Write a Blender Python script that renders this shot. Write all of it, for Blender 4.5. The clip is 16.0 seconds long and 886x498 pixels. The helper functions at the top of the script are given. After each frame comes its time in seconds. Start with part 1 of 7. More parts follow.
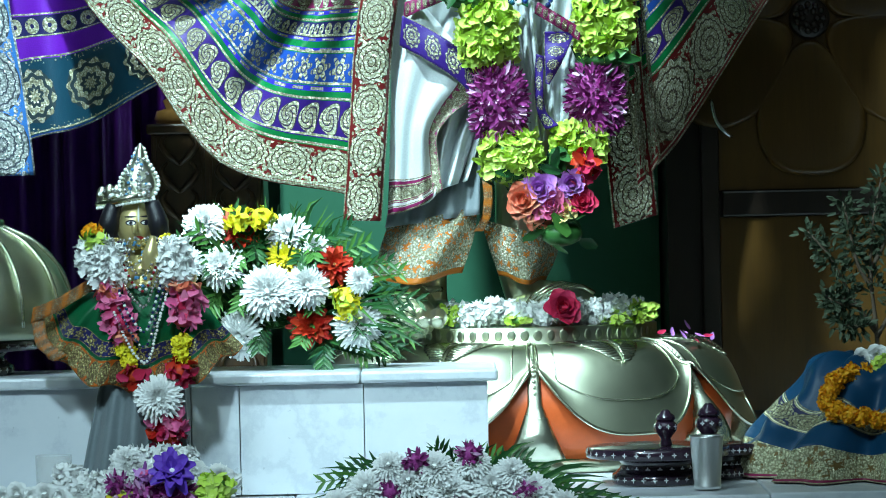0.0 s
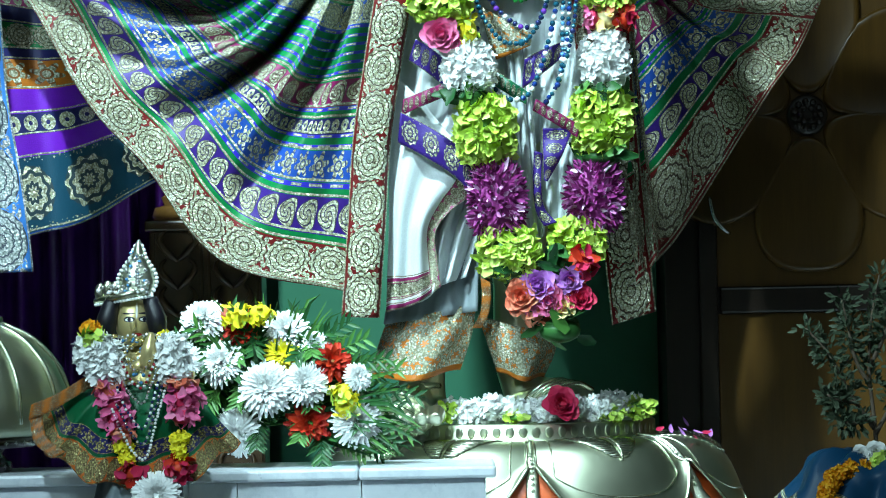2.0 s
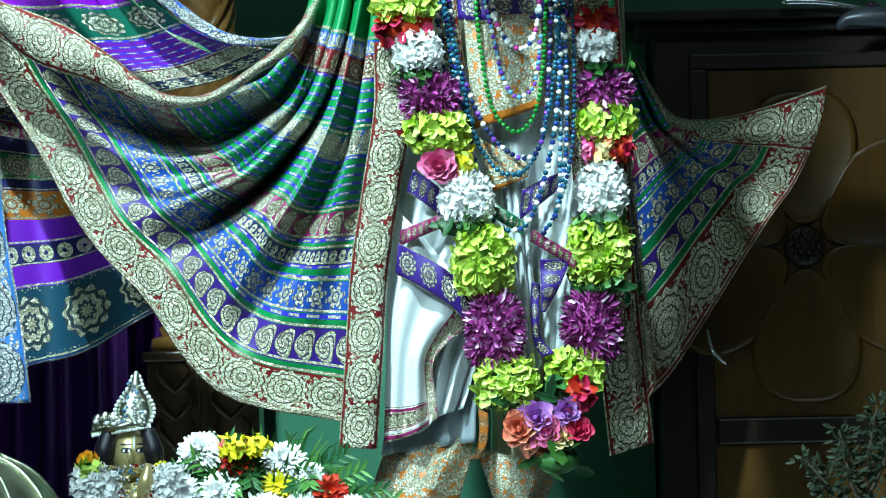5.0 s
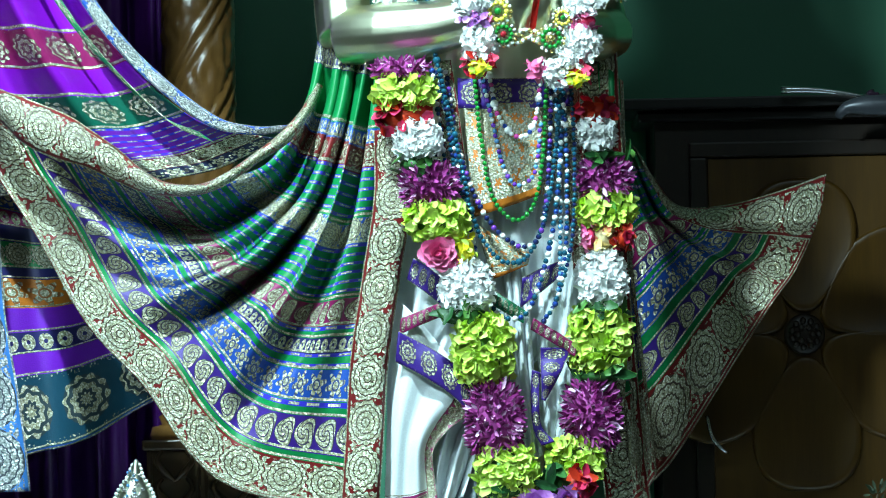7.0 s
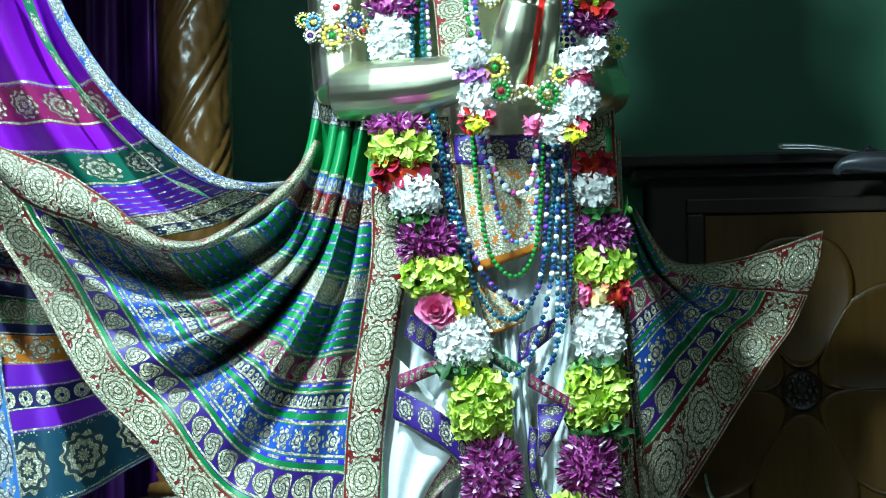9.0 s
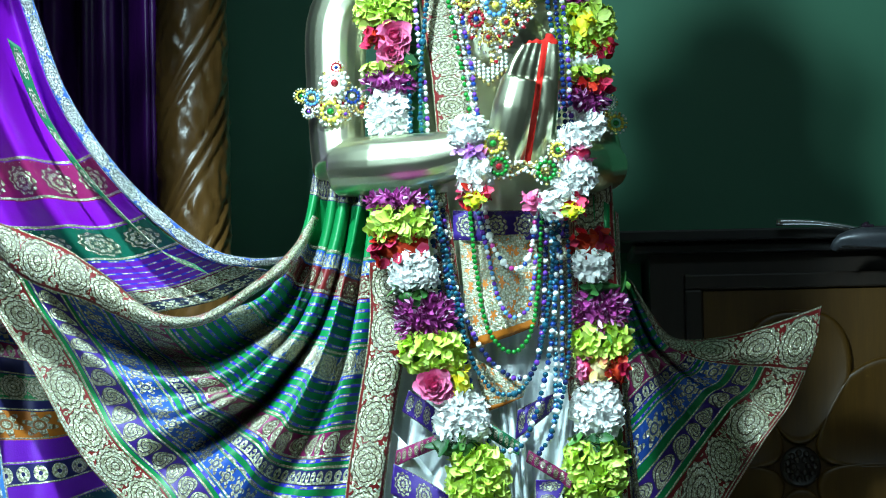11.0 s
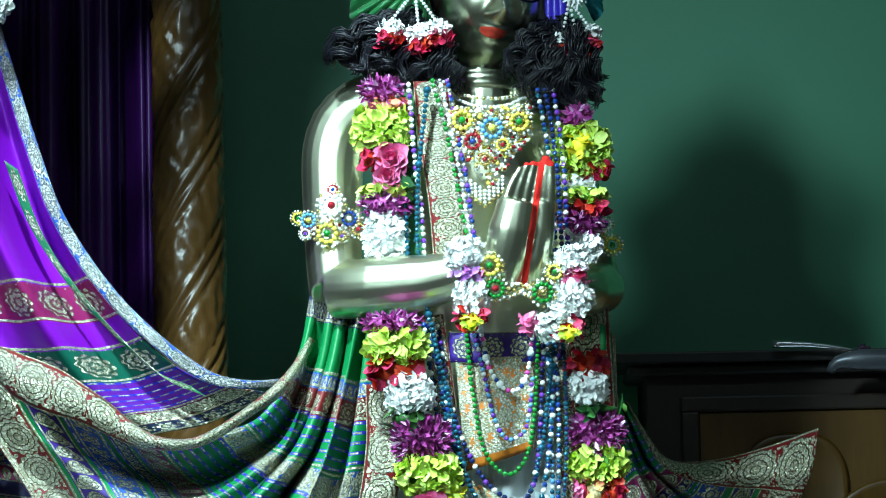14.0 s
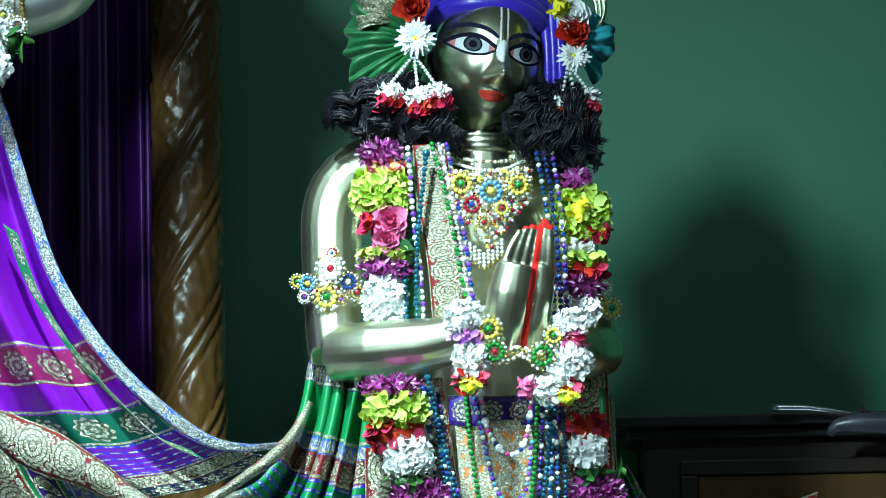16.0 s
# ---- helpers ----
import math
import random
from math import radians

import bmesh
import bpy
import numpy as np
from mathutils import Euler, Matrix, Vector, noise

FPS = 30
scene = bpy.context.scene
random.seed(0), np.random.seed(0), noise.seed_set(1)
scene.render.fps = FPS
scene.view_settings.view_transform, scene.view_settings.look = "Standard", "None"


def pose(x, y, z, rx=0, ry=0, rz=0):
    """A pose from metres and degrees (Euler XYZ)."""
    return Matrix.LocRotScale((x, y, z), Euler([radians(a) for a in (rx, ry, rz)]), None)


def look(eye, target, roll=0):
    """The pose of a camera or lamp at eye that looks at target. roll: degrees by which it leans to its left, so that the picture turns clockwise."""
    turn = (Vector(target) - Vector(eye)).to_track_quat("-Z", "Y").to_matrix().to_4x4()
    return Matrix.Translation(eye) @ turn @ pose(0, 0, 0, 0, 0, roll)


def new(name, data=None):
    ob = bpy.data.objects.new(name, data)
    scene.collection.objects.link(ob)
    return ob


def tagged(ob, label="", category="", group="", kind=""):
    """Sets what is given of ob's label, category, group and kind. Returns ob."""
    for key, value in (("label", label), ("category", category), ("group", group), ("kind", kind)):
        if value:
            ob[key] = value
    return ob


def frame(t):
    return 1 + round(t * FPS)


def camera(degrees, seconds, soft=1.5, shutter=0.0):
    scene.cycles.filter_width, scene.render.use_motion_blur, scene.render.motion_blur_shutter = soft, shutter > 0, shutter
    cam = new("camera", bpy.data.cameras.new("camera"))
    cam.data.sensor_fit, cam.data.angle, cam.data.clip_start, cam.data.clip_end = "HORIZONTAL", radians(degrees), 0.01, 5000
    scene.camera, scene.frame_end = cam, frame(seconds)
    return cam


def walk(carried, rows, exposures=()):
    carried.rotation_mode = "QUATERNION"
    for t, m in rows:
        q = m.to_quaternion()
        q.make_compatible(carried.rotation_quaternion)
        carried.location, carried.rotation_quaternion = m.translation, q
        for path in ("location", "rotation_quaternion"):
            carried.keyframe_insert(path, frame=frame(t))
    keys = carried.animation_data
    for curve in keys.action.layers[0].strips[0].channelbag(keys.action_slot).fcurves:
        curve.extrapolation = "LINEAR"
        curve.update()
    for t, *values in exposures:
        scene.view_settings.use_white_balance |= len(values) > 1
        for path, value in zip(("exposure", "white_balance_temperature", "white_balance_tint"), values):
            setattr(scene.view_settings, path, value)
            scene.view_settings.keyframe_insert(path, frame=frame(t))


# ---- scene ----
# camera on a stand in the hall, zoomed in, tilting slowly up
EYE_Y, EYE_Z, LEAN = -7.16, 1.5, -1.2
cam = camera(12.5, 16.0, soft=1.0)
TILTS = [  # seconds, tilt, turn
    (0.0, -1.289, 0.0), (0.5, -0.888, -0.008), (1.0, -0.568, -0.023), (1.5, -0.22, -0.03), (2.0, 0.08, -0.053),
    (2.5, 0.377, -0.067), (3.0, 0.709, -0.074), (3.5, 0.993, -0.096), (6.0, 2.586, -0.137), (6.5, 2.898, -0.144),
    (7.0, 3.182, -0.15), (7.5, 3.351, -0.169), (8.0, 3.603, -0.174), (8.5, 3.815, -0.191), (9.0, 3.979, -0.206),
    (11.5, 5.348, -0.275), (12.0, 5.636, -0.297), (12.5, 5.98, -0.312), (13.0, 6.361, -0.332), (13.5, 6.569, -0.337),
    (14.0, 6.777, -0.341), (14.5, 6.913, -0.352), (15.0, 7.085, -0.363), (15.5, 7.397, -0.37), (16.0, 7.674, -0.372)]
walk(cam, [(t, pose(0, EYE_Y, EYE_Z, 90 + tilt, 0, turn) @ pose(0, 0, 0, 0, 0, LEAN)) for t, tilt, turn in TILTS],
     exposures=[(0.0, 0.0), (16.0, 0.0)])

# ---- light ----
world = bpy.data.worlds.new("hall_air")
scene.world = world
world.use_nodes = True
world.node_tree.nodes["Background"].inputs[0].default_value = (0.5, 0.6, 0.75, 1)
world.node_tree.nodes["Background"].inputs[1].default_value = 0.02


def spot(name, eye, target, watts, size, cone, color, blend=0.3):
    data = bpy.data.lights.new(name, "SPOT")
    data.energy, data.shadow_soft_size, data.spot_size, data.spot_blend, data.color = watts, size, radians(cone), blend, color
    ob = new(name, data)
    ob.matrix_world = look(eye, target)
    return ob


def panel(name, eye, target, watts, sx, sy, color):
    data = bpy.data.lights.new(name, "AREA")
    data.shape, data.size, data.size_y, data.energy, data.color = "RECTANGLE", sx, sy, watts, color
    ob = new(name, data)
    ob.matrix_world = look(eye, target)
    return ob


spot("stage_spot", (-2.05, -4.1, 4.2), (0.24, 0.0, 2.24), 900, 0.33, 40, (0.66, 0.96, 1.04), 1.0)
spot("altar_spot", (-0.80, -1.95, 4.8), (-0.20, -0.12, 1.92), 1320, 0.07, 27, (0.66, 0.96, 1.04), 0.55)
# extra spot out of view, added to brighten the bench and front flowers
spot("low_fill_spot", (-0.9, -5.2, 4.4), (-0.26, -0.5, 0.9), 700, 0.14, 17, (0.66, 0.96, 1.07), 0.8)
# unseen overhead fill, added to lift dark areas and metal reflections
panel("ceiling_fill", (0.6, -6.2, 5.95), (0.6, -6.2, 0.0), 15, 3.0, 1.2, (0.67, 0.97, 1.05))
# soft fill, no visible source, added to lighten the altar's shadows
panel("hall_fill", (0.5, -4.0, 5.2), (0.2, 0.0, 1.8), 17, 2.4, 0.6, (0.67, 0.97, 1.05))

# ---- small modelling kit ----
WORLD = {}


def thing(name, place, label, category, group="", kind=""):
    ob = new(name)
    ob.empty_display_size = 0.05
    ob.matrix_basis = Matrix.Translation(place)
    WORLD[ob] = ob.matrix_basis.copy()
    return tagged(ob, label, category, group, kind)


def to_mesh(name, bm, material, smooth=True):
    me = bpy.data.meshes.new(name)
    bm.normal_update()
    bm.to_mesh(me)
    bm.free()
    for m in (material if isinstance(material, (list, tuple)) else [material]):
        me.materials.append(m)
    if smooth:
        me.shade_smooth()
    return me


def hang(name, me, parent, m=None, label=""):
    ob = new(name, me)
    m = m or Matrix()
    if parent is not None:
        ob.parent = parent
        ob.matrix_parent_inverse = WORLD[parent].inverted()
    ob.matrix_basis = m
    WORLD[ob] = m
    return tagged(ob, label)


def part(name, bm, material, parent, label="", smooth=True, m=None):
    return hang(name, to_mesh(name, bm, material, smooth), parent, m, label)


def solo(name, bm, material, label, category, group="", kind="", smooth=True):
    return tagged(part(name, bm, material, None, "", smooth), label, category, group, kind)


def spline(points, n):
    """n + 1 points along a smooth curve through the points given, evenly by length."""
    p = [Vector(a) for a in points]
    p = [2 * p[0] - p[1]] + p + [2 * p[-1] - p[-2]]
    fine = []
    for i in range(1, len(p) - 2):
        a, b, c, d = p[i - 1:i + 3]
        for k in range(24):
            t = k / 24
            fine.append(0.5 * (2 * b + (c - a) * t + (2 * a - 5 * b + 4 * c - d) * t * t + (3 * b - a - 3 * c + d) * t ** 3))
    fine.append(p[-2])
    run = [0.0]
    for a, b in zip(fine, fine[1:]):
        run.append(run[-1] + (b - a).length)
    out, j = [], 0
    for k in range(n + 1):
        s = run[-1] * k / n
        while j < len(run) - 2 and run[j + 1] < s:
            j += 1
        f = (s - run[j]) / max(run[j + 1] - run[j], 1e-9)
        out.append(fine[j].lerp(fine[j + 1], min(max(f, 0), 1)))
    return out


def ease(values, t):
    """Linear look-up in a short list over 0 to 1."""
    x = min(max(t, 0), 1) * (len(values) - 1)
    i = min(int(x), len(values) - 2)
    return values[i] + (values[i + 1] - values[i]) * (x - i)


def tube(bm, points, radii, seg=12, flat=1.0, cap=True, mat=0, front=(0, -1, 0)):
    """A lofted rod along the points, with a radius list over its length; flat squeezes it along its front."""
    rings, n = [], len(points)
    for i, p in enumerate(points):
        d = (points[min(i + 1, n - 1)] - points[max(i - 1, 0)]).normalized()
        f = Vector(front)
        if abs(d.dot(f)) > 0.95:
            f = Vector((1, 0.1, 0.2)).normalized()
        a = d.cross(f).normalized()
        b = d.cross(a).normalized()
        r = ease(radii, i / (n - 1))
        rings.append([bm.verts.new(p + a * math.cos(q) * r + b * math.sin(q) * r * flat) for q in (math.tau * k / seg for k in range(seg))])
    for r0, r1 in zip(rings, rings[1:]):
        for k in range(seg):
            bm.faces.new((r0[k], r0[(k + 1) % seg], r1[(k + 1) % seg], r1[k])).material_index = mat
    if cap:
        bm.faces.new(rings[0][::-1]).material_index = mat
        bm.faces.new(rings[-1]).material_index = mat


def lathe(bm, profile, seg=32, centre=(0, 0, 0), sy=1.0, wave=None, mat=0):
    """A turned form: profile of (radius, height)."""
    c = Vector(centre)
    rings = []
    for r, z in profile:
        rings.append([bm.verts.new(c + Vector((math.cos(q) * r * (wave(q, z) if wave else 1), math.sin(q) * r * sy * (wave(q, z) if wave else 1), z)))
                      for q in (math.tau * k / seg for k in range(seg))])
    for r0, r1 in zip(rings, rings[1:]):
        for k in range(seg):
            bm.faces.new((r0[k], r0[(k + 1) % seg], r1[(k + 1) % seg], r1[k])).material_index = mat
    bm.faces.new(rings[0][::-1]).material_index = mat
    bm.faces.new(rings[-1]).material_index = mat


def block(bm, x0, x1, y0, y1, z0, z1, bevel=0.0, mat=0):
    made = bmesh.ops.create_cube(bm, size=1, matrix=Matrix.LocRotScale(((x0 + x1) / 2, (y0 + y1) / 2, (z0 + z1) / 2), None, (x1 - x0, y1 - y0, z1 - z0)))
    if bevel:
        edges = list({e for v in made["verts"] for e in v.link_edges})
        bmesh.ops.bevel(bm, geom=edges, offset=bevel, segments=2, profile=0.5, affect="EDGES")


def ball(bm, centre, size, sub=2, mat=0, turn=None):
    size = size if isinstance(size, (tuple, list)) else (size,) * 3
    made = bmesh.ops.create_icosphere(bm, subdivisions=sub, radius=1, matrix=Matrix.LocRotScale(centre, turn, size))
    for f in {f for v in made["verts"] for f in v.link_faces}:
        f.material_index = mat


def petal(bm, m, length, width, cup=0.25, curl=0.2, tip=0.35, mat=0, rows=3):
    """One petal or leaf: grows along local x, faces local z."""
    last = None
    for i in range(rows + 1):
        t = i / rows
        w = width * (math.sin(math.pi * min(0.12 + t * 0.80, 1)) ** 0.7) * (1 - (1 - tip) * t * t) * 0.5
        z = curl * length * t * t
        row = [bm.verts.new(m @ Vector((length * t, -w, z + cup * w))), bm.verts.new(m @ Vector((length * t, 0, z - cup * w * 0.4))),
               bm.verts.new(m @ Vector((length * t, w, z + cup * w)))]
        if last:
            for k in (0, 1):
                bm.faces.new((last[k], last[k + 1], row[k + 1], row[k])).material_index = mat
        last = row


def facing(way, spin=0.0):
    """Turn that lays local z along way."""
    return Vector(way).to_track_quat("Z", "Y").to_matrix().to_4x4() @ Matrix.Rotation(spin, 4, "Z")


def coons(top, bottom, left, right, nu, nv, relief=None):
    """A cloth between four edge curves (left and right run from top to bottom); uv u across, v down."""
    t, b, l, r = spline(top, nu), spline(bottom, nu), spline(left, nv), spline(right, nv)
    bm = bmesh.new()
    uv = bm.loops.layers.uv.new("UVMap")
    grid = []
    for j in range(nv + 1):
        v = j / nv
        row = []
        for i in range(nu + 1):
            u = i / nu
            p = (1 - v) * t[i] + v * b[i] + (1 - u) * l[j] + u * r[j]
            p = p - ((1 - u) * (1 - v) * t[0] + u * (1 - v) * t[-1] + (1 - u) * v * b[0] + u * v * b[-1])
            if relief:
                p = p + Vector(relief(u, v))
            row.append(bm.verts.new(p))
        grid.append(row)
    for j in range(nv):
        for i in range(nu):
            f = bm.faces.new((grid[j][i], grid[j + 1][i], grid[j + 1][i + 1], grid[j][i + 1]))
            for loop, (a, c) in zip(f.loops, ((i, j), (i, j + 1), (i + 1, j + 1), (i + 1, j))):
                loop[uv].uv = (a / nu, c / nv)
    return bm


def ribbon(bm, points, width, n, side, lift=None):
    """A strip of cloth along a curve, width metres to the given side; uv u across, v along."""
    uv = bm.loops.layers.uv.verify()
    p = spline(points, n)
    w = Vector(side).normalized() * width
    rows = []
    for i, a in enumerate(p):
        row = []
        for k in range(5):
            q = a + w * (k / 4)
            if lift:
                q = q + Vector(lift(k / 4, i / n))
            row.append(bm.verts.new(q))
        rows.append(row)
    for i in range(n):
        for k in range(4):
            f = bm.faces.new((rows[i][k], rows[i + 1][k], rows[i + 1][k + 1], rows[i][k + 1]))
            for loop, (c, d) in zip(f.loops, ((k, i), (k, i + 1), (k + 1, i + 1), (k + 1, i))):
                loop[uv].uv = (c / 4, d / n)


def thicken(ob, depth):
    mod = ob.modifiers.new("thickness", "SOLIDIFY")
    mod.thickness, mod.offset = depth, 0
    return ob


# ---- materials ----
class Net:
    """Short hand for node materials."""

    def __init__(self, name):
        self.mat = bpy.data.materials.new(name)
        self.mat.use_nodes = True
        self.tree = self.mat.node_tree
        self.out = self.tree.nodes["Principled BSDF"]

    def node(self, kind, **given):
        n = self.tree.nodes.new(kind)
        for key, value in given.items():
            self.plug(n, key, value)
        return n

    def plug(self, n, key, value):
        socket = n.inputs[int(key[1:])] if key[0] == "i" and key[1:].isdigit() else n.inputs[key.replace("_", " ")]
        if isinstance(value, bpy.types.NodeSocket):
            self.tree.links.new(value, socket)
        elif isinstance(value, tuple) and len(value) == 3 and socket.type == "RGBA":
            socket.default_value = (*value, 1)
        else:
            socket.default_value = value

    def set(self, key, value):
        self.plug(self.out, key, value)

    def math(self, op, a, b=0.0, c=0.0):
        n = self.tree.nodes.new("ShaderNodeMath")
        n.operation = op
        for i, v in enumerate((a, b, c)):
            self.plug(n, "i%d" % i, v)
        return n.outputs[0]

    def add(self, a, b): return self.math("ADD", a, b)
    def sub(self, a, b): return self.math("SUBTRACT", a, b)
    def mul(self, a, b): return self.math("MULTIPLY", a, b)
    def gt(self, a, b): return self.math("GREATER_THAN", a, b)
    def lt(self, a, b): return self.math("LESS_THAN", a, b)
    def sin(self, a): return self.math("SINE", a)
    def len(self, a, b): return self.math("SQRT", self.add(self.mul(a, a), self.mul(b, b)))

    def mix(self, f, a, b):
        n = self.tree.nodes.new("ShaderNodeMix")
        n.data_type = "RGBA"
        for socket, v in zip((n.inputs[0], n.inputs[6], n.inputs[7]), (f, a, b)):
            if isinstance(v, bpy.types.NodeSocket):
                self.tree.links.new(v, socket)
            else:
                socket.default_value = (*v, 1) if isinstance(v, tuple) else v
        return n.outputs[2]

    def where(self):
        return self.node("ShaderNodeTexCoord").outputs["Object"]

    def noise(self, scale, detail=3.0, rough=0.55, vector=None):
        n = self.node("ShaderNodeTexNoise", Scale=scale, Detail=detail, Roughness=rough)
        self.tree.links.new(vector or self.where(), n.inputs["Vector"])
        return n.outputs["Fac"]

    def cells(self, scale, vector=None, out="Distance"):
        n = self.node("ShaderNodeTexVoronoi", Scale=scale)
        self.tree.links.new(vector or self.where(), n.inputs["Vector"])
        return n.outputs[out]

    def ramp(self, fac, stops, constant=False):
        n = self.tree.nodes.new("ShaderNodeValToRGB")
        n.color_ramp.interpolation = "CONSTANT" if constant else "LINEAR"
        while len(n.color_ramp.elements) < len(stops):
            n.color_ramp.elements.new(0.5)
        for e, (at, c) in zip(n.color_ramp.elements, stops):
            e.position = at
            e.color = (*c, 1) if isinstance(c, tuple) else (c, c, c, 1)
        self.tree.links.new(fac, n.inputs[0])
        return n.outputs[0]

    def bump(self, height, strength=0.3, distance=0.002):
        n = self.node("ShaderNodeBump", Strength=strength, Distance=distance)
        self.tree.links.new(height, n.inputs["Height"])
        self.tree.links.new(n.outputs[0], self.out.inputs["Normal"])


def surf(name, c1, c2, scale=8.0, rough=0.5, metal=0.0, bump=0.15, fine=120.0, spread=0.12, sheen=0.0, vary=0.0, dist=0.002, coat=0.0):
    """A plain material: two colours in a slow pattern, fine grain, uneven gloss."""
    n = Net(name)
    slow, quick = n.noise(scale, 4), n.noise(fine, 3)
    col = n.mix(n.ramp(slow, [(0.3, 0.0), (0.7, 1.0)]), c1, c2)
    col = n.mix(n.mul(quick, 0.35), col, tuple(0.6 * a for a in c1))
    if vary:
        info = n.node("ShaderNodeObjectInfo").outputs["Random"]
        isle = n.node("ShaderNodeNewGeometry").outputs["Random Per Island"]
        hsv = n.node("ShaderNodeHueSaturation", Value=n.add(1 - vary, n.mul(n.add(info, isle), vary)), Color=col)
        col = hsv.outputs[0]
    n.set("Base_Color", col)
    n.set("Roughness", n.add(rough - spread / 2, n.mul(slow, spread)))
    n.set("Metallic", metal)
    if sheen:
        n.set("Sheen_Weight", sheen)
    if coat:
        n.set("Coat_Weight", coat)
    n.bump(n.add(quick, n.mul(slow, 0.5)), bump, dist)
    return n.mat


def leafy(name, c1, c2, rough=0.5, through_light=0.25, vary=0.25, metal=0.0):
    """Petals and leaves: soft, a little light passes through."""
    n = Net(name)
    isle = n.node("ShaderNodeNewGeometry").outputs["Random Per Island"]
    col = n.mix(isle, c1, c2)
    grain = n.noise(60, 3)
    hsv = n.node("ShaderNodeHueSaturation", Value=n.add(1 - vary / 2, n.mul(grain, vary)), Color=col)
    n.set("Base_Color", hsv.outputs[0])
    n.set("Roughness", rough)
    n.set("Subsurface_Weight", through_light)
    n.set("Subsurface_Radius", (0.012, 0.012, 0.012))
    n.set("Specular_IOR_Level", 0.25)
    n.bump(grain, 0.2, 0.001)
    return n.mat


GOLD = (0.80, 0.76, 0.50)


DARK_GROUND = (0.06, 0.055, 0.035)


def brocade(name, bands, side=None, gold=GOLD, bump=0.85, lines=True, thread=(0.6, 0.85)):
    """Woven silk with metal thread. bands down the cloth: (end, colour, motif, count across). side: (u from, colour, count along)."""
    n = Net(name)
    uv = n.node("ShaderNodeUVMap").outputs[0]
    sep = n.node("ShaderNodeSeparateXYZ", Vector=uv)
    wob = n.mul(n.sub(n.noise(6, 2, vector=uv), 0.5), 0.012)
    u, v = sep.outputs[0], n.add(sep.outputs[1], wob)
    stops, v0 = [], 0.0
    for end, colour, *rest in bands:
        stops.append((v0, colour))
        v0 = end
    base = n.ramp(v, stops[:32], True)
    mask, rims, v0 = None, None, 0.0

    def motif(kind, s, q):
        r = n.len(s, q)
        ang = n.math("ARCTAN2", q, s)
        if kind == "medal":
            rip = n.sin(n.add(n.mul(r, 22), n.mul(n.sin(n.mul(ang, 17)), 0.45)))
            disc = n.mul(n.lt(r, n.add(0.98, n.mul(n.sin(n.mul(ang, 14)), 0.06))), n.gt(rip, -0.80))
            fill = n.mul(n.mul(n.gt(r, 1.03), n.lt(n.math("ABSOLUTE", q), 0.90)), n.lt(n.cells(120), 0.56))
            return n.math("MAXIMUM", disc, fill), n.mul(n.lt(r, 1.0), 0.9)
        if kind == "paisley":
            r = n.len(n.add(s, n.mul(n.mul(q, q), 0.55)), q)
            rip = n.sin(n.add(n.mul(r, 17), n.mul(ang, 3)))
            return n.mul(n.lt(r, 0.9), n.gt(rip, -0.75)), n.mul(n.lt(r, 0.95), 0.7)
        if kind == "spot":
            rip = n.sin(n.add(n.mul(r, 19), n.mul(n.sin(n.mul(ang, 9)), 0.8)))
            disc = n.mul(n.lt(r, n.add(0.74, n.mul(n.sin(n.mul(ang, 10)), 0.08))), n.gt(rip, -0.35))
            return n.math("MAXIMUM", disc, n.mul(n.gt(n.math("ABSOLUTE", q), 0.9), n.lt(n.cells(160), 0.3))), n.mul(n.lt(r, 0.78), 0.5)
        if kind == "dense":
            pet = n.add(0.28, n.mul(n.sin(n.mul(ang, 5)), 0.12))
            return n.mul(n.gt(r, pet), n.lt(n.cells(120), 0.76)), 0.0
        if kind == "flower":
            pet = n.add(0.78, n.mul(n.sin(n.mul(ang, 6)), 0.28))
            return n.mul(n.lt(r, pet), n.gt(n.sin(n.mul(r, 14)), -0.6)), n.mul(n.lt(r, pet), 0.6)
        return n.mul(n.lt(r, 0.8), n.gt(r, 0.22)), 0.0

    for end, colour, *rest in bands:
        inside = n.mul(n.gt(v, v0), n.lt(v, end))
        if rest and rest[0] == "stripe":
            k = n.sin(n.mul(n.sub(v, v0), math.tau * rest[1] / (end - v0)))
            base = n.mix(n.mul(inside, n.gt(k, 0.45)), base, (0.035, 0.03, 0.50))
            k2 = n.mul(n.gt(k, 0.82), n.gt(n.sin(n.mul(u, 150.0)), -0.3))
            m = n.mul(inside, n.mul(k2, 0.9))
        elif rest:
            s = n.mul(n.sub(n.math("FRACT", n.mul(u, float(rest[1]))), 0.5), 2.0)
            q = n.mul(n.sub(n.mul(n.sub(v, v0), 1 / (end - v0)), 0.5), 2.15)
            m, dark = motif(rest[0], s, q)
            m = n.mul(inside, m)
            base = n.mix(n.mul(inside, dark), base, DARK_GROUND)
        else:
            m = None
        if lines:
            edge = n.lt(n.math("ABSOLUTE", n.sub(v, end - 0.004)), 0.003)
            rims = edge if rims is None else n.math("MAXIMUM", rims, edge)
        if m is not None:
            mask = m if mask is None else n.math("MAXIMUM", mask, m)
        v0 = end
    if side:
        at, colour, count = side[:3]
        on = n.gt(u, at)
        s = n.mul(n.sub(n.math("FRACT", n.mul(v, float(count))), 0.5), 2.0)
        q = n.mul(n.sub(n.mul(n.sub(u, at), 1 / (1 - at)), 0.5), 2.2)
        base = n.mix(on, base, colour)
        m, dark = motif(side[3] if len(side) > 3 else "medal", s, q)
        base = n.mix(n.mul(on, dark), base, DARK_GROUND)
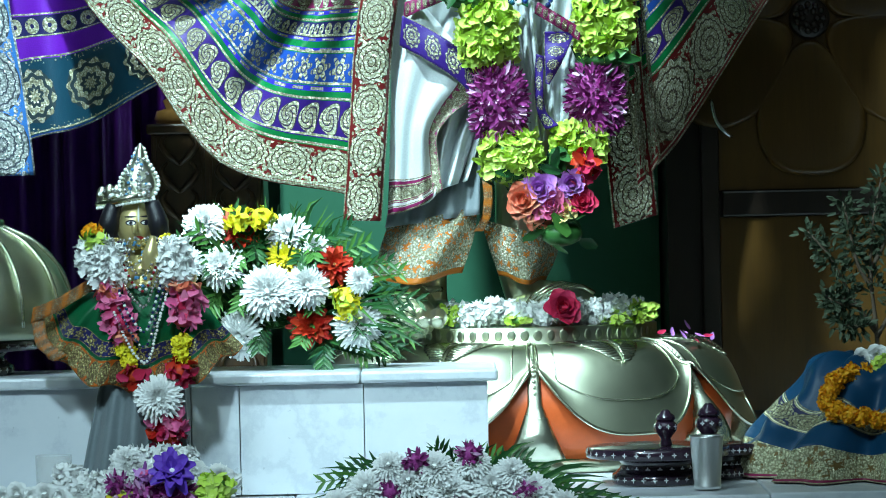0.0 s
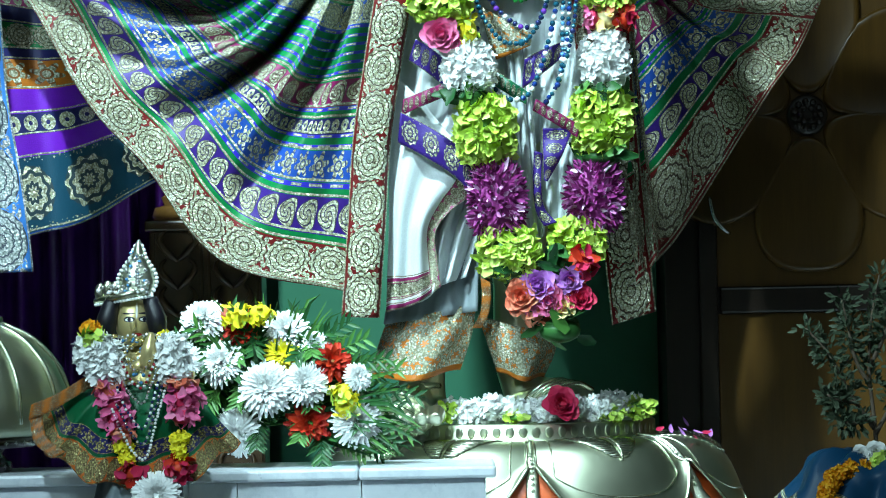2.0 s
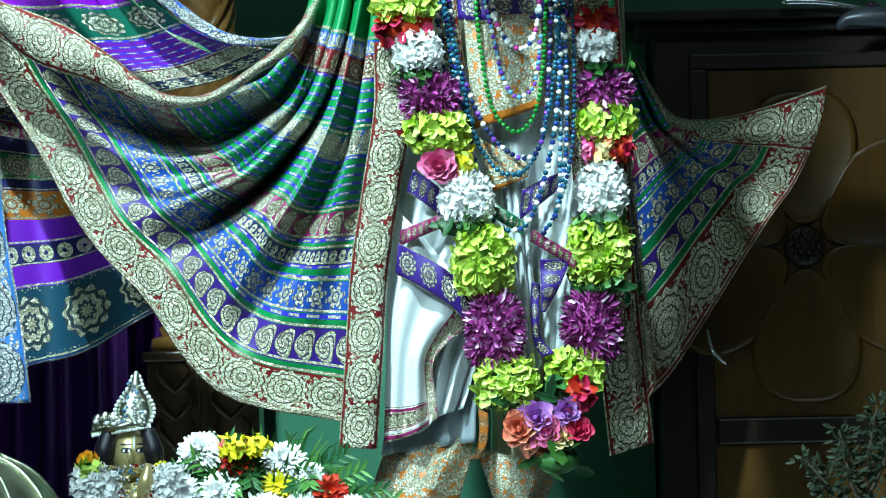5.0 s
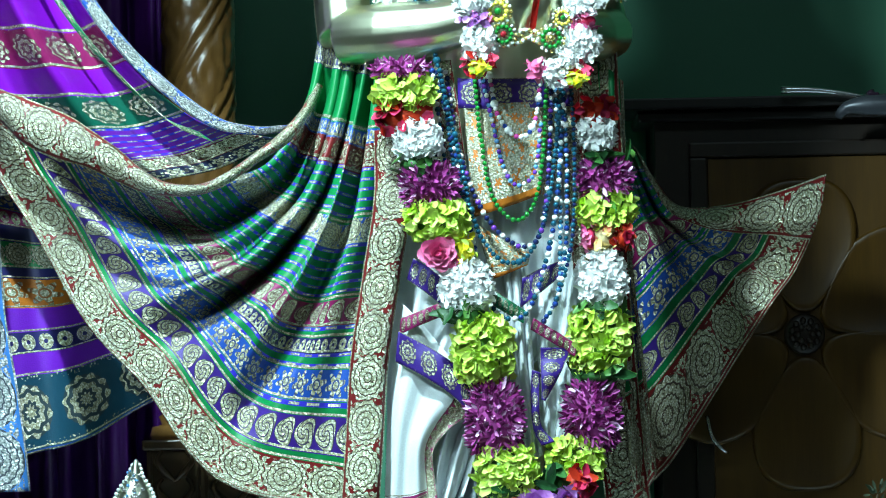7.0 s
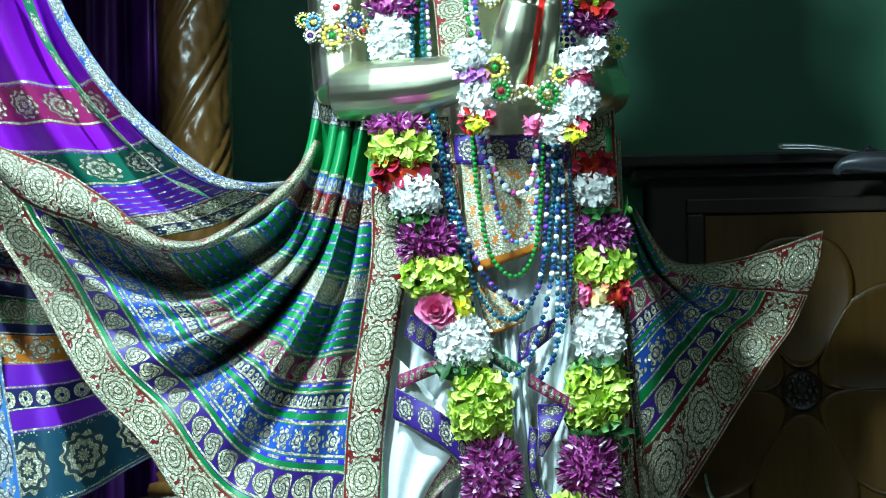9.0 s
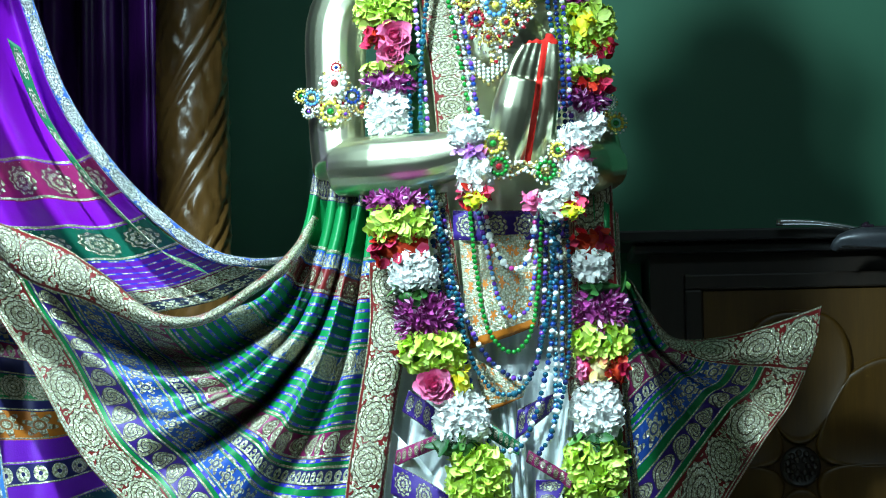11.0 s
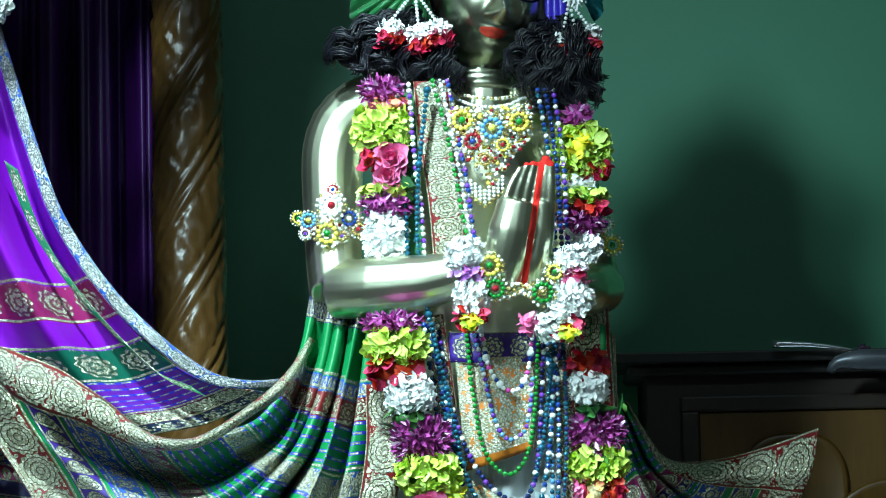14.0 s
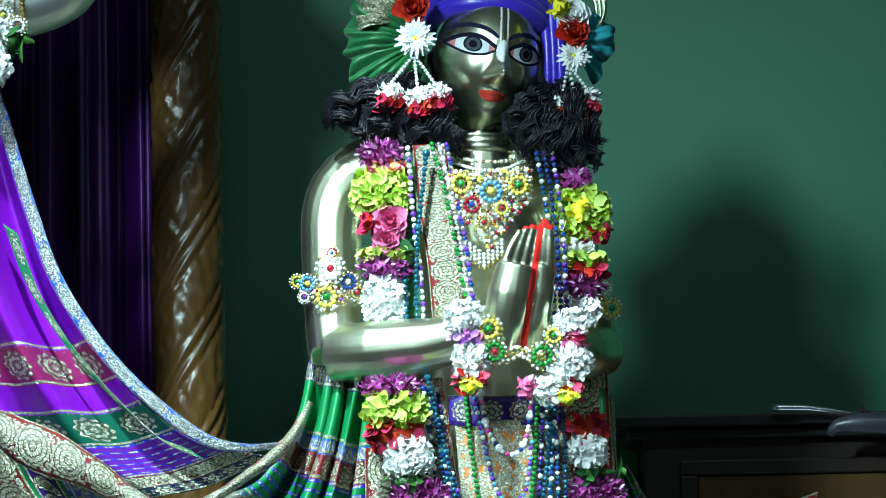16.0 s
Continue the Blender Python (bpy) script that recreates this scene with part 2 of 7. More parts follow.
        mask = n.add(n.mul(0.0 if mask is None else mask, n.sub(1.0, on)), n.mul(on, n.math("MAXIMUM", n.mul(m, n.lt(n.math("ABSOLUTE", q), 0.94)), n.gt(n.math("ABSOLUTE", q), 1.03))))
    mask = 0.0 if mask is None else mask
    # loose thread work: the metal is broken into little stitches
    stitch = n.cells(420)
    curl = n.cells(230)
    mask = n.mul(mask, n.mul(n.lt(curl, 0.86), n.gt(n.noise(300, 2), 0.24)))
    if rims is not None:
        mask = n.math("MAXIMUM", mask, n.mul(rims, n.sub(1.0, n.gt(u, side[0]))) if side else rims)
    tone = n.noise(5, 3)
    base = n.mix(n.mul(n.noise(340, 2), 0.25), base, (0.02, 0.02, 0.03))
    metalcol = n.mix(n.ramp(curl, [(0.15, 0.0), (0.65, 1.0)]), tuple(min(1, a * 1.6) for a in gold), tuple(a * 0.62 for a in gold))
    n.set("Base_Color", n.mix(mask, base, metalcol))
    n.set("Metallic", n.mul(mask, 0.60))
    n.set("Roughness", n.add(n.mul(mask, -0.20), n.add(0.36, n.mul(tone, 0.15))))
    n.set("Specular_IOR_Level", 0.3)
    n.bump(n.add(n.mul(mask, n.add(1.0, n.add(n.mul(stitch, 0.8), n.mul(curl, -0.8)))), n.mul(stitch, 0.06)), bump, 0.0034)
    return n.mat


def marble(name):
    n = Net(name)
    p = n.where()
    veins = n.noise(5, 8, 0.65)
    band = n.math("ABSOLUTE", n.sub(veins, 0.5))
    info = n.node("ShaderNodeObjectInfo").outputs["Random"]
    col = n.ramp(band, [(0.0, (0.60, 0.64, 0.69)), (0.04, (0.72, 0.76, 0.80)), (0.2, (0.78, 0.81, 0.84))])
    col = n.mix(n.mul(n.noise(2.5, 3), 0.5), col, (0.62, 0.67, 0.74))
    specks = n.gt(n.noise(55, 2), 0.73)
    col = n.mix(n.mul(specks, 0.35), col, (0.35, 0.38, 0.42))
    hsv = n.node("ShaderNodeHueSaturation", Value=n.add(0.94, n.mul(info, 0.10)), Color=col)
    n.set("Base_Color", hsv.outputs[0])
    n.set("Roughness", n.add(0.22, n.mul(veins, 0.15)))
    n.bump(n.noise(90, 3), 0.04, 0.001)
    return n.mat


def wood(name, c1, c2, along="Z", rough=0.35, coat=0.3):
    n = Net(name)
    mp = n.node("ShaderNodeMapping", Vector=n.where())
    mp.inputs["Scale"].default_value = (14, 14, 1.2) if along == "Z" else (1.2, 14, 14)
    grain = n.noise(3.0, 6, 0.6, mp.outputs[0])
    fine = n.noise(18, 4, 0.6, mp.outputs[0])
    col = n.mix(n.ramp(grain, [(0.3, 0.0), (0.7, 1.0)]), c1, c2)
    col = n.mix(n.mul(fine, 0.4), col, tuple(a * 0.4 for a in c1))
    n.set("Base_Color", col)
    n.set("Roughness", n.add(rough, n.mul(fine, 0.12)))
    n.set("Coat_Weight", coat)
    n.set("Coat_Roughness", 0.25)
    n.bump(fine, 0.12, 0.001)
    return n.mat


def plaster(name):
    n = Net(name)
    big, fine = n.noise(1.6, 4), n.noise(140, 3)
    col = n.mix(big, (0.032, 0.160, 0.086), (0.044, 0.200, 0.114))
    marks = n.gt(n.noise(16, 6, 0.75), 0.74)
    col = n.mix(n.mul(marks, 0.35), col, (0.12, 0.30, 0.22))
    n.set("Base_Color", col)
    n.set("Roughness", n.add(0.45, n.mul(big, 0.15)))
    n.bump(n.add(fine, n.mul(n.noise(9, 3), 1.5)), 0.10, 0.002)
    return n.mat


def silverwork(name, c1, c2, rough=0.2, relief=0.25, scale=34):
    """Hand-beaten silver plate with a yellow tarnish."""
    n = Net(name)
    slow, dents, fine = n.noise(3.5, 4), n.noise(scale, 3), n.noise(300, 2)
    n.set("Base_Color", n.mix(n.ramp(slow, [(0.35, 0.0), (0.65, 1.0)]), c1, c2))
    n.set("Metallic", 1.0)
    n.set("Roughness", n.add(rough, n.mul(slow, 0.14)))
    n.bump(n.add(dents, n.mul(fine, 0.12)), relief, 0.0015)
    return n.mat


def bead_mat(name, c, rough=0.18, metal=0.3, vary=0.2):
    return surf(name, c, tuple(min(1, a * 1.2 + 0.01) for a in c), 40, rough, metal, 0.02, 300, 0.05, coat=0.5, vary=vary)


MARBLE = marble("white_marble")
GREEN_WALL = plaster("green_wall_paint")
CREAM = surf("cream_hall_paint", (0.55, 0.52, 0.46), (0.62, 0.58, 0.5), 2, 0.6)
FLOOR_STONE = surf("hall_floor_stone", (0.30, 0.28, 0.25), (0.42, 0.40, 0.36), 3, 0.3)
TEAK = wood("carved_teak", (0.11, 0.052, 0.012), (0.17, 0.082, 0.021), rough=0.27)
TEAK_DARK = wood("dark_teak", (0.016, 0.009, 0.005), (0.028, 0.015, 0.008), coat=0.1)
TEAK_PANEL = wood("honey_teak_panel", (0.080, 0.036, 0.005), (0.125, 0.060, 0.009), rough=0.30, coat=0.0)
# darker copy of the column teak, offsetting the low spot on the plinth
PLINTH_WOOD = wood("darkened_teak", (0.06, 0.03, 0.010), (0.10, 0.05, 0.016))
BLACK_WOOD = wood("black_wood", (0.012, 0.010, 0.010), (0.02, 0.017, 0.016), rough=0.3)
CURTAIN = surf("purple_velvet", (0.055, 0.004, 0.115), (0.085, 0.007, 0.18), 5, 0.40, 0, 0.3, 200)
SILVER = silverwork("beaten_silver", (0.44, 0.47, 0.34), (0.56, 0.59, 0.44), 0.31, 0.5, 22)
SILVER_RELIEF = silverwork("embossed_silver", (0.56, 0.58, 0.43), (0.68, 0.70, 0.56), 0.2, 0.6, 90)
STEEL = silverwork("brushed_steel", (0.72, 0.73, 0.72), (0.8, 0.8, 0.79), 0.36, 0.08, 20)
ORANGE_ENAMEL = surf("orange_enamel", (0.55, 0.09, 0.02), (0.72, 0.13, 0.03), 9, 0.35, 0, 0.15)
INLAY = surf("pearl_inlay", (0.7, 0.72, 0.74), (0.85, 0.86, 0.86), 60, 0.25)
EBONY = surf("polished_ebony", (0.016, 0.008, 0.016), (0.03, 0.012, 0.03), 20, 0.18, coat=0.6)
LAMP_GREY = surf("lamp_grey_enamel", (0.05, 0.055, 0.065), (0.08, 0.085, 0.1), 20, 0.35, 0.3)
CHROME = silverwork("chrome", (0.8, 0.82, 0.85), (0.85, 0.87, 0.9), 0.12, 0.02)
GLASS = Net("clear_glass")
GLASS.set("Base_Color", (0.95, 0.98, 0.97))
GLASS.set("Roughness", 0.12)
GLASS.set("Alpha", 0.22)
GLASS.set("IOR", 1.45)
GLASS = GLASS.mat

WHITE_P = leafy("white_petals", (0.93, 0.93, 0.91), (0.88, 0.90, 0.89), 0.55, 0.35, 0.12)
LIME_P = leafy("lime_petals", (0.52, 0.72, 0.08), (0.66, 0.82, 0.22))
YELLOW_P = leafy("yellow_petals", (0.78, 0.66, 0.02), (0.85, 0.78, 0.05))
ORANGE_P = leafy("marigold_petals", (0.80, 0.32, 0.01), (0.86, 0.44, 0.02))
RED_P = leafy("red_petals", (0.45, 0.012, 0.008), (0.60, 0.05, 0.015))
ROSE_P = leafy("rose_petals", (0.50, 0.015, 0.06), (0.62, 0.04, 0.12))
PINK_P = leafy("pink_petals", (0.68, 0.10, 0.28), (0.80, 0.25, 0.42))
CORAL_P = leafy("coral_petals", (0.75, 0.18, 0.10), (0.8, 0.32, 0.2))
PURPLE_P = leafy("purple_petals", (0.20, 0.015, 0.13), (0.38, 0.06, 0.28))
PURPLE_TIP_P = leafy("pale_purple_petals", (0.50, 0.16, 0.42), (0.70, 0.50, 0.66))
VIOLET_P = leafy("violet_petals", (0.11, 0.035, 0.42), (0.2, 0.08, 0.6))
MAUVE_P = leafy("mauve_petals", (0.45, 0.15, 0.55), (0.6, 0.3, 0.68))
CREAM_P = leafy("cream_petals", (0.8, 0.6, 0.2), (0.85, 0.72, 0.4))
LEAF = leafy("green_leaves", (0.012, 0.065, 0.02), (0.035, 0.13, 0.03), 0.4, 0.1)
LEAF_LIGHT = leafy("fresh_green_leaves", (0.05, 0.16, 0.03), (0.10, 0.26, 0.05), 0.4, 0.1)
LEAF_GREY = leafy("basil_leaves", (0.045, 0.07, 0.04), (0.10, 0.13, 0.08), 0.55, 0.1)
TWIG = surf("twig_bark", (0.14, 0.10, 0.07), (0.22, 0.17, 0.12), 30, 0.7)

# silk and brocade
GR, BL, PU, RE, MG, OR, NV = (0.0, 0.20, 0.05), (0.012, 0.075, 0.38), (0.04, 0.012, 0.20), (0.17, 0.008, 0.007), (0.24, 0.008, 0.09), (0.50, 0.15, 0.012), (0.018, 0.018, 0.11)
SKIRT_BANDS = [(0.05, NV, "chain", 40), (0.155, GR), (0.185, BL, "chain", 60), (0.235, RE, "spot", 16), (0.34, GR, "stripe", 5), (0.40, BL, "medal", 24),
               (0.52, GR, "stripe", 6), (0.585, MG, "paisley", 26), (0.612, GR, "stripe", 1), (0.65, NV, "chain", 56), (0.69, GR, "stripe", 1.6),
               (0.765, BL, "flower", 26), (0.80, GR, "stripe", 1), (0.885, PU, "paisley", 25), (0.905, GR), (0.993, RE, "medal", 13), (1.0, RE)]
SKIRT_SILK = brocade("green_blue_brocade", SKIRT_BANDS)
WRAP_BANDS = [(0.10, GR), (0.30, GR, "stripe", 6), (0.40, MG, "paisley", 7), (0.45, NV, "chain", 16), (0.50, GR, "stripe", 2), (0.60, BL, "flower", 8), (0.64, GR),
              (0.73, PU, "paisley", 9), (0.76, GR), (0.985, RE, "medal", 6), (1.0, RE)]
WRAP_SILK = brocade("green_blue_brocade_wrap", WRAP_BANDS, (0.86, RE, 5))


def border(name, colour, count, gold=GOLD, kind="medal"):
    return brocade(name, [(1.0, colour)], (-0.001, colour, count, kind), gold, lines=False)


STRIP_SILK = border("gold_border_brocade", RE, 9)
UPPER_SILK = border("gold_border_brocade_wide", RE, 12)
VIOLET = (0.21, 0.002, 0.45)
# lowest bands darkened: shade on the gown's inner side put into their colours
NEIGHBOUR_SILK = brocade("violet_brocade", [(0.545, VIOLET), (0.635, MG, "spot", 9), (0.705, VIOLET), (0.79, (0.0, 0.10, 0.06), "spot", 8),
                                            (0.91, (0.12, 0.008, 0.30), "stripe", 6), (0.96, (0.10, 0.01, 0.01), "medal", 14), (1.0, (0.01, 0.02, 0.06), "flower", 20)])
NEIGHBOUR_HEM = brocade("violet_hem_brocade", [(0.10, BL, "flower", 8), (0.16, MG, "chain", 18), (0.22, NV), (0.32, GR, "medal", 8), (0.36, NV), (0.47, OR, "flower", 7), (0.56, (0.16, 0.012, 0.48)),
                                               (0.64, NV, "chain", 14), (0.72, (0.16, 0.012, 0.48)), (0.985, (0.008, 0.06, 0.10), "spot", 5), (1.0, BL)])
BLUE_BORDER = border("blue_silver_border", BL, 12, (0.68, 0.72, 0.66))
PALE_BORDER = border("pale_blue_silver_border", (0.05, 0.22, 0.62), 5, (0.66, 0.74, 0.72))
NAVY_BORDER = border("navy_paisley_border", PU, 4, kind="spot")
MAGENTA_BORDER = border("magenta_gold_border", MG, 7, kind="spot")
GREEN_BORDER = border("green_gold_border", (0.0, 0.13, 0.05), 7, kind="spot")
DHOTI = surf("white_silk", (0.68, 0.74, 0.76), (0.78, 0.83, 0.84), 6, 0.35, 0, 0.2, 240, sheen=0.3)
GREY_SILK = surf("grey_silk", (0.16, 0.20, 0.22), (0.24, 0.28, 0.30), 9, 0.4, 0, 0.25, 200, sheen=0.2)
ORANGE_SILK = brocade("orange_gold_brocade", [(0.20, OR, "flower", 9), (0.40, OR, "flower", 9), (0.60, OR, "flower", 9), (0.80, OR, "flower", 9), (1.0, OR, "flower", 9)], gold=(0.68, 0.64, 0.45), lines=False)
GREEN_SILK = surf("green_silk", (0.0, 0.10, 0.022), (0.005, 0.17, 0.035), 14, 0.42, 0, 0.2, 220, sheen=0.2)
TURBAN_SILK = surf("royal_blue_silk", (0.035, 0.018, 0.48), (0.06, 0.03, 0.62), 8, 0.3, 0, 0.2, 220, sheen=0.2)
TEAL_SILK = surf("teal_silk", (0.02, 0.30, 0.36), (0.04, 0.38, 0.44), 8, 0.3, 0, 0.2, 220)
HAIR = surf("black_wig_hair", (0.0025, 0.0025, 0.006), (0.005, 0.0045, 0.010), 40, 0.48, 0, 0.2, 300)


def statue_metal(name):
    """Polished pale brass, with the painted eyes, brows, mouth and forehead mark on the face."""
    n = Net(name)
    slow, fine = n.noise(4, 3), n.noise(60, 3)
    base = n.mix(slow, (0.74, 0.76, 0.53), (0.80, 0.82, 0.62))
    turn = n.node("ShaderNodeVectorRotate")
    turn.rotation_type = "EULER_XYZ"
    turn.invert = True
    n.plug(turn, "Vector", n.where())
    n.plug(turn, "Center", HEAD_AT)
    turn.inputs["Rotation"].default_value = HEAD_TURN
    sep = n.node("ShaderNodeSeparateXYZ", Vector=turn.outputs[0])
    x, y, z = (n.mul(n.sub(o, c), 1 / 1.12) for o, c in zip(sep.outputs, HEAD_AT))
    front = n.lt(y, -0.03)
    ax = n.math("ABSOLUTE", x)

    def oval(u, v, cu, cv, ru, rv):
        return n.lt(n.len(n.mul(n.sub(u, cu), 1 / ru), n.mul(n.sub(v, cv), 1 / rv)), 1.0)

    def almond(u, v, cu, cv, ru, rv):
        a = n.mul(n.sub(u, cu), 1 / ru)
        return n.lt(n.mul(n.math("ABSOLUTE", n.sub(v, cv)), 1 / rv), n.sub(1.0, n.mul(a, a)))

    lift = n.add(z, n.mul(ax, -0.10))
    col = base
    paint = None
    marks = [(almond(ax, lift, 0.044, 0.0125, 0.040, 0.0185), (0.01, 0.01, 0.025)), (almond(ax, lift, 0.044, 0.0110, 0.033, 0.0128), (0.62, 0.66, 0.68)),
             (n.mul(almond(ax, lift, 0.044, 0.0110, 0.033, 0.0128), n.gt(n.math("ABSOLUTE", n.sub(ax, 0.044)), 0.0235)), (0.50, 0.20, 0.18)),
             (oval(ax, lift, 0.044, 0.0128, 0.0135, 0.0128), (0.008, 0.010, 0.02)), (oval(ax, lift, 0.044, 0.0125, 0.0105, 0.0102), (0.055, 0.07, 0.085)),
             (oval(ax, lift, 0.044, 0.0125, 0.0058, 0.0060), (0.004, 0.004, 0.008)),
             (n.mul(n.mul(n.gt(lift, 0.030), oval(ax, lift, 0.045, 0.022, 0.042, 0.026)), n.gt(n.len(n.mul(n.sub(ax, 0.045), 1 / 0.040), n.mul(n.sub(lift, 0.018), 1 / 0.022)), 1.0)), (0.015, 0.015, 0.04)),
             (oval(x, n.sub(z, n.mul(n.mul(x, x), 9.0)), 0.0, -0.0605, 0.022, 0.0082), (0.50, 0.05, 0.03)),
             (n.mul(n.gt(z, 0.028), n.mul(n.lt(ax, 0.0072), n.gt(ax, 0.0042))), (0.75, 0.78, 0.78)), (oval(x, z, 0.0, 0.010, 0.010, 0.019), (0.75, 0.78, 0.78))]
    wx, wy, wz = n.node("ShaderNodeSeparateXYZ", Vector=n.where()).outputs
    near = n.mul(n.lt(wy, -0.10), n.mul(n.gt(wz, 2.255), n.lt(wx, 0.30)))
    seam = n.mul(n.lt(n.math("ABSOLUTE", n.sub(wx, n.add(0.180, n.mul(n.sub(wz, 2.262), 0.17)))), 0.0055), n.lt(wz, 2.52))
    tips = n.mul(n.gt(wz, n.add(2.462, n.mul(n.noise(60, 1), 0.012))), n.lt(wz, 2.53))
    red = n.mul(n.mul(near, n.gt(wx, 0.09)), n.math("MAXIMUM", seam, tips))
    marks = [(m, c, front) for m, c in marks] + [(red, (0.5, 0.02, 0.015), 1.0)]
    for mask, c, zone in marks:
        mask = n.mul(mask, zone)
        col = n.mix(mask, col, c)
        paint = mask if paint is None else n.math("MAXIMUM", paint, mask)
    n.set("Base_Color", col)
    n.set("Metallic", n.sub(1.0, n.mul(paint, 0.95)))
    n.set("Roughness", n.add(n.add(0.25, n.mul(slow, 0.09)), n.mul(paint, 0.33)))
    n.set("Specular_IOR_Level", n.sub(0.5, n.mul(paint, 0.45)))
    n.bump(fine, 0.03, 0.001)
    return n.mat


HEAD_AT, HEAD_TURN = (0.128, 0.0, 2.794), (radians(3), radians(10), radians(14))
BRASS = statue_metal("polished_pale_brass")
DHOTI_EDGE = brocade("white_silk_magenta_hem", [(0.86, (0.72, 0.78, 0.79)), (0.885, MG), (0.945, DARK_GROUND, "medal", 9), (0.955, MG), (0.975, (0.6, 0.6, 0.6)), (1.0, MG)], (0.80, MG, 15))
SILVER_SILK = brocade("orange_gold_dense_brocade", [(0.3, OR, "dense", 4), (0.6, OR, "dense", 5), (0.91, OR, "dense", 4), (1.0, OR)], lines=False)

# ---- the place: hall, back wall, altar ----
def slab(name, x0, x1, y0, y1, z0, z1, material, label, category, bevel=0.0):
    bm = bmesh.new()
    block(bm, x0, x1, y0, y1, z0, z1, bevel)
    return solo(name, bm, material, label, category, kind="structure", smooth=False)


slab("floor", -5, 5, -9, 2.5, -0.2, 0.0, FLOOR_STONE, "polished stone floor of the temple hall", "floor")
slab("wall_south", -5, 5, -9.2, -9, 0, 6, CREAM, "plain cream hall wall opposite the altar", "wall")
slab("wall_west", -5.2, -5, -9, 2.5, 0, 6, CREAM, "plain cream hall side wall", "wall")
slab("wall_east", 5, 5.2, -9, 2.5, 0, 6, CREAM, "plain cream hall side wall", "wall")
slab("ceiling", -5.2, 5.2, -9.2, 2.5, 6, 6.2, CREAM, "plain cream hall ceiling", "ceiling")
slab("wall_north", -5, 5, 1.0, 1.2, 0, 6, GREEN_WALL, "dark green painted wall behind the altar", "wall")
slab("platform_1", -3, 3, -0.62, 0.99, 0.0, 0.925, MARBLE, "white marble base of the altar", "platform")
slab("platform_2", -3, 3, -1.35, -0.63, 0.0, 0.86, MARBLE, "low white marble ledge in front of the altar", "platform", 0.004)

altar_step = thing("altar_step", (0.4, -0.64, 0.926), "white marble slabs edging the altar platform", "altar step", kind="structure")
x = -1.6
for k in range(10):
    w = (0.47, 0.36, 0.52, 0.30)[k % 4]
    bm = bmesh.new()
    block(bm, x, x + w - 0.0015, -0.655, -0.15, 0.927, 0.948 + 0.002 * (k % 2), 0.003)
    part("slab", bm, MARBLE, altar_step, smooth=False)
    x += w

# white marble bench with a moulded top
bench = thing("marble_bench", (-0.6, -0.38, 0.95), "white marble bench with thin overhanging top slabs", "altar bench", kind="structure")
x = -1.25
for k, w in enumerate((0.40, 0.43, 0.08, 0.205, 0.205)):
    bm = bmesh.new()
    block(bm, x, x + w - 0.0015, -0.50, -0.27, 0.951, 1.131, 0.001)
    part("panel", bm, MARBLE, bench, smooth=False)
    x += w
x = -1.25
for k, w in enumerate((0.33, 0.50, 0.28, 0.227)):
    bm = bmesh.new()
    block(bm, x, x + w - 0.0012, -0.515, -0.262, 1.132, 1.152, 0.005)
    part("top_slab", bm, MARBLE, bench, smooth=False)
    x += w

# purple velvet curtain in deep folds
bm = bmesh.new()
rows = []
for j in range(3):
    rows.append([])
    for i in range(221):
        xx = -1.75 + 1.33 * i / 220
        fold = 0.045 * math.sin(xx * 62) + 0.02 * math.sin(xx * 118 + 1.3) + 0.01 * math.sin(xx * 231)
        rows[j].append(bm.verts.new((xx + 0.008 * math.sin(xx * 90 + j), 0.80 + fold * (1 + 0.1 * j), 0.93 + 1.6 * j)))
for j in range(2):
    for i in range(220):
        bm.faces.new((rows[j][i], rows[j][i + 1], rows[j + 1][i + 1], rows[j + 1][i]))
thicken(solo("curtain", bm, CURTAIN, "deep purple velvet curtain hanging in vertical folds", "curtain"), 0.003)


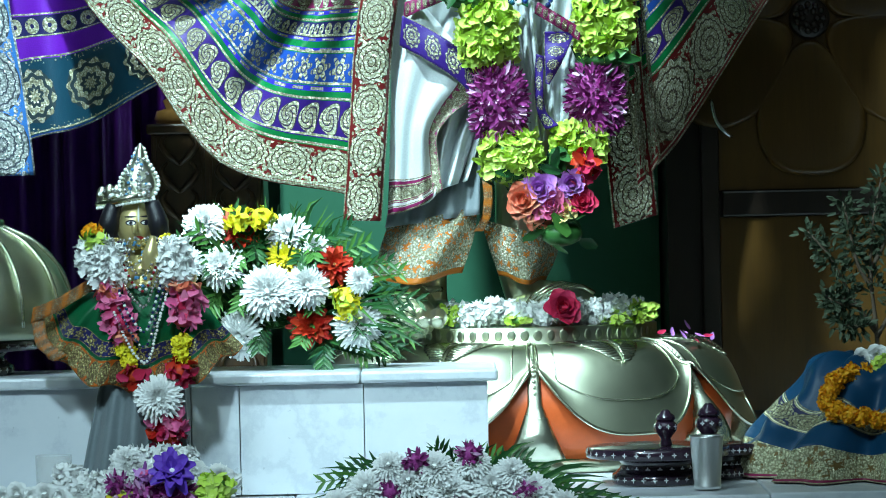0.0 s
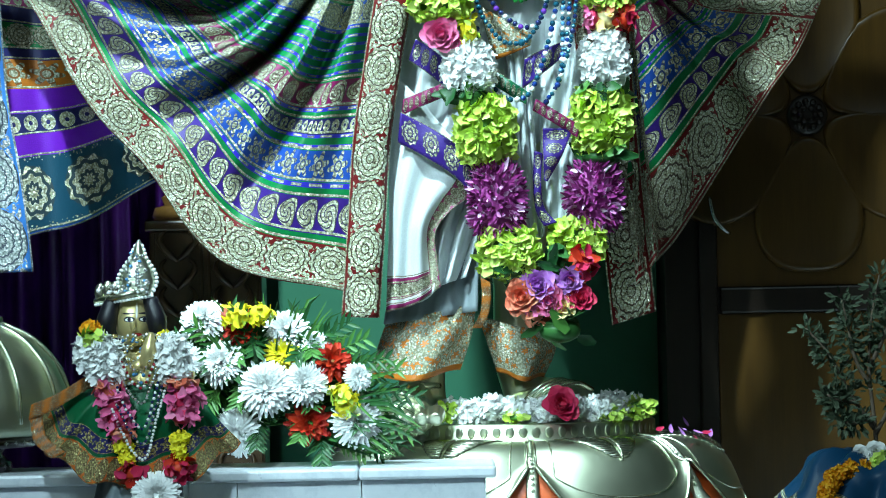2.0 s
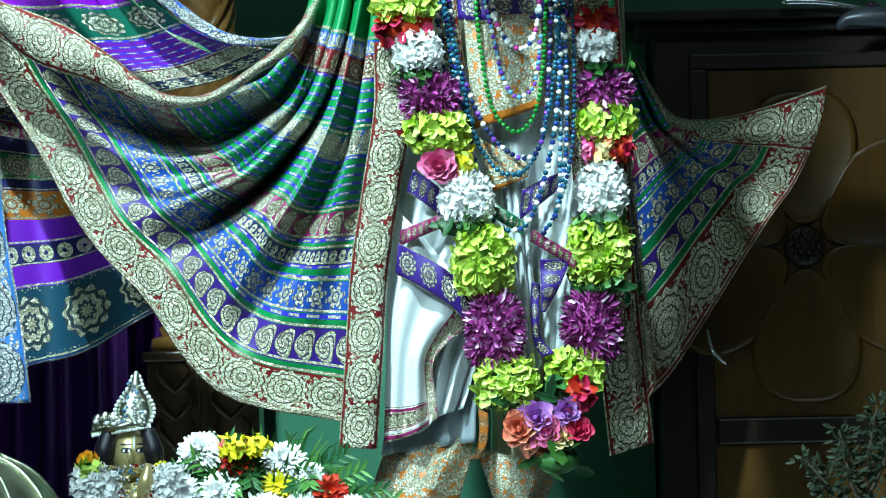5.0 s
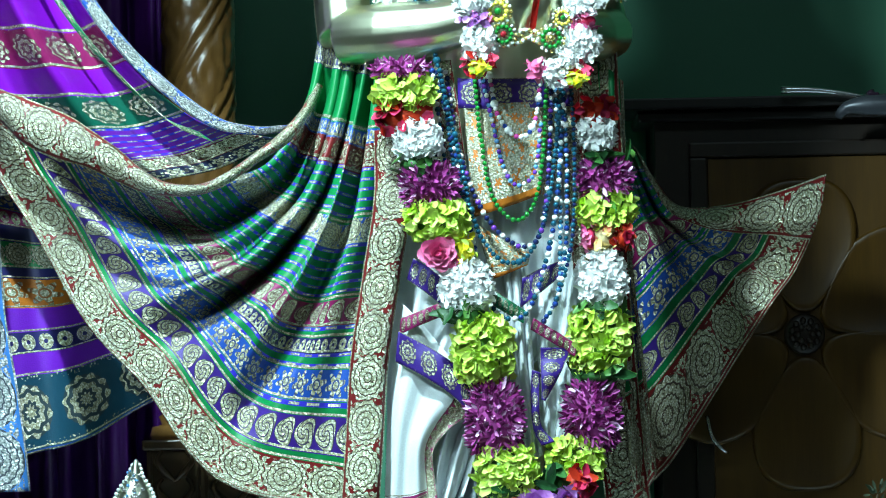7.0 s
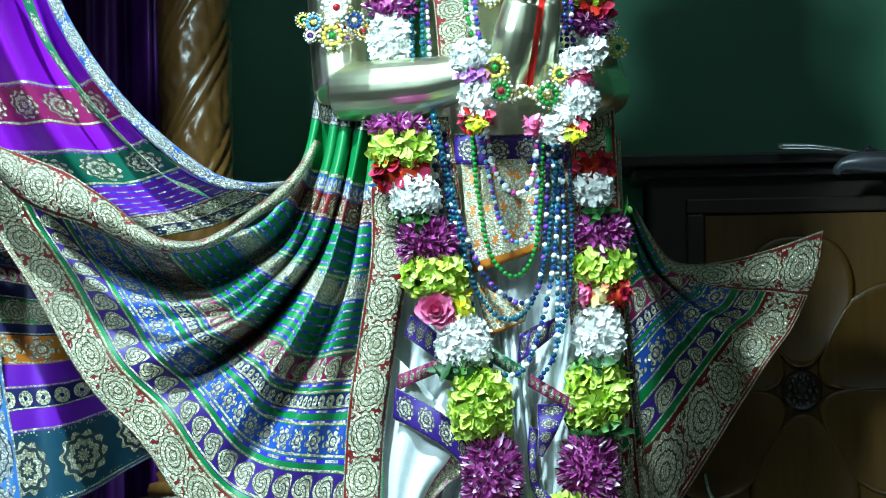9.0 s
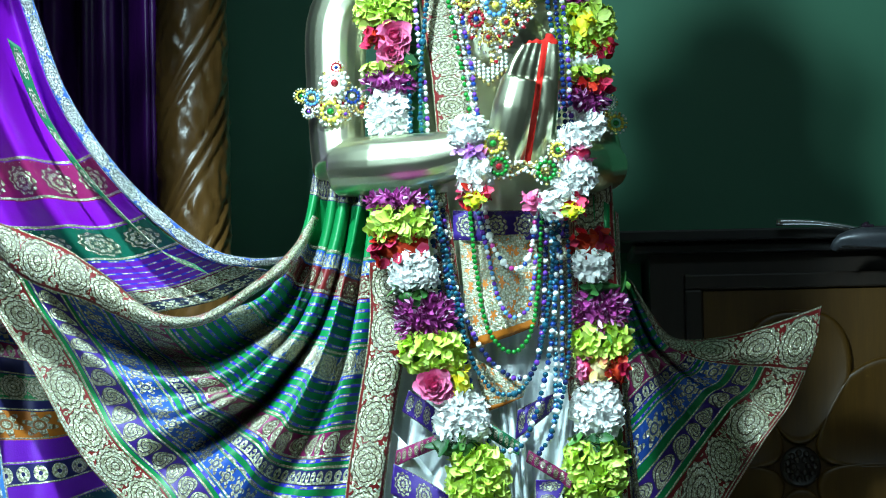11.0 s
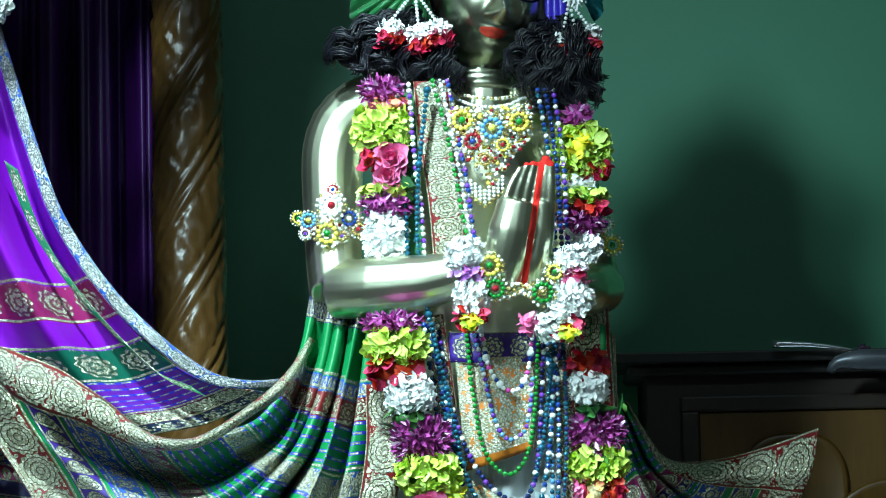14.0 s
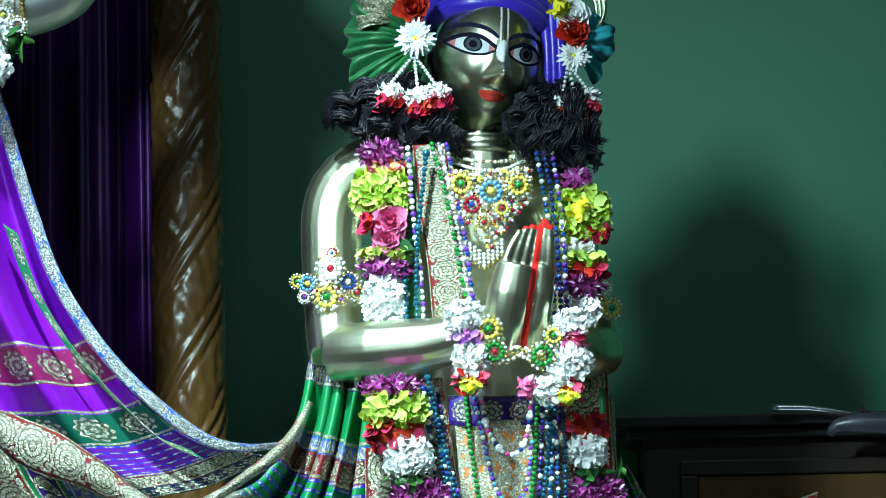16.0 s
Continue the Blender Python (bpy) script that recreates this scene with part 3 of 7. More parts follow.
def column():
    """Carved wooden column with a spiral of ropes and leaves on a square plinth."""
    ob = thing("carved_column", (-0.44, 0.55, 0.93), "carved teak column with twisted rope shaft on plinth", "column")
    bm = bmesh.new()
    seg, n, z0, z1 = 72, 260, 1.62, 4.2
    rings = []
    for i in range(n + 1):
        z = z0 + (z1 - z0) * i / n
        r0 = 0.068 - 0.004 * (z - 1.6)
        ring = []
        for k in range(seg):
            q = math.tau * k / seg
            ph = q * 3 - (z - z0) * math.tau * 3 / 0.62
            s = (ph / math.tau) % 1.0
            if s < 0.62:   # broad band with leaf carving
                e = min(s, 0.62 - s)
                r = r0 + 0.004 * min(1, e / 0.06)
                r += 0.006 * noise.noise(Vector((q * 4.5, z * 30, 3))) * min(1, e / 0.08) + 0.003 * math.sin(q * 14 + z * 160) * (0.5 + noise.noise(Vector((q * 2, z * 9, 1))))
            else:          # two ropes
                r = r0 - 0.006 + 0.012 * abs(math.sin((s - 0.62) / 0.38 * math.tau))
            ring.append(bm.verts.new((-0.44 + r * math.cos(q), 0.55 + r * math.sin(q), z)))
        rings.append(ring)
    for a, b in zip(rings, rings[1:]):
        for k in range(seg):
            bm.faces.new((a[k], a[(k + 1) % seg], b[(k + 1) % seg], b[k]))
    part("shaft", bm, TEAK, ob)
    bm = bmesh.new()
    lathe(bm, [(0.10, 1.575), (0.105, 1.585), (0.10, 1.60), (0.082, 1.605), (0.088, 1.62), (0.07, 1.63)], 40, (-0.44, 0.55, 0))
    part("base_ring", bm, TEAK, ob)
    bm = bmesh.new()
    block(bm, -0.545, -0.335, 0.445, 0.655, 0.93, 1.555, 0.003)
    block(bm, -0.553, -0.327, 0.437, 0.663, 1.555, 1.575, 0.004)
    part("plinth", bm, PLINTH_WOOD, ob, smooth=False)
    for sx in (-0.492, -0.388):
        bm = bmesh.new()
        block(bm, sx - 0.048, sx - 0.042, 0.438, 0.446, 1.0, 1.55, 0.001)
        block(bm, sx + 0.042, sx + 0.048, 0.438, 0.446, 1.0, 1.55, 0.001)
        for k in range(10):
            z = 1.03 + 0.052 * k
            for sgn in (-1, 1):
                pts = [Vector((sx, 0.442, z)), Vector((sx + sgn * 0.02, 0.438, z + 0.018)), Vector((sx + sgn * 0.034, 0.438, z + 0.04)), Vector((sx + sgn * 0.022, 0.439, z + 0.056))]
                tube(bm, spline(pts, 6), [0.003, 0.007, 0.006, 0.003], 6)
        part("carved_panel", bm, PLINTH_WOOD, ob)
    return ob


column()

# green pilaster-like return of the wall, and the carved cabinet
slab("wall_pilaster", -0.32, 0.428, 0.84, 0.999, 0.93, 2.205, GREEN_WALL, "dark green painted wall panel under the ledge", "wall")


def cabinet():
    """Tall dark wooden cupboard with a petal-shaped carved door and a ledge."""
    ob = thing("carved_cabinet", (0.9, 0.8, 0.93), "dark teak cabinet with large carved flower door", "cabinet")
    bm = bmesh.new()
    block(bm, 0.434, 1.7, 0.66, 0.99, 0.93, 2.19, 0.003)
    part("body", bm, TEAK_DARK, ob, smooth=False)
    bm = bmesh.new()
    block(bm, 0.36, 1.75, 0.60, 0.995, 2.192, 2.214, 0.004)
    block(bm, 0.40, 1.72, 0.63, 0.99, 2.17, 2.191, 0.006)
    part("ledge", bm, BLACK_WOOD, ob, smooth=False)
    bm = bmesh.new()
    block(bm, 0.50, 1.6, 0.640, 0.659, 2.10, 2.13, 0.004)
    block(bm, 0.50, 0.535, 0.640, 0.659, 1.0, 2.10, 0.004)
    block(bm, 0.54, 1.6, 0.640, 0.659, 1.375, 1.425, 0.004)
    part("door_frame", bm, TEAK_DARK, ob, smooth=False)
    bm = bmesh.new()
    block(bm, 0.536, 1.6, 0.649, 0.6595, 1.426, 2.098, 0.001)
    block(bm, 0.536, 1.6, 0.649, 0.6595, 1.0, 1.374, 0.001)
    door = part("door", bm, TEAK_PANEL, ob, smooth=False)
    cx, cz = 0.715, 1.755
    for k in range(6):   # broad petals in low relief
        a = math.radians(30 + 60 * k)
        bm = bmesh.new()
        n, ca, sa = 40, math.cos(a), math.sin(a)
        rings = []
        for shrink, depth in ((1.0, 0.651), (0.975, 0.640), (0.93, 0.6365), (0.86, 0.6385)):   # raised lip round a slightly sunk field
            ring = []
            for i in range(n):
                q = math.tau * i / n
                c, d = math.cos(q), math.sin(q)
                l = 0.172 + shrink * 0.132 * math.copysign(abs(c) ** 0.7, c)
                w = shrink * math.copysign(abs(d) ** 0.75, d) * min(0.108, 0.020 + l * 0.50)
                ring.append(bm.verts.new((cx + l * ca - w * sa, depth, cz + l * sa + w * ca)))
            rings.append(ring)
        for r0, r1 in zip(rings, rings[1:]):
            for i in range(n):
                j = (i + 1) % n
                bm.faces.new((r1[i], r0[i], r0[j], r1[j]))
        bm.faces.new(rings[-1])
        part("carved_petal", bm, TEAK_PANEL, door)
    bm = bmesh.new()
    ball(bm, (cx, 0.645, cz), (0.04, 0.012, 0.04), 3)
    boss = part("carved_boss", bm, TEAK_DARK, ob)
    bm = bmesh.new()
    ball(bm, (0, 0, 0), 0.0065, 2)
    seed = to_mesh("carved_seed", bm, TEAK_DARK)
    for ring, r in ((6, 0.014), (11, 0.026)):
        for k in range(ring):
            a = math.tau * k / ring
            hang("carved_seed", seed, boss, Matrix.Translation((cx + r * math.cos(a), 0.634, cz + r * math.sin(a))))
    bm = bmesh.new()
    tube(bm, spline([(0.522, 0.63, 1.60), (0.53, 0.615, 1.56), (0.55, 0.62, 1.535), (0.56, 0.632, 1.53)], 10), [0.004, 0.004], 8)
    part("door_handle", bm, CHROME, ob)
    return ob


cabinet()


def clamp_lamp():
    """Small chrome arm and grey head lying on the cabinet's ledge."""
    ob = thing("clip_lamp", (0.8, 0.58, 2.215), "small chrome clip lamp resting on cabinet ledge", "lamp")
    bm = bmesh.new()
    tube(bm, spline([(0.675, 0.57, 2.222), (0.74, 0.57, 2.220), (0.80, 0.57, 2.212), (0.835, 0.57, 2.205)], 12), [0.0075, 0.006, 0.005, 0.004], 10)
    part("arm", bm, CHROME, ob)
    bm = bmesh.new()
    tube(bm, spline([(0.782, 0.56, 2.165), (0.80, 0.555, 2.183), (0.86, 0.55, 2.186), (0.95, 0.55, 2.18)], 14), [0.008, 0.02, 0.022, 0.022], 14, 0.8)
    part("head", bm, LAMP_GREY, ob)
    bm = bmesh.new()
    tube(bm, spline([(0.845, 0.565, 2.215), (0.852, 0.56, 2.195)], 4), [0.009, 0.007], 10)
    part("hinge", bm, EBONY, ob)
    bm = bmesh.new()
    block(bm, 0.838, 0.862, 0.555, 0.6, 2.190, 2.213, 0.003)
    part("clamp", bm, EBONY, ob, smooth=False)


clamp_lamp()

# ---- the statue and its pedestal ----
PX, PY = 0.14, 0.10   # pedestal centre


def lotus_pedestal(cx, cy, sx=1.0, label="beaten silver lotus pedestal with orange enamel between petals"):
    ob = thing("lotus_pedestal", (cx, cy, 0.949), label, "pedestal", "lotus pedestals")

    def prof(t):   # petal wall: t 0 at the top, 1 at the bottom lip
        r = 0.245 + 0.155 * (t ** 0.8)
        z = 1.168 - 0.165 * (t ** 2.2)
        return r, z

    def put(q, r, z):
        return Vector((cx + sx * r * math.sin(q), cy - 0.72 * r * math.cos(q), z))

    bm = bmesh.new()
    lathe(bm, [(0.21, 1.198), (0.236, 1.201), (0.241, 1.198), (0.240, 1.173), (0.247, 1.170), (0.247, 1.166), (0.2, 1.165)], 72, (cx, cy, 0), 0.72)
    part("top_rim", bm, SILVER, ob)
    bm = bmesh.new()
    ball(bm, (0, 0, 0), (0.0088, 0.0016, 0.0115), 2)
    boss = to_mesh("rim_tongue", bm, SILVER)
    for k in range(64):   # little tongues round the rim
        q = math.tau * k / 64
        hang("rim_tongue", boss, ob, Matrix.Translation(put(q, 0.2395, 1.186)) @ Matrix.Rotation(q, 4, "Z"))
    bm = bmesh.new()
    lathe(bm, [prof(t / 10) if t else (0.245, 1.166) for t in range(9)] + [(0.37, 1.0), (0.34, 0.968), (0.33, 0.966)], 72, (cx, cy, 0), 0.72)
    part("enamel_body", bm, ORANGE_ENAMEL, ob)
    bm = bmesh.new()
    lathe(bm, [(0.36, 0.949), (0.375, 0.951), (0.375, 0.968), (0.34, 0.972), (0.33, 0.972)], 72, (cx, cy, 0), 0.72)
    part("foot_ring", bm, SILVER, ob)
    count = 7
    for k in range(count):
        q0 = math.tau * (k + 0.5) / count + 0.035
        half = math.pi / count
        bm = bmesh.new()
        n, m, grid = 24, 16, []

        def shell(s, tt, lift=0.0):
            """A place on the petal: s across, tt from its top to its rounded lower edge."""
            t = tt * 1.0 * (1 - 0.40 * abs(s) ** 3.0)
            bulge = 0.020 * (1 - s * s) * math.sin(math.pi * min(tt, 1)) ** 0.8 + 0.006
            lip = 0.010 * max(0, tt - 0.85) / 0.15
            r, z = prof(t)
            return put(q0 + s * half * 0.95, r + bulge + lip + lift, z + bulge * 0.4 + lip + lift * 0.4)

        for j in range(m + 1):
            grid.append([bm.verts.new(shell(i / n * 2 - 1, j / m)) for i in range(n + 1)])
        for j in range(m):
            for i in range(n):
                bm.faces.new((grid[j][i], grid[j + 1][i], grid[j + 1][i + 1], grid[j][i + 1]))
        petal_ob = part("petal", bm, SILVER, ob)
        for inset, thick in ((1.0, 0.0032), (0.80, 0.0016)):
            rim = [shell(sx * inset, tt * inset, 0.001) for sx, tt in [(-1, j / 10) for j in range(11)] + [(i / 8 - 1, 1.0) for i in range(1, 16)] + [(1, 1 - j / 10) for j in range(11)]]
            bm = bmesh.new()
            tube(bm, spline(rim, 80), [thick, thick], 6)
            part("raised_edge", bm, SILVER_RELIEF, petal_ob)
        bm = bmesh.new()   # a pair of feathers meeting in a point
        for sgn in (-1, 1):
            for step in range(13):
                f = step / 12
                root = (sgn * 0.06 * (1 - f) + sgn * 0.01, 0.06 + 0.46 * f)
                tip = (sgn * (0.62 * (1 - f) ** 0.7 + 0.02), 0.02 + 0.50 * f)
                pts = [shell(root[0] + (tip[0] - root[0]) * g, root[1] + (tip[1] - root[1]) * g + 0.10 * math.sin(math.pi * g) * (1 - f), 0.001) for g in (0, 0.35, 0.7, 1)]
                tube(bm, spline(pts, 8), [0.0042, 0.0040, 0.0020], 6)
        part("leaf_spray", bm, SILVER_RELIEF, petal_ob)
        bm = bmesh.new()   # narrow pointed tongue in the gap
        qa = q0 + half
        pts = [put(qa, prof(t)[0] + 0.006, prof(t)[1]) for t in (0.0, 0.25, 0.5, 0.75)] + [put(qa, 0.402, 1.012), put(qa, 0.385, 0.976)]
        tube(bm, spline(pts, 20), [0.010, 0.010, 0.011, 0.013, 0.030, 0.052], 10, 0.25)
        tongue = part("tongue", bm, SILVER_RELIEF, ob)
        bm = bmesh.new()
        for i in range(16):
            t = 0.04 + 0.046 * i
            ball(bm, put(qa, prof(t)[0] + 0.009, prof(t)[1] + 0.002), (0.0042, 0.0035, 0.0042), 1)
        part("beading", bm, SILVER, tongue)
    return ob


lotus_pedestal(PX, PY)


def statue():
    """The standing figure: one plain polished form."""
    bm = bmesh.new()

    def limb(points, radii, seg=20, flat=1.0, n=24):
        tube(bm, spline(points, n), radii, seg, flat)

    # trunk, neck
    limb([(0.10, 0.08, 1.75), (0.10, 0.07, 2.1), (0.095, 0.06, 2.3), (0.09, 0.06, 2.45), (0.10, 0.05, 2.58), (0.115, 0.04, 2.645)], [0.17, 0.15, 0.13, 0.16, 0.17, 0.06], 28, 0.62)
    limb([(0.115, 0.04, 2.60), (0.122, 0.03, 2.66), (0.128, 0.03, 2.72)], [0.085, 0.05, 0.048], 20)
    for k in range(3):
        limb([(0.120 + 0.056 * math.cos(a), 0.032 + 0.056 * math.sin(a), 2.645 + 0.011 * k) for a in (math.tau * i / 16 for i in range(17))], [0.005, 0.005], 8, 1, 32)
    # arms
    limb([(0.05, 0.05, 2.60), (-0.04, 0.05, 2.615), (-0.112, 0.045, 2.598), (-0.148, 0.035, 2.54), (-0.153, 0.0, 2.44), (-0.151, -0.045, 2.33), (-0.146, -0.07, 2.270)], [0.075, 0.07, 0.062, 0.056, 0.053, 0.050, 0.049], 22)
    limb([(-0.146, -0.07, 2.272), (-0.10, -0.095, 2.272), (0.0, -0.135, 2.276), (0.07, -0.165, 2.287), (0.135, -0.195, 2.295)], [0.050, 0.054, 0.050, 0.041, 0.030], 22)
    limb([(0.17, 0.06, 2.60), (0.22, 0.07, 2.60), (0.258, 0.08, 2.57), (0.278, 0.09, 2.44), (0.305, 0.08, 2.33), (0.318, 0.05, 2.268)], [0.07, 0.065, 0.058, 0.05, 0.048, 0.047], 22)
    limb([(0.325, 0.05, 2.28), (0.28, -0.06, 2.27), (0.225, -0.16, 2.29), (0.20, -0.19, 2.31)], [0.045, 0.046, 0.036, 0.028], 22)
    # joined palms
    limb([(0.143, -0.195, 2.258), (0.148, -0.205, 2.30), (0.160, -0.215, 2.35), (0.172, -0.215, 2.405)], [0.024, 0.038, 0.041, 0.034], 18, 0.8)
    limb([(0.190, -0.18, 2.258), (0.198, -0.19, 2.30), (0.206, -0.195, 2.35), (0.213, -0.195, 2.405)], [0.020, 0.029, 0.030, 0.024], 18, 0.9)
    for f in range(4):
        limb([(0.146 + 0.0165 * f, -0.218 + 0.004 * f, 2.385), (0.160 + 0.0150 * f, -0.222 + 0.004 * f, 2.43), (0.180 + 0.0115 * f, -0.215 + 0.004 * f, 2.466 + 0.009 * f - 0.002 * f * f)], [0.0105, 0.0086, 0.0055], 12)
    for f in range(2):
        limb([(0.214 + 0.012 * f, -0.198, 2.385), (0.219 + 0.010 * f, -0.203, 2.43), (0.224 + 0.007 * f, -0.200, 2.486 - 0.01 * f)], [0.0125, 0.0112, 0.0075], 12)
    # legs and feet
    limb([(0.0, 0.06, 1.80), (-0.02, 0.05, 1.5), (-0.035, 0.03, 1.30), (-0.035, 0.02, 1.24)], [0.085, 0.06, 0.04, 0.042], 16)
    limb([(-0.04, 0.03, 1.232), (-0.05, -0.05, 1.238), (-0.058, -0.11, 1.222)], [0.04, 0.042, 0.046], 16, 0.75)
    for k in range(5):
        ox = -0.105 + 0.024 * k
        limb([(ox, -0.10, 1.222), (ox - 0.002, -0.135, 1.224), (ox - 0.003, -0.16 - 0.004 * k, 1.215)], [0.013, 0.0125 + 0.001 * k, 0.012], 10)
    limb([(0.16, 0.06, 1.80), (0.14, 0.06, 1.5), (0.135, 0.05, 1.32), (0.15, 0.04, 1.25)], [0.085, 0.06, 0.042, 0.04], 16)
    limb([(0.13, 0.05, 1.24), (0.20, 0.03, 1.235), (0.27, 0.01, 1.215)], [0.04, 0.042, 0.03], 16, 0.8)
    # head: an egg with brow, nose, lips, chin
    turn = Euler(HEAD_TURN).to_matrix()
    made = bmesh.ops.create_uvsphere(bm, u_segments=110, v_segments=90, radius=1)

    def hump(x, z, cx, cz, wx, wz):
        return math.exp(-((x - cx) / wx) ** 2 - ((z - cz) / wz) ** 2)

    for v in made["verts"]:
        x, y, z = v.co
        jaw = 1 - 0.42 * max(0, -z) ** 1.6
        p = Vector((x * 0.086 * jaw, y * 0.105 * (1 - 0.10 * max(0, -z)), z * (0.124 if z > 0 else 0.108)))
        if y < 0.2:
            f = min(1, (0.2 - y) / 0.4)
            p.y -= f * (0.036 * hump(p.x, p.z, 0, -0.027, 0.012, 0.013) + 0.012 * hump(abs(p.x), p.z, 0.011, -0.033, 0.008, 0.008) + 0.016 * hump(p.x, p.z, 0, -0.002, 0.009, 0.034)
                        + 0.009 * hump(p.x, p.z, 0, -0.055, 0.022, 0.006) + 0.010 * hump(p.x, p.z, 0, -0.066, 0.018, 0.006) + 0.013 * hump(p.x, p.z, 0, -0.090, 0.020, 0.014)
                        + 0.005 * hump(abs(p.x), p.z, 0.048, -0.035, 0.025, 0.028) - 0.006 * hump(abs(p.x), p.z, 0.040, 0.012, 0.024, 0.013)
                        + 0.003 * hump(abs(p.x), p.z, 0.040, 0.012, 0.014, 0.010))
        v.co = turn @ (p * 1.12) + Vector(HEAD_AT)
    ob = solo("statue", bm, BRASS, "polished pale brass standing temple statue with joined palms", "statue")
    mod = ob.modifiers.new("cast_in_one", "REMESH")
    mod.mode, mod.voxel_size, mod.use_smooth_shade = "VOXEL", 0.0032, True
    return ob


statue()

# ---- garments of the statue ----
def sewn(name, bm, material, parent, label):
    """A cloth panel as part of a garment, with real thickness."""
    return thicken(part(name, bm, material, parent, label), 0.0018)


skirt = thing("brocade_skirt", (-0.1, 0, 1.4), "green and blue striped silk skirt with gold brocade bands", "skirt")
wrap = thing("brocade_wrap", (0.35, 0, 1.37), "green and blue brocade wrap flared out to a point", "wrap")
def fold_main(u, v):
    """Deep pleats that fan out from the waist, and a hollow under the upper border."""
    down = math.sin(math.pi * min(1, 0.12 + v * 0.95)) ** 0.8
    pleat = sum(depth * math.exp(-((u - at - 0.05 * v) / wide) ** 2) for at, wide, depth in ((0.03, 0.025, 0.025), (0.185, 0.034, 0.105), (0.40, 0.050, 0.12), (0.56, 0.05, 0.07)))
    ridge = 0.022 * math.sin(u * 44 + 0.8) * (1 - v) ** 1.2 * max(0, 1 - u)
    hollow = 0.15 * math.exp(-((u - 0.79) / 0.13) ** 2) * math.sin(math.pi * v)
    soft = 0.020 * math.sin(u * 19 + 2.2 * v) * down * (0.3 + 0.7 * u)
    return (0.02 * math.sin(u * 44) * (1 - v) * down * (1 - u), pleat * down + ridge + hollow + soft - 0.05 * math.sin(math.pi * u) * v, 0.006 * math.sin(u * 19 + 1.0) * v)


bm = coons([(-0.065, -0.09, 2.23), (-0.11, -0.08, 2.25), (-0.16, -0.05, 2.26), (-0.195, -0.02, 2.27)],
           [(-0.155, -0.13, 1.432), (-0.278, -0.15, 1.462), (-0.376, -0.15, 1.503), (-0.444, -0.14, 1.567), (-0.511, -0.13, 1.668), (-0.61, -0.12, 1.79), (-0.70, -0.12, 1.945), (-0.76, -0.13, 2.05), (-0.84, -0.15, 2.20)],
           [(-0.065, -0.09, 2.23), (-0.085, -0.12, 1.95), (-0.125, -0.13, 1.70), (-0.155, -0.13, 1.432)],
           [(-0.195, -0.02, 2.27), (-0.218, -0.09, 2.156), (-0.280, -0.15, 2.050), (-0.359, -0.20, 2.016), (-0.458, -0.23, 1.998), (-0.556, -0.23, 2.050), (-0.654, -0.21, 2.116), (-0.751, -0.18, 2.182), (-0.84, -0.15, 2.20)],
           150, 110, fold_main)
sewn("drape", bm, SKIRT_SILK, skirt, "")
# broad gold border rolled forward along the upper edge
bm = coons([(-0.202, -0.05, 2.196), (-0.194, -0.055, 2.190), (-0.187, -0.05, 2.186)], [(-0.812, -0.17, 2.207), (-0.812, -0.18, 2.18), (-0.813, -0.17, 2.156)],
           [(-0.202, -0.05, 2.196), (-0.222, -0.11, 2.144), (-0.252, -0.17, 2.103), (-0.30, -0.22, 2.059), (-0.348, -0.25, 2.024), (-0.397, -0.265, 2.003), (-0.45, -0.27, 2.006), (-0.492, -0.27, 2.029),
            (-0.534, -0.265, 2.066), (-0.584, -0.25, 2.103), (-0.622, -0.24, 2.129), (-0.677, -0.225, 2.153), (-0.74, -0.20, 2.178), (-0.812, -0.17, 2.207)],
           [(-0.187, -0.05, 2.186), (-0.209, -0.11, 2.132), (-0.24, -0.17, 2.084), (-0.289, -0.22, 2.046), (-0.348, -0.25, 2.004), (-0.397, -0.265, 1.985), (-0.451, -0.27, 1.983), (-0.493, -0.27, 1.991),
            (-0.535, -0.265, 2.01), (-0.591, -0.25, 2.037), (-0.647, -0.24, 2.055), (-0.702, -0.225, 2.084), (-0.741, -0.20, 2.122), (-0.813, -0.17, 2.156)],
           8, 140, lambda u, v: (0, -0.012 * math.sin(math.pi * u) + 0.006 * math.sin(v * 34), 0))
sewn("border", bm, UPPER_SILK, skirt, "gold medallion border with red edges")

bm = bmesh.new()
ribbon(bm, [(-0.098, -0.135, 2.10), (-0.100, -0.145, 1.98), (-0.122, -0.15, 1.85), (-0.146, -0.155, 1.70), (-0.158, -0.16, 1.55), (-0.172, -0.16, 1.396)], 0.066, 90, (1, 0, -0.05),
       lambda k, t: (0, -0.012 * math.sin(math.pi * k) + 0.006 * math.sin(t * 21), 0))
sewn("sash", bm, STRIP_SILK, skirt, "gold medallion sash with red edge")

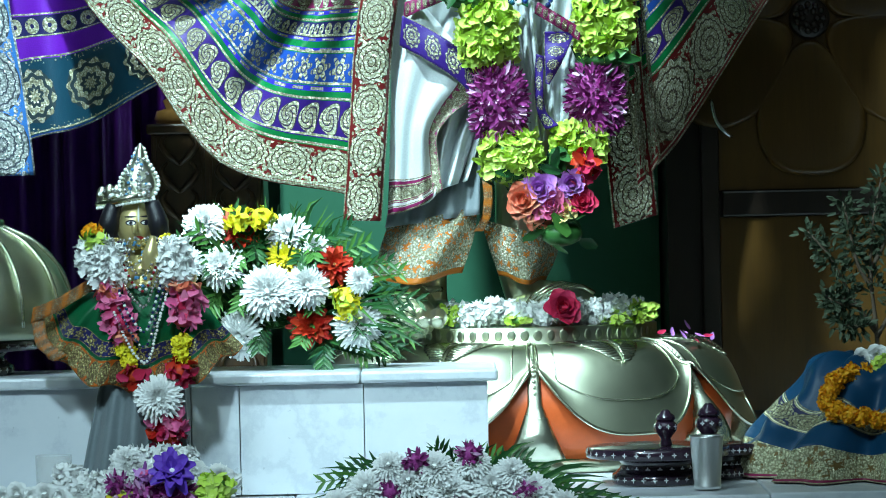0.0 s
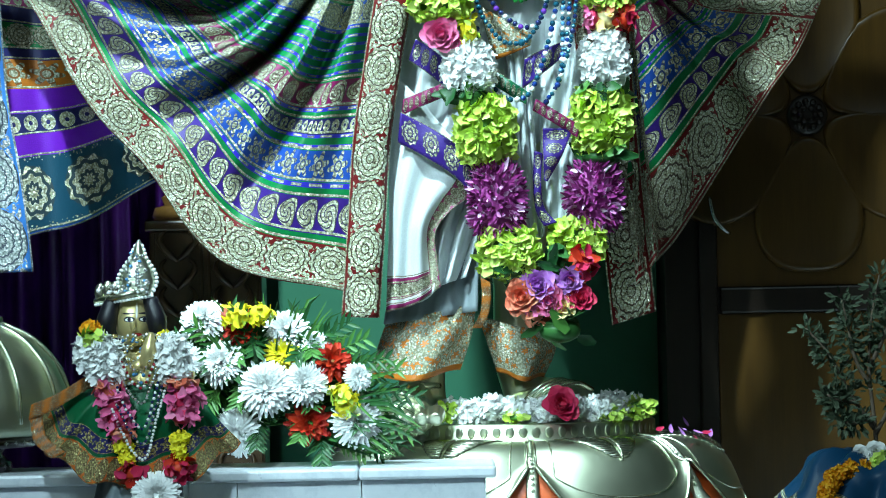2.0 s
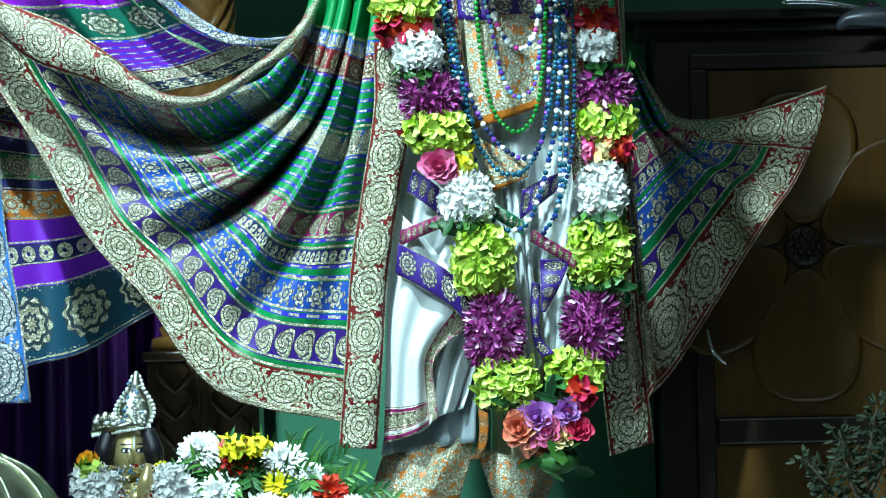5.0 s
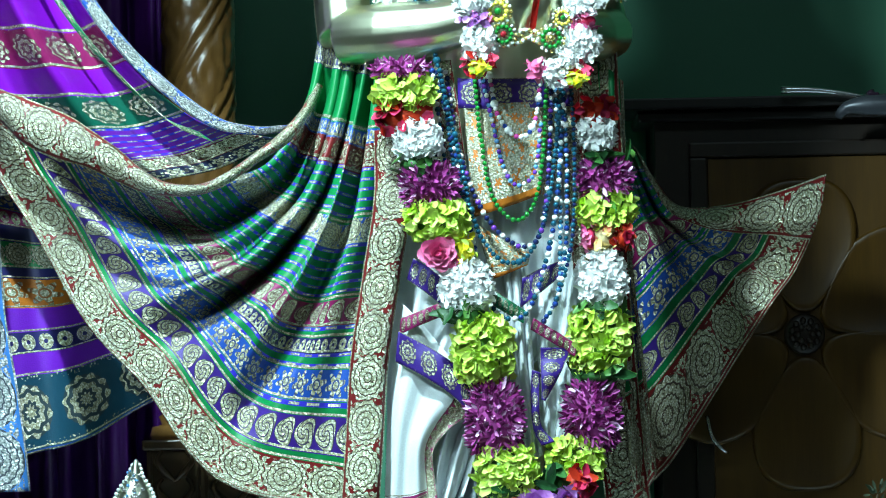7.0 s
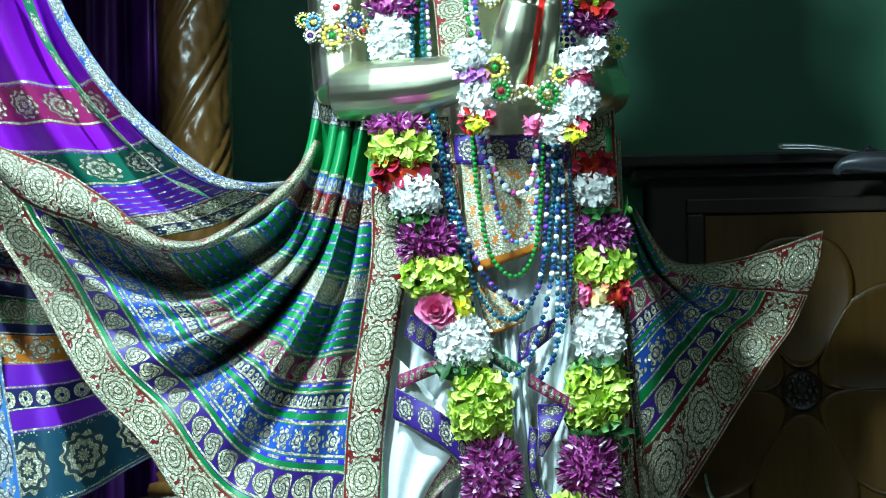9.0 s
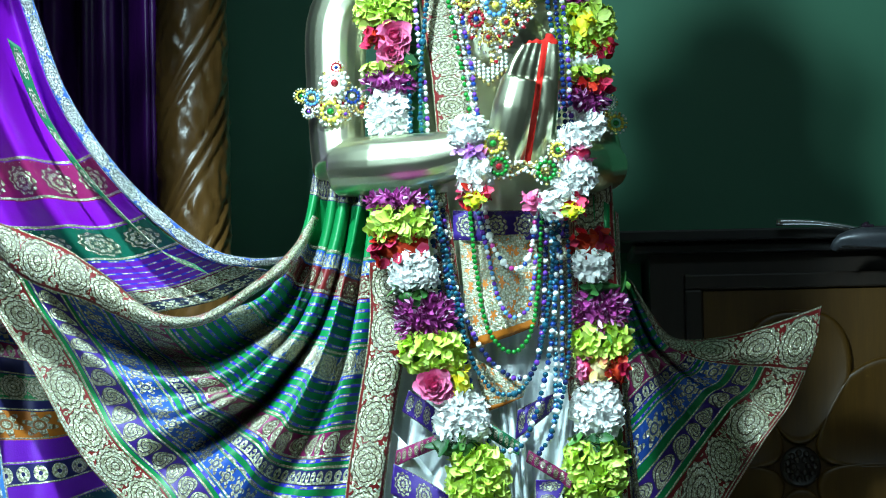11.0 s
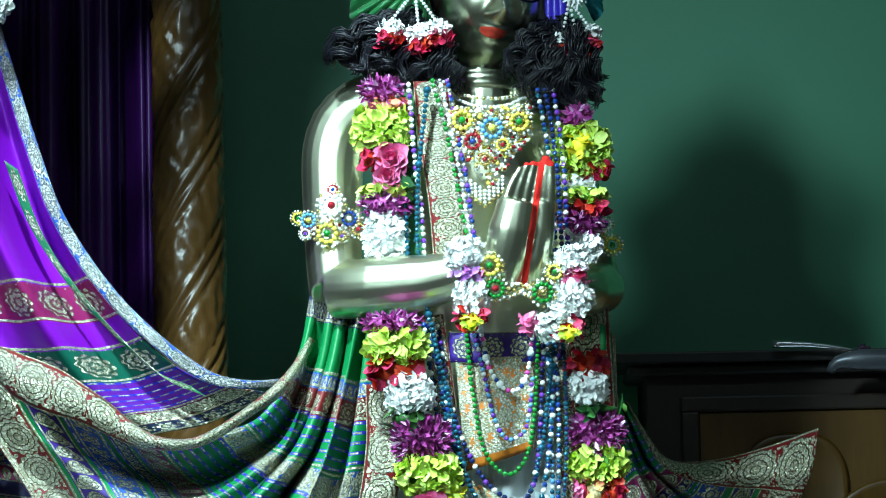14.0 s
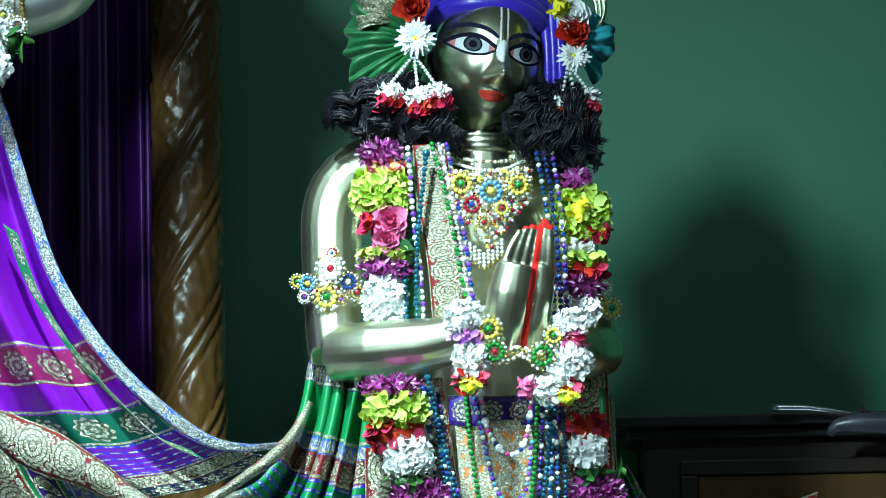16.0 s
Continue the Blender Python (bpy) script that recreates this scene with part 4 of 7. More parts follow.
# wrap on the other side, flung out to a point
bm = coons([(0.322, 0.177, 2.113), (0.339, 0.218, 2.111), (0.362, 0.264, 2.105), (0.379, 0.293, 2.092)],
           [(0.401, 0.324, 1.479), (0.448, 0.359, 1.531), (0.531, 0.294, 1.665), (0.599, 0.060, 1.790), (0.666, 0.251, 1.868), (0.703, 0.205, 1.958), (0.720, 0.188, 2.031)],
           [(0.322, 0.177, 2.113), (0.339, 0.218, 1.910), (0.361, 0.264, 1.707), (0.401, 0.324, 1.479)],
           [(0.379, 0.293, 2.092), (0.418, 0.341, 2.033), (0.461, 0.360, 1.989), (0.539, 0.279, 1.984), (0.630, 0.297, 2.006), (0.720, 0.188, 2.031)],
           90, 80, lambda u, v: (0.018 * math.sin(math.pi * u) * v, 0.24 * math.sin(math.pi * min(1, u * 1.1)) * v + 0.045 * math.sin(u * 11 + 1 + 2 * v) * math.sin(math.pi * v) + 0.012 * math.sin(u * 30) * (1 - v), 0))
sewn("drape", bm, WRAP_SILK, wrap, "")

bm = bmesh.new()
ribbon(bm, [(0.255, -0.03, 2.25), (0.262, -0.05, 2.0), (0.27, -0.06, 1.75), (0.285, -0.06, 1.55), (0.300, -0.06, 1.37)], 0.082, 80, (1, 0, 0.28),
       lambda k, t: (0, 0.02 * k + 0.006 * math.sin(t * 17), 0))
sewn("sash", bm, STRIP_SILK, wrap, "gold medallion sash with red edge")
bm = coons([(0.30, -0.02, 2.22), (0.32, -0.01, 2.21), (0.345, 0.0, 2.19)], [(0.345, -0.05, 1.44), (0.365, -0.045, 1.46), (0.387, -0.04, 1.495)],
           [(0.30, -0.02, 2.22), (0.31, -0.04, 1.9), (0.345, -0.05, 1.44)], [(0.345, 0.0, 2.19), (0.35, -0.02, 1.9), (0.387, -0.04, 1.495)],
           16, 90, lambda u, v: (0, 0.008 * math.sin(u * 9 + v * 4), 0))
sewn("fold", bm, WRAP_SILK, wrap, "")

# ---- flowers ----
RNG = random.Random(7)


def along(axis, face):
    """Turn with local x along axis and local z near face."""
    x = Vector(axis).normalized()
    y = Vector(face).cross(x)
    y = y.normalized() if y.length > 1e-4 else x.orthogonal().normalized()
    z = x.cross(y)
    m = Matrix((x, y, z)).transposed().to_4x4()
    return m


def bunch(w, h, d, n, pl, pw, seed, spread=0.8, cup=0.3, pale=0.0, full=False, box=3.0):
    """Petals packed over a cushion w wide, h high, d deep, facing -y. Slot 0 petals, 1 pale petals, 2 the core."""
    rng = random.Random(seed)
    bm = bmesh.new()
    ball(bm, (0, 0, 0), (w * 0.40, d * 0.38, h * 0.42), 2, 2)
    for k in range(n):
        a = rng.uniform(0, math.tau)
        c = rng.uniform(-0.25 if not full else -1, 1)
        s = math.sqrt(1 - c * c)
        v = Vector((s * math.cos(a), -c, s * math.sin(a)))
        norm = (abs(v.x) ** box + abs(v.y) ** box + abs(v.z) ** box) ** (1 / box)
        p = Vector((v.x * w / 2, v.y * d / 2, v.z * h / 2)) / norm * rng.uniform(0.78, 0.95)
        t = Vector((rng.uniform(-1, 1), rng.uniform(-1, 1), rng.uniform(-1, 1)))
        t = (t - v * t.dot(v)).normalized()
        axis = v * (1 - spread * 0.55) + t * spread
        m = Matrix.Translation(p - axis.normalized() * pl * 0.45) @ along(axis, v)
        petal(bm, m, pl * rng.uniform(0.75, 1.2), pw * rng.uniform(0.8, 1.2), cup, rng.uniform(0.0, 0.35), 0.75, 1 if rng.random() < pale else 0, 2)
    return bm


def daisy(r, layers=5, count=15, seed=0, width=0.2, lift=75, heart=True, curl=-0.25):
    """A many-petalled bloom facing local z. Slot 0 petals, slot 1 heart."""
    rng = random.Random(seed)
    bm = bmesh.new()
    for k in range(layers):
        up = math.radians(4 + (lift - 4) * k / max(layers - 1, 1))
        l = r * (1 - 0.55 * k / layers)
        for i in range(count - k):
            a = math.tau * (i + 0.5 * (k % 2) + rng.uniform(-0.2, 0.2)) / (count - k)
            e = up + rng.uniform(-0.12, 0.12)
            axis = Vector((math.cos(a) * math.cos(e), math.sin(a) * math.cos(e), math.sin(e)))
            petal(bm, Matrix.Translation((0, 0, 0.03 * r)) @ along(axis, (0, 0, 1)), l * rng.uniform(0.88, 1.05), r * width * 2, 0.5, curl * math.cos(e), 0.8, 0, 3)
    if layers > 5:
        ball(bm, (0, 0, 0.0), (0.60 * r, 0.60 * r, 0.36 * r), 2, 0)
    ball(bm, (0, 0, 0.03 * r), (0.18 * r, 0.18 * r, 0.14 * r), 1, 1 if heart else 0)
    return bm


def rosebud(r, seed=0):
    """A rose facing local z: broad petals closing round the heart."""
    rng = random.Random(seed)
    bm = bmesh.new()
    for k in range(22):
        a = k * 2.4 + rng.uniform(-0.2, 0.2)
        f = k / 21
        e = math.radians(82 - 62 * f)
        out = r * (0.12 + 0.40 * f)
        axis = Vector((math.cos(a) * math.cos(e), math.sin(a) * math.cos(e), math.sin(e)))
        m = Matrix.Translation((out * math.cos(a) * 0.8, out * math.sin(a) * 0.8, r * (0.1 - 0.15 * f))) @ along(axis, (-math.cos(a), -math.sin(a), 0.4))
        petal(bm, m, r * (0.5 + 0.25 * f), r * (0.75 + 0.35 * f), 0.45, -0.25 * f, 0.95, 0, 3)
    ball(bm, (0, 0, 0), (0.55 * r, 0.55 * r, 0.3 * r), 2, 0)
    return bm


MESHES = {}


def flower_mesh(kind, size, seed=0):
    """Shared flower meshes by kind, size in mm and variant."""
    key = (kind, round(size * 1000), seed % 3)
    if key not in MESHES:
        s = seed % 3
        if kind == "mum":
            MESHES[key] = to_mesh("mum", daisy(size, 9, 28, s, 0.115, 72), [WHITE_P, LIME_P])
        elif kind == "gerbera":
            MESHES[key] = to_mesh("gerbera", daisy(size, 3, 18, s, 0.13, 30, curl=-0.1), [WHITE_P, YELLOW_P])
        elif kind == "yellow_daisy":
            MESHES[key] = to_mesh("yellow_daisy", daisy(size, 4, 20, s, 0.11, 55), [YELLOW_P, YELLOW_P])
        elif kind == "red_daisy":
            MESHES[key] = to_mesh("red_daisy", daisy(size, 4, 13, s, 0.2, 65), [RED_P, CREAM_P])
        elif kind == "violet_bloom":
            MESHES[key] = to_mesh("violet_bloom", daisy(size, 3, 9, s, 0.26, 50), [VIOLET_P, WHITE_P])
        elif kind == "marigold":
            MESHES[key] = to_mesh("marigold", bunch(size * 2, size * 2, size * 1.6, 170, size * 0.38, size * 0.36, s, 0.7, full=True, box=2), [ORANGE_P, ORANGE_P, ORANGE_P])
        elif kind == "yellow_marigold":
            MESHES[key] = to_mesh("yellow_marigold", bunch(size * 2, size * 1.5, size * 1.6, 150, size * 0.38, size * 0.36, s, 0.7, full=True, box=2), [YELLOW_P, YELLOW_P, YELLOW_P])
        else:
            MESHES[key] = to_mesh("rose", rosebud(size, s), {"rose": ROSE_P, "red_rose": RED_P, "pink_rose": PINK_P, "coral_rose": CORAL_P, "mauve_rose": MAUVE_P, "white_rose": WHITE_P, "cream_rose": CREAM_P}[kind])
    return MESHES[key]


NAMES = {"mum": "chrysanthemum", "gerbera": "daisy", "yellow_daisy": "yellow_daisy", "red_daisy": "red_daisy", "violet_bloom": "violet_flower", "marigold": "marigold",
         "yellow_marigold": "yellow_marigold"}


def bloom(kind, parent, place, size, way=(0, -1, 0.25), seed=0):
    m = Matrix.Translation(place) @ facing(way, seed * 1.7)
    return hang(NAMES.get(kind, "rose"), flower_mesh(kind, size, seed), parent, m)


CLUSTER = {"lime": ([LIME_P, LIME_P, LEAF_LIGHT], 0.023, 0.021, 0.8, 0.0, 210), "purple": ([PURPLE_P, PURPLE_TIP_P, PURPLE_P], 0.017, 0.0085, 0.5, 0.22, 330),
           "white": ([WHITE_P, WHITE_P, WHITE_P], 0.0145, 0.012, 0.75, 0.0, 360), "red": ([ROSE_P, RED_P, RED_P], 0.024, 0.024, 0.8, 0.3, 60),
           "pink": ([PINK_P, PINK_P, ROSE_P], 0.022, 0.018, 0.8, 0.0, 120), "coral": ([CORAL_P, PINK_P, CORAL_P], 0.02, 0.016, 0.8, 0.3, 120),
           "mauve": ([MAUVE_P, PINK_P, MAUVE_P], 0.024, 0.02, 0.8, 0.2, 60), "cream": ([CREAM_P, CORAL_P, CREAM_P], 0.022, 0.018, 0.8, 0.3, 60),
           "yellow": ([YELLOW_P, LIME_P, YELLOW_P], 0.018, 0.015, 0.8, 0.3, 60), "leaf": ([LEAF, LEAF_LIGHT, LEAF], 0.05, 0.024, 0.95, 0.15, 9)}


def cluster(kind, parent, x, y, z, w, h, d=0.06, seed=0, tilt=0.0):
    mats, pl, pw, spread, pale, n = CLUSTER[kind]
    n = max(26, int(n * (w * h) / 0.0085)) if kind != "leaf" else n
    small = min(1.0, 0.55 + 0.45 * min(w, h) / 0.06)
    pl, pw = pl * small, pw * small
    bm = bunch(w, h, d, min(n, 480), pl, pw, seed, spread, 0.3, pale)
    return part("leaf_spray" if kind == "leaf" else kind + "_blossom", bm, mats, parent, m=pose(x, y, z, 0, tilt, 0))


def garland(label, y, rows, place, d=0.06):
    ob = thing("flower_garland", place, label, "garland")
    for i, (kind, x, z, w, h) in enumerate(rows):
        if kind.endswith("rose"):
            bloom(kind, ob, (x, y - d * 0.35, z), w / 2, (RNG.uniform(-0.2, 0.2), -1, RNG.uniform(-0.1, 0.4)), i)
        else:
            cluster(kind, ob, x, y, z, w * 1.04, h * 1.06, d, i + int(x * 1000) % 97)
    return ob


collar = garland("long garland of lime, purple, white and rose flowers", -0.10, [
    ("purple", -0.062, 2.622, 0.07, 0.045), ("coral", -0.054, 2.594, 0.075, 0.03), ("lime", -0.063, 2.554, 0.095, 0.075), ("pink_rose", -0.045, 2.499, 0.062, 0.03), ("red", -0.082, 2.50, 0.03, 0.03),
    ("pink_rose", -0.052, 2.468, 0.056, 0.04), ("leaf", -0.04, 2.46, 0.06, 0.05), ("lime", -0.057, 2.445, 0.085, 0.024), ("purple", -0.056, 2.420, 0.09, 0.04), ("white", -0.059, 2.360, 0.072, 0.085)], (-0.06, -0.1, 1.4), 0.06)
for ob_rows in ([("purple", -0.05, 2.20, 0.10, 0.035), ("lime", -0.044, 2.161, 0.10, 0.062), ("red", -0.045, 2.116, 0.092, 0.045), ("white", -0.021, 2.076, 0.08, 0.075), ("leaf", -0.022, 2.034, 0.08, 0.03), ("purple", -0.003, 1.998, 0.098, 0.075),
                 ("lime", 0.009, 1.938, 0.102, 0.065), ("pink_rose", 0.010, 1.878, 0.064, 0.05), ("yellow", 0.058, 1.883, 0.036, 0.052), ("white", 0.057, 1.820, 0.09, 0.088), ("leaf", 0.056, 1.772, 0.09, 0.03),
                 ("lime", 0.084, 1.712, 0.098, 0.115), ("purple", 0.101, 1.591, 0.096, 0.135)],
                [("lime", 0.121, 1.502, 0.105, 0.08), ("leaf", 0.118, 1.468, 0.1, 0.03), ("leaf", 0.204, 1.481, 0.05, 0.08), ("mauve_rose", 0.169, 1.443, 0.062, 0.05), ("coral_rose", 0.139, 1.424, 0.062, 0.05), ("pink_rose", 0.188, 1.418, 0.062, 0.05),
                 ("cream_rose", 0.208, 1.408, 0.05, 0.05), ("red", 0.238, 1.470, 0.055, 0.07), ("mauve_rose", 0.223, 1.451, 0.052, 0.06), ("coral", 0.158, 1.396, 0.05, 0.04), ("leaf", 0.205, 1.365, 0.09, 0.05), ("rose", 0.24, 1.42, 0.05, 0.05)],
                [("lime", 0.240, 1.519, 0.092, 0.075), ("purple", 0.271, 1.597, 0.096, 0.125), ("leaf", 0.285, 1.665, 0.09, 0.03), ("lime", 0.288, 1.728, 0.098, 0.115), ("leaf", 0.293, 1.782, 0.09, 0.03), ("white", 0.294, 1.831, 0.082, 0.10),
                 ("cream", 0.300, 1.907, 0.05, 0.045), ("red", 0.33, 1.905, 0.03, 0.045), ("pink", 0.275, 1.905, 0.025, 0.045), ("lime", 0.303, 1.953, 0.096, 0.06), ("purple", 0.302, 2.007, 0.092, 0.07), ("leaf", 0.305, 2.048, 0.09, 0.02),
                 ("white", 0.291, 2.086, 0.062, 0.062), ("red", 0.289, 2.125, 0.07, 0.04)]):
    for i, (kind, x, z, w, h) in enumerate(ob_rows):
        yy = -0.195 if x < 0.2 or z < 1.5 else -0.13
        if kind.endswith("rose"):
            bloom(kind, collar, (x, yy - 0.02, z), w / 2, (RNG.uniform(-0.2, 0.2), -1, RNG.uniform(-0.1, 0.4)), i)
        else:
            cluster(kind, collar, x, yy, z, w * 1.04, h * 1.06, 0.065, i * 3 + int(z * 100))
for i, (kind, x, z, w, h) in enumerate([("lime", 0.290, 2.510, 0.095, 0.09), ("yellow", 0.287, 2.513, 0.045, 0.045), ("red", 0.304, 2.473, 0.075, 0.03), ("white", 0.289, 2.452, 0.05, 0.03), ("lime", 0.293, 2.428, 0.08, 0.025),
                                        ("red", 0.298, 2.405, 0.07, 0.03), ("purple", 0.287, 2.381, 0.08, 0.045), ("white", 0.286, 2.336, 0.07, 0.05), ("purple", 0.285, 2.57, 0.05, 0.04)]):
    cluster(kind, collar, x, -0.09 - (0.02 if kind == "yellow" else 0), z, w, h, 0.055, i + 40)


# ---- the white dhoti, cuffs and borders ----
def cloth(name, top, bottom, left, right, material, label, nu=40, nv=60, relief=None, category="cloth", parent=None):
    bm = coons(top, bottom, left, right, nu, nv, relief)
    return sewn(name, bm, material, parent, label) if parent else thicken(solo(name, bm, material, label, category), 0.0016)


dhoti = thing("dhoti", (0.05, 0, 1.4), "white silk dhoti with navy and magenta gold borders", "dhoti")
waist = thing("waist_cloth", (0.13, -0.1, 1.84), "orange silk waist cloth with gold flowers and navy belt", "waist cloth")
chest_dress = thing("chest_sash", (0.0, -0.1, 2.32), "gold brocade sash and green silk over the chest", "sash")
trousers = thing("trousers", (0.05, 0, 1.28), "orange silk trousers covered in gold flowers", "trousers")


cloth("panel", [(-0.07, -0.06, 2.02), (0.02, -0.09, 2.05), (0.10, -0.10, 2.06), (0.28, -0.05, 2.05)], [(-0.09, -0.10, 1.41), (-0.03, -0.11, 1.42), (0.0, -0.10, 1.445), (0.045, -0.08, 1.46)],
      [(-0.07, -0.06, 2.02), (-0.07, -0.08, 1.8), (-0.085, -0.1, 1.6), (-0.09, -0.10, 1.41)], [(0.28, -0.05, 2.05), (0.25, -0.05, 1.8), (0.10, -0.06, 1.6), (0.045, -0.08, 1.46)], DHOTI,
      "white silk dhoti pleated down the front", 80, 60, lambda u, v: (0, 0.012 * math.sin(u * 26 + v * 3) * (0.4 + v) + 0.004 * math.sin(u * 61 + v * 9), 0), "dhoti", dhoti)
cloth("pleat", [(0.115, -0.10, 1.90), (0.14, -0.115, 1.90), (0.165, -0.10, 1.90)], [(0.15, -0.10, 1.53), (0.165, -0.12, 1.52), (0.185, -0.10, 1.53)],
      [(0.115, -0.10, 1.90), (0.13, -0.11, 1.72), (0.15, -0.10, 1.53)], [(0.165, -0.10, 1.90), (0.17, -0.11, 1.72), (0.185, -0.10, 1.53)], DHOTI, "narrow white silk pleats hanging at the centre", 24, 30,
      lambda u, v: (0, 0.01 * math.sin(u * 20), 0), "dhoti", dhoti)
cloth("lining", [(-0.06, -0.055, 1.72), (0.0, -0.06, 1.72), (0.09, -0.055, 1.72)], [(-0.10, -0.07, 1.38), (-0.02, -0.09, 1.39), (0.065, -0.07, 1.40)],
      [(-0.06, -0.055, 1.72), (-0.08, -0.06, 1.5), (-0.10, -0.07, 1.38)], [(0.09, -0.055, 1.72), (0.07, -0.06, 1.5), (0.065, -0.07, 1.40)], GREY_SILK, "grey-blue silk underside of the white dhoti", 40, 30,
      lambda u, v: (0, 0.008 * math.sin(u * 21 + 3 * v), 0), "dhoti", dhoti)
cloth("fold", [(0.18, -0.07, 1.92), (0.22, -0.085, 1.90), (0.26, -0.07, 1.88)], [(0.185, -0.08, 1.55), (0.21, -0.09, 1.53), (0.235, -0.08, 1.54)],
      [(0.18, -0.07, 1.92), (0.18, -0.08, 1.7), (0.185, -0.08, 1.55)], [(0.26, -0.07, 1.88), (0.25, -0.075, 1.7), (0.235, -0.08, 1.54)], DHOTI, "white silk fold beside the central pleats", 30, 30,
      lambda u, v: (0, 0.012 * math.sin(u * 12 + 2 * v), 0), "dhoti", dhoti)


def trim(name, points, width, side, material, label, n=40, lift=None, parent=None):
    bm = bmesh.new()
    ribbon(bm, points, width, n, side, lift)
    return sewn(name, bm, material, parent, label)


def band(upper, lower, material, label):
    """A woven border of the dhoti between its two edges."""
    ends = [[Vector(a), (Vector(a) + Vector(b)) / 2 + Vector((0, -0.004, 0)), Vector(b)] for a, b in ((upper[0], lower[0]), (upper[-1], lower[-1]))]
    sewn("border", coons(ends[0], ends[1], upper, lower, 8, 40, lambda u, v: (0, 0.005 * math.sin(v * 8 + u), 0)), material, dhoti, label)


band([(-0.062, -0.160, 1.749), (-0.012, -0.160, 1.722), (0.027, -0.160, 1.695), (0.050, -0.160, 1.673), (0.059, -0.160, 1.643)],
     [(-0.068, -0.160, 1.695), (-0.022, -0.160, 1.669), (0.016, -0.160, 1.644), (0.045, -0.160, 1.618), (0.060, -0.160, 1.590)], NAVY_BORDER, "navy and gold paisley border of the dhoti")
band([(-0.057, -0.158, 1.771), (-0.025, -0.158, 1.782), (0.011, -0.158, 1.797)],
     [(-0.060, -0.158, 1.742), (-0.026, -0.158, 1.757), (0.016, -0.158, 1.774)], MAGENTA_BORDER, "magenta and gold narrow border of the dhoti")
band([(-0.033, -0.150, 1.875), (-0.009, -0.150, 1.860), (0.020, -0.150, 1.835)],
     [(-0.046, -0.150, 1.838), (-0.018, -0.150, 1.818), (0.015, -0.150, 1.791)], NAVY_BORDER, "navy paisley corner of the folded dhoti")
band([(0.173, -0.150, 1.767), (0.209, -0.150, 1.744), (0.247, -0.150, 1.720)],
     [(0.167, -0.150, 1.747), (0.204, -0.150, 1.723), (0.243, -0.150, 1.698)], MAGENTA_BORDER, "magenta border crossing the white silk fold")
band([(0.182, -0.150, 1.715), (0.183, -0.150, 1.672), (0.184, -0.150, 1.625)],
     [(0.239, -0.150, 1.714), (0.214, -0.150, 1.664), (0.190, -0.150, 1.623)], NAVY_BORDER, "navy paisley border of the folded white silk")
band([(0.096, -0.160, 1.823), (0.125, -0.160, 1.802), (0.158, -0.160, 1.780)],
     [(0.092, -0.160, 1.797), (0.122, -0.160, 1.777), (0.155, -0.160, 1.757)], GREEN_BORDER, "green and gold border below the waist cloth")
band([(0.155, -0.155, 1.837), (0.187, -0.155, 1.852), (0.225, -0.155, 1.867)],
     [(0.150, -0.155, 1.784), (0.181, -0.155, 1.807), (0.216, -0.155, 1.834)], NAVY_BORDER, "navy and gold border below the waist cloth")
band([(0.168, -0.150, 1.677), (0.165, -0.150, 1.624), (0.168, -0.150, 1.575), (0.182, -0.150, 1.545)],
     [(0.183, -0.150, 1.672), (0.179, -0.150, 1.623), (0.183, -0.150, 1.579), (0.205, -0.150, 1.552)], NAVY_BORDER, "navy and gold edge of the hanging fold")
cloth("front_panel", [(-0.085, -0.12, 1.83), (-0.02, -0.135, 1.76), (0.06, -0.125, 1.66)], [(-0.094, -0.12, 1.402), (-0.045, -0.135, 1.415), (0.002, -0.125, 1.445)],
      [(-0.085, -0.12, 1.83), (-0.085, -0.13, 1.6), (-0.094, -0.12, 1.402)], [(0.06, -0.125, 1.66), (0.062, -0.13, 1.61), (0.02, -0.14, 1.575), (-0.006, -0.14, 1.54), (-0.004, -0.13, 1.49), (0.002, -0.125, 1.445)], DHOTI_EDGE,
      "white silk front panel with magenta gold hem", 60, 60, lambda u, v: (0, 0.008 * math.sin(u * 14 + v * 3), 0), "dhoti", dhoti)

cloth("panel", [(0.06, -0.135, 2.135), (0.12, -0.15, 2.14), (0.20, -0.135, 2.145)], [(0.075, -0.14, 1.945), (0.13, -0.155, 1.96), (0.19, -0.14, 1.982)], [(0.06, -0.135, 2.135), (0.066, -0.15, 2.04), (0.075, -0.14, 1.945)],
      [(0.20, -0.135, 2.145), (0.196, -0.15, 2.06), (0.19, -0.14, 1.982)], SILVER_SILK, "orange silk waist cloth with dense gold flowers", 24, 24, lambda u, v: (0, 0.006 * math.sin(u * 8 + v * 2), 0), "waist cloth", waist)
cloth("panel", [(0.075, -0.135, 1.935), (0.13, -0.14, 1.90), (0.17, -0.135, 1.88)], [(0.10, -0.135, 1.835), (0.13, -0.14, 1.845), (0.165, -0.135, 1.86)], [(0.075, -0.135, 1.935), (0.09, -0.14, 1.88), (0.10, -0.135, 1.835)],
      [(0.17, -0.135, 1.88), (0.168, -0.14, 1.87), (0.165, -0.135, 1.86)], SILVER_SILK, "lower corner of the orange and gold waist cloth", 16, 16, None, "waist cloth", waist)
trim("belt", [(0.05, -0.13, 2.19), (0.12, -0.15, 2.185), (0.25, -0.12, 2.19)], 0.055, (0, 0, -1), NAVY_BORDER, "navy and gold brocade belt at the waist", 30, parent=waist)
trim("edge", [(0.19, -0.145, 2.13), (0.205, -0.155, 2.06), (0.192, -0.15, 1.98)], 0.018, (1, 0, 0.1), STRIP_SILK, "red and gold folded edge of the waist cloth", 20, parent=waist)
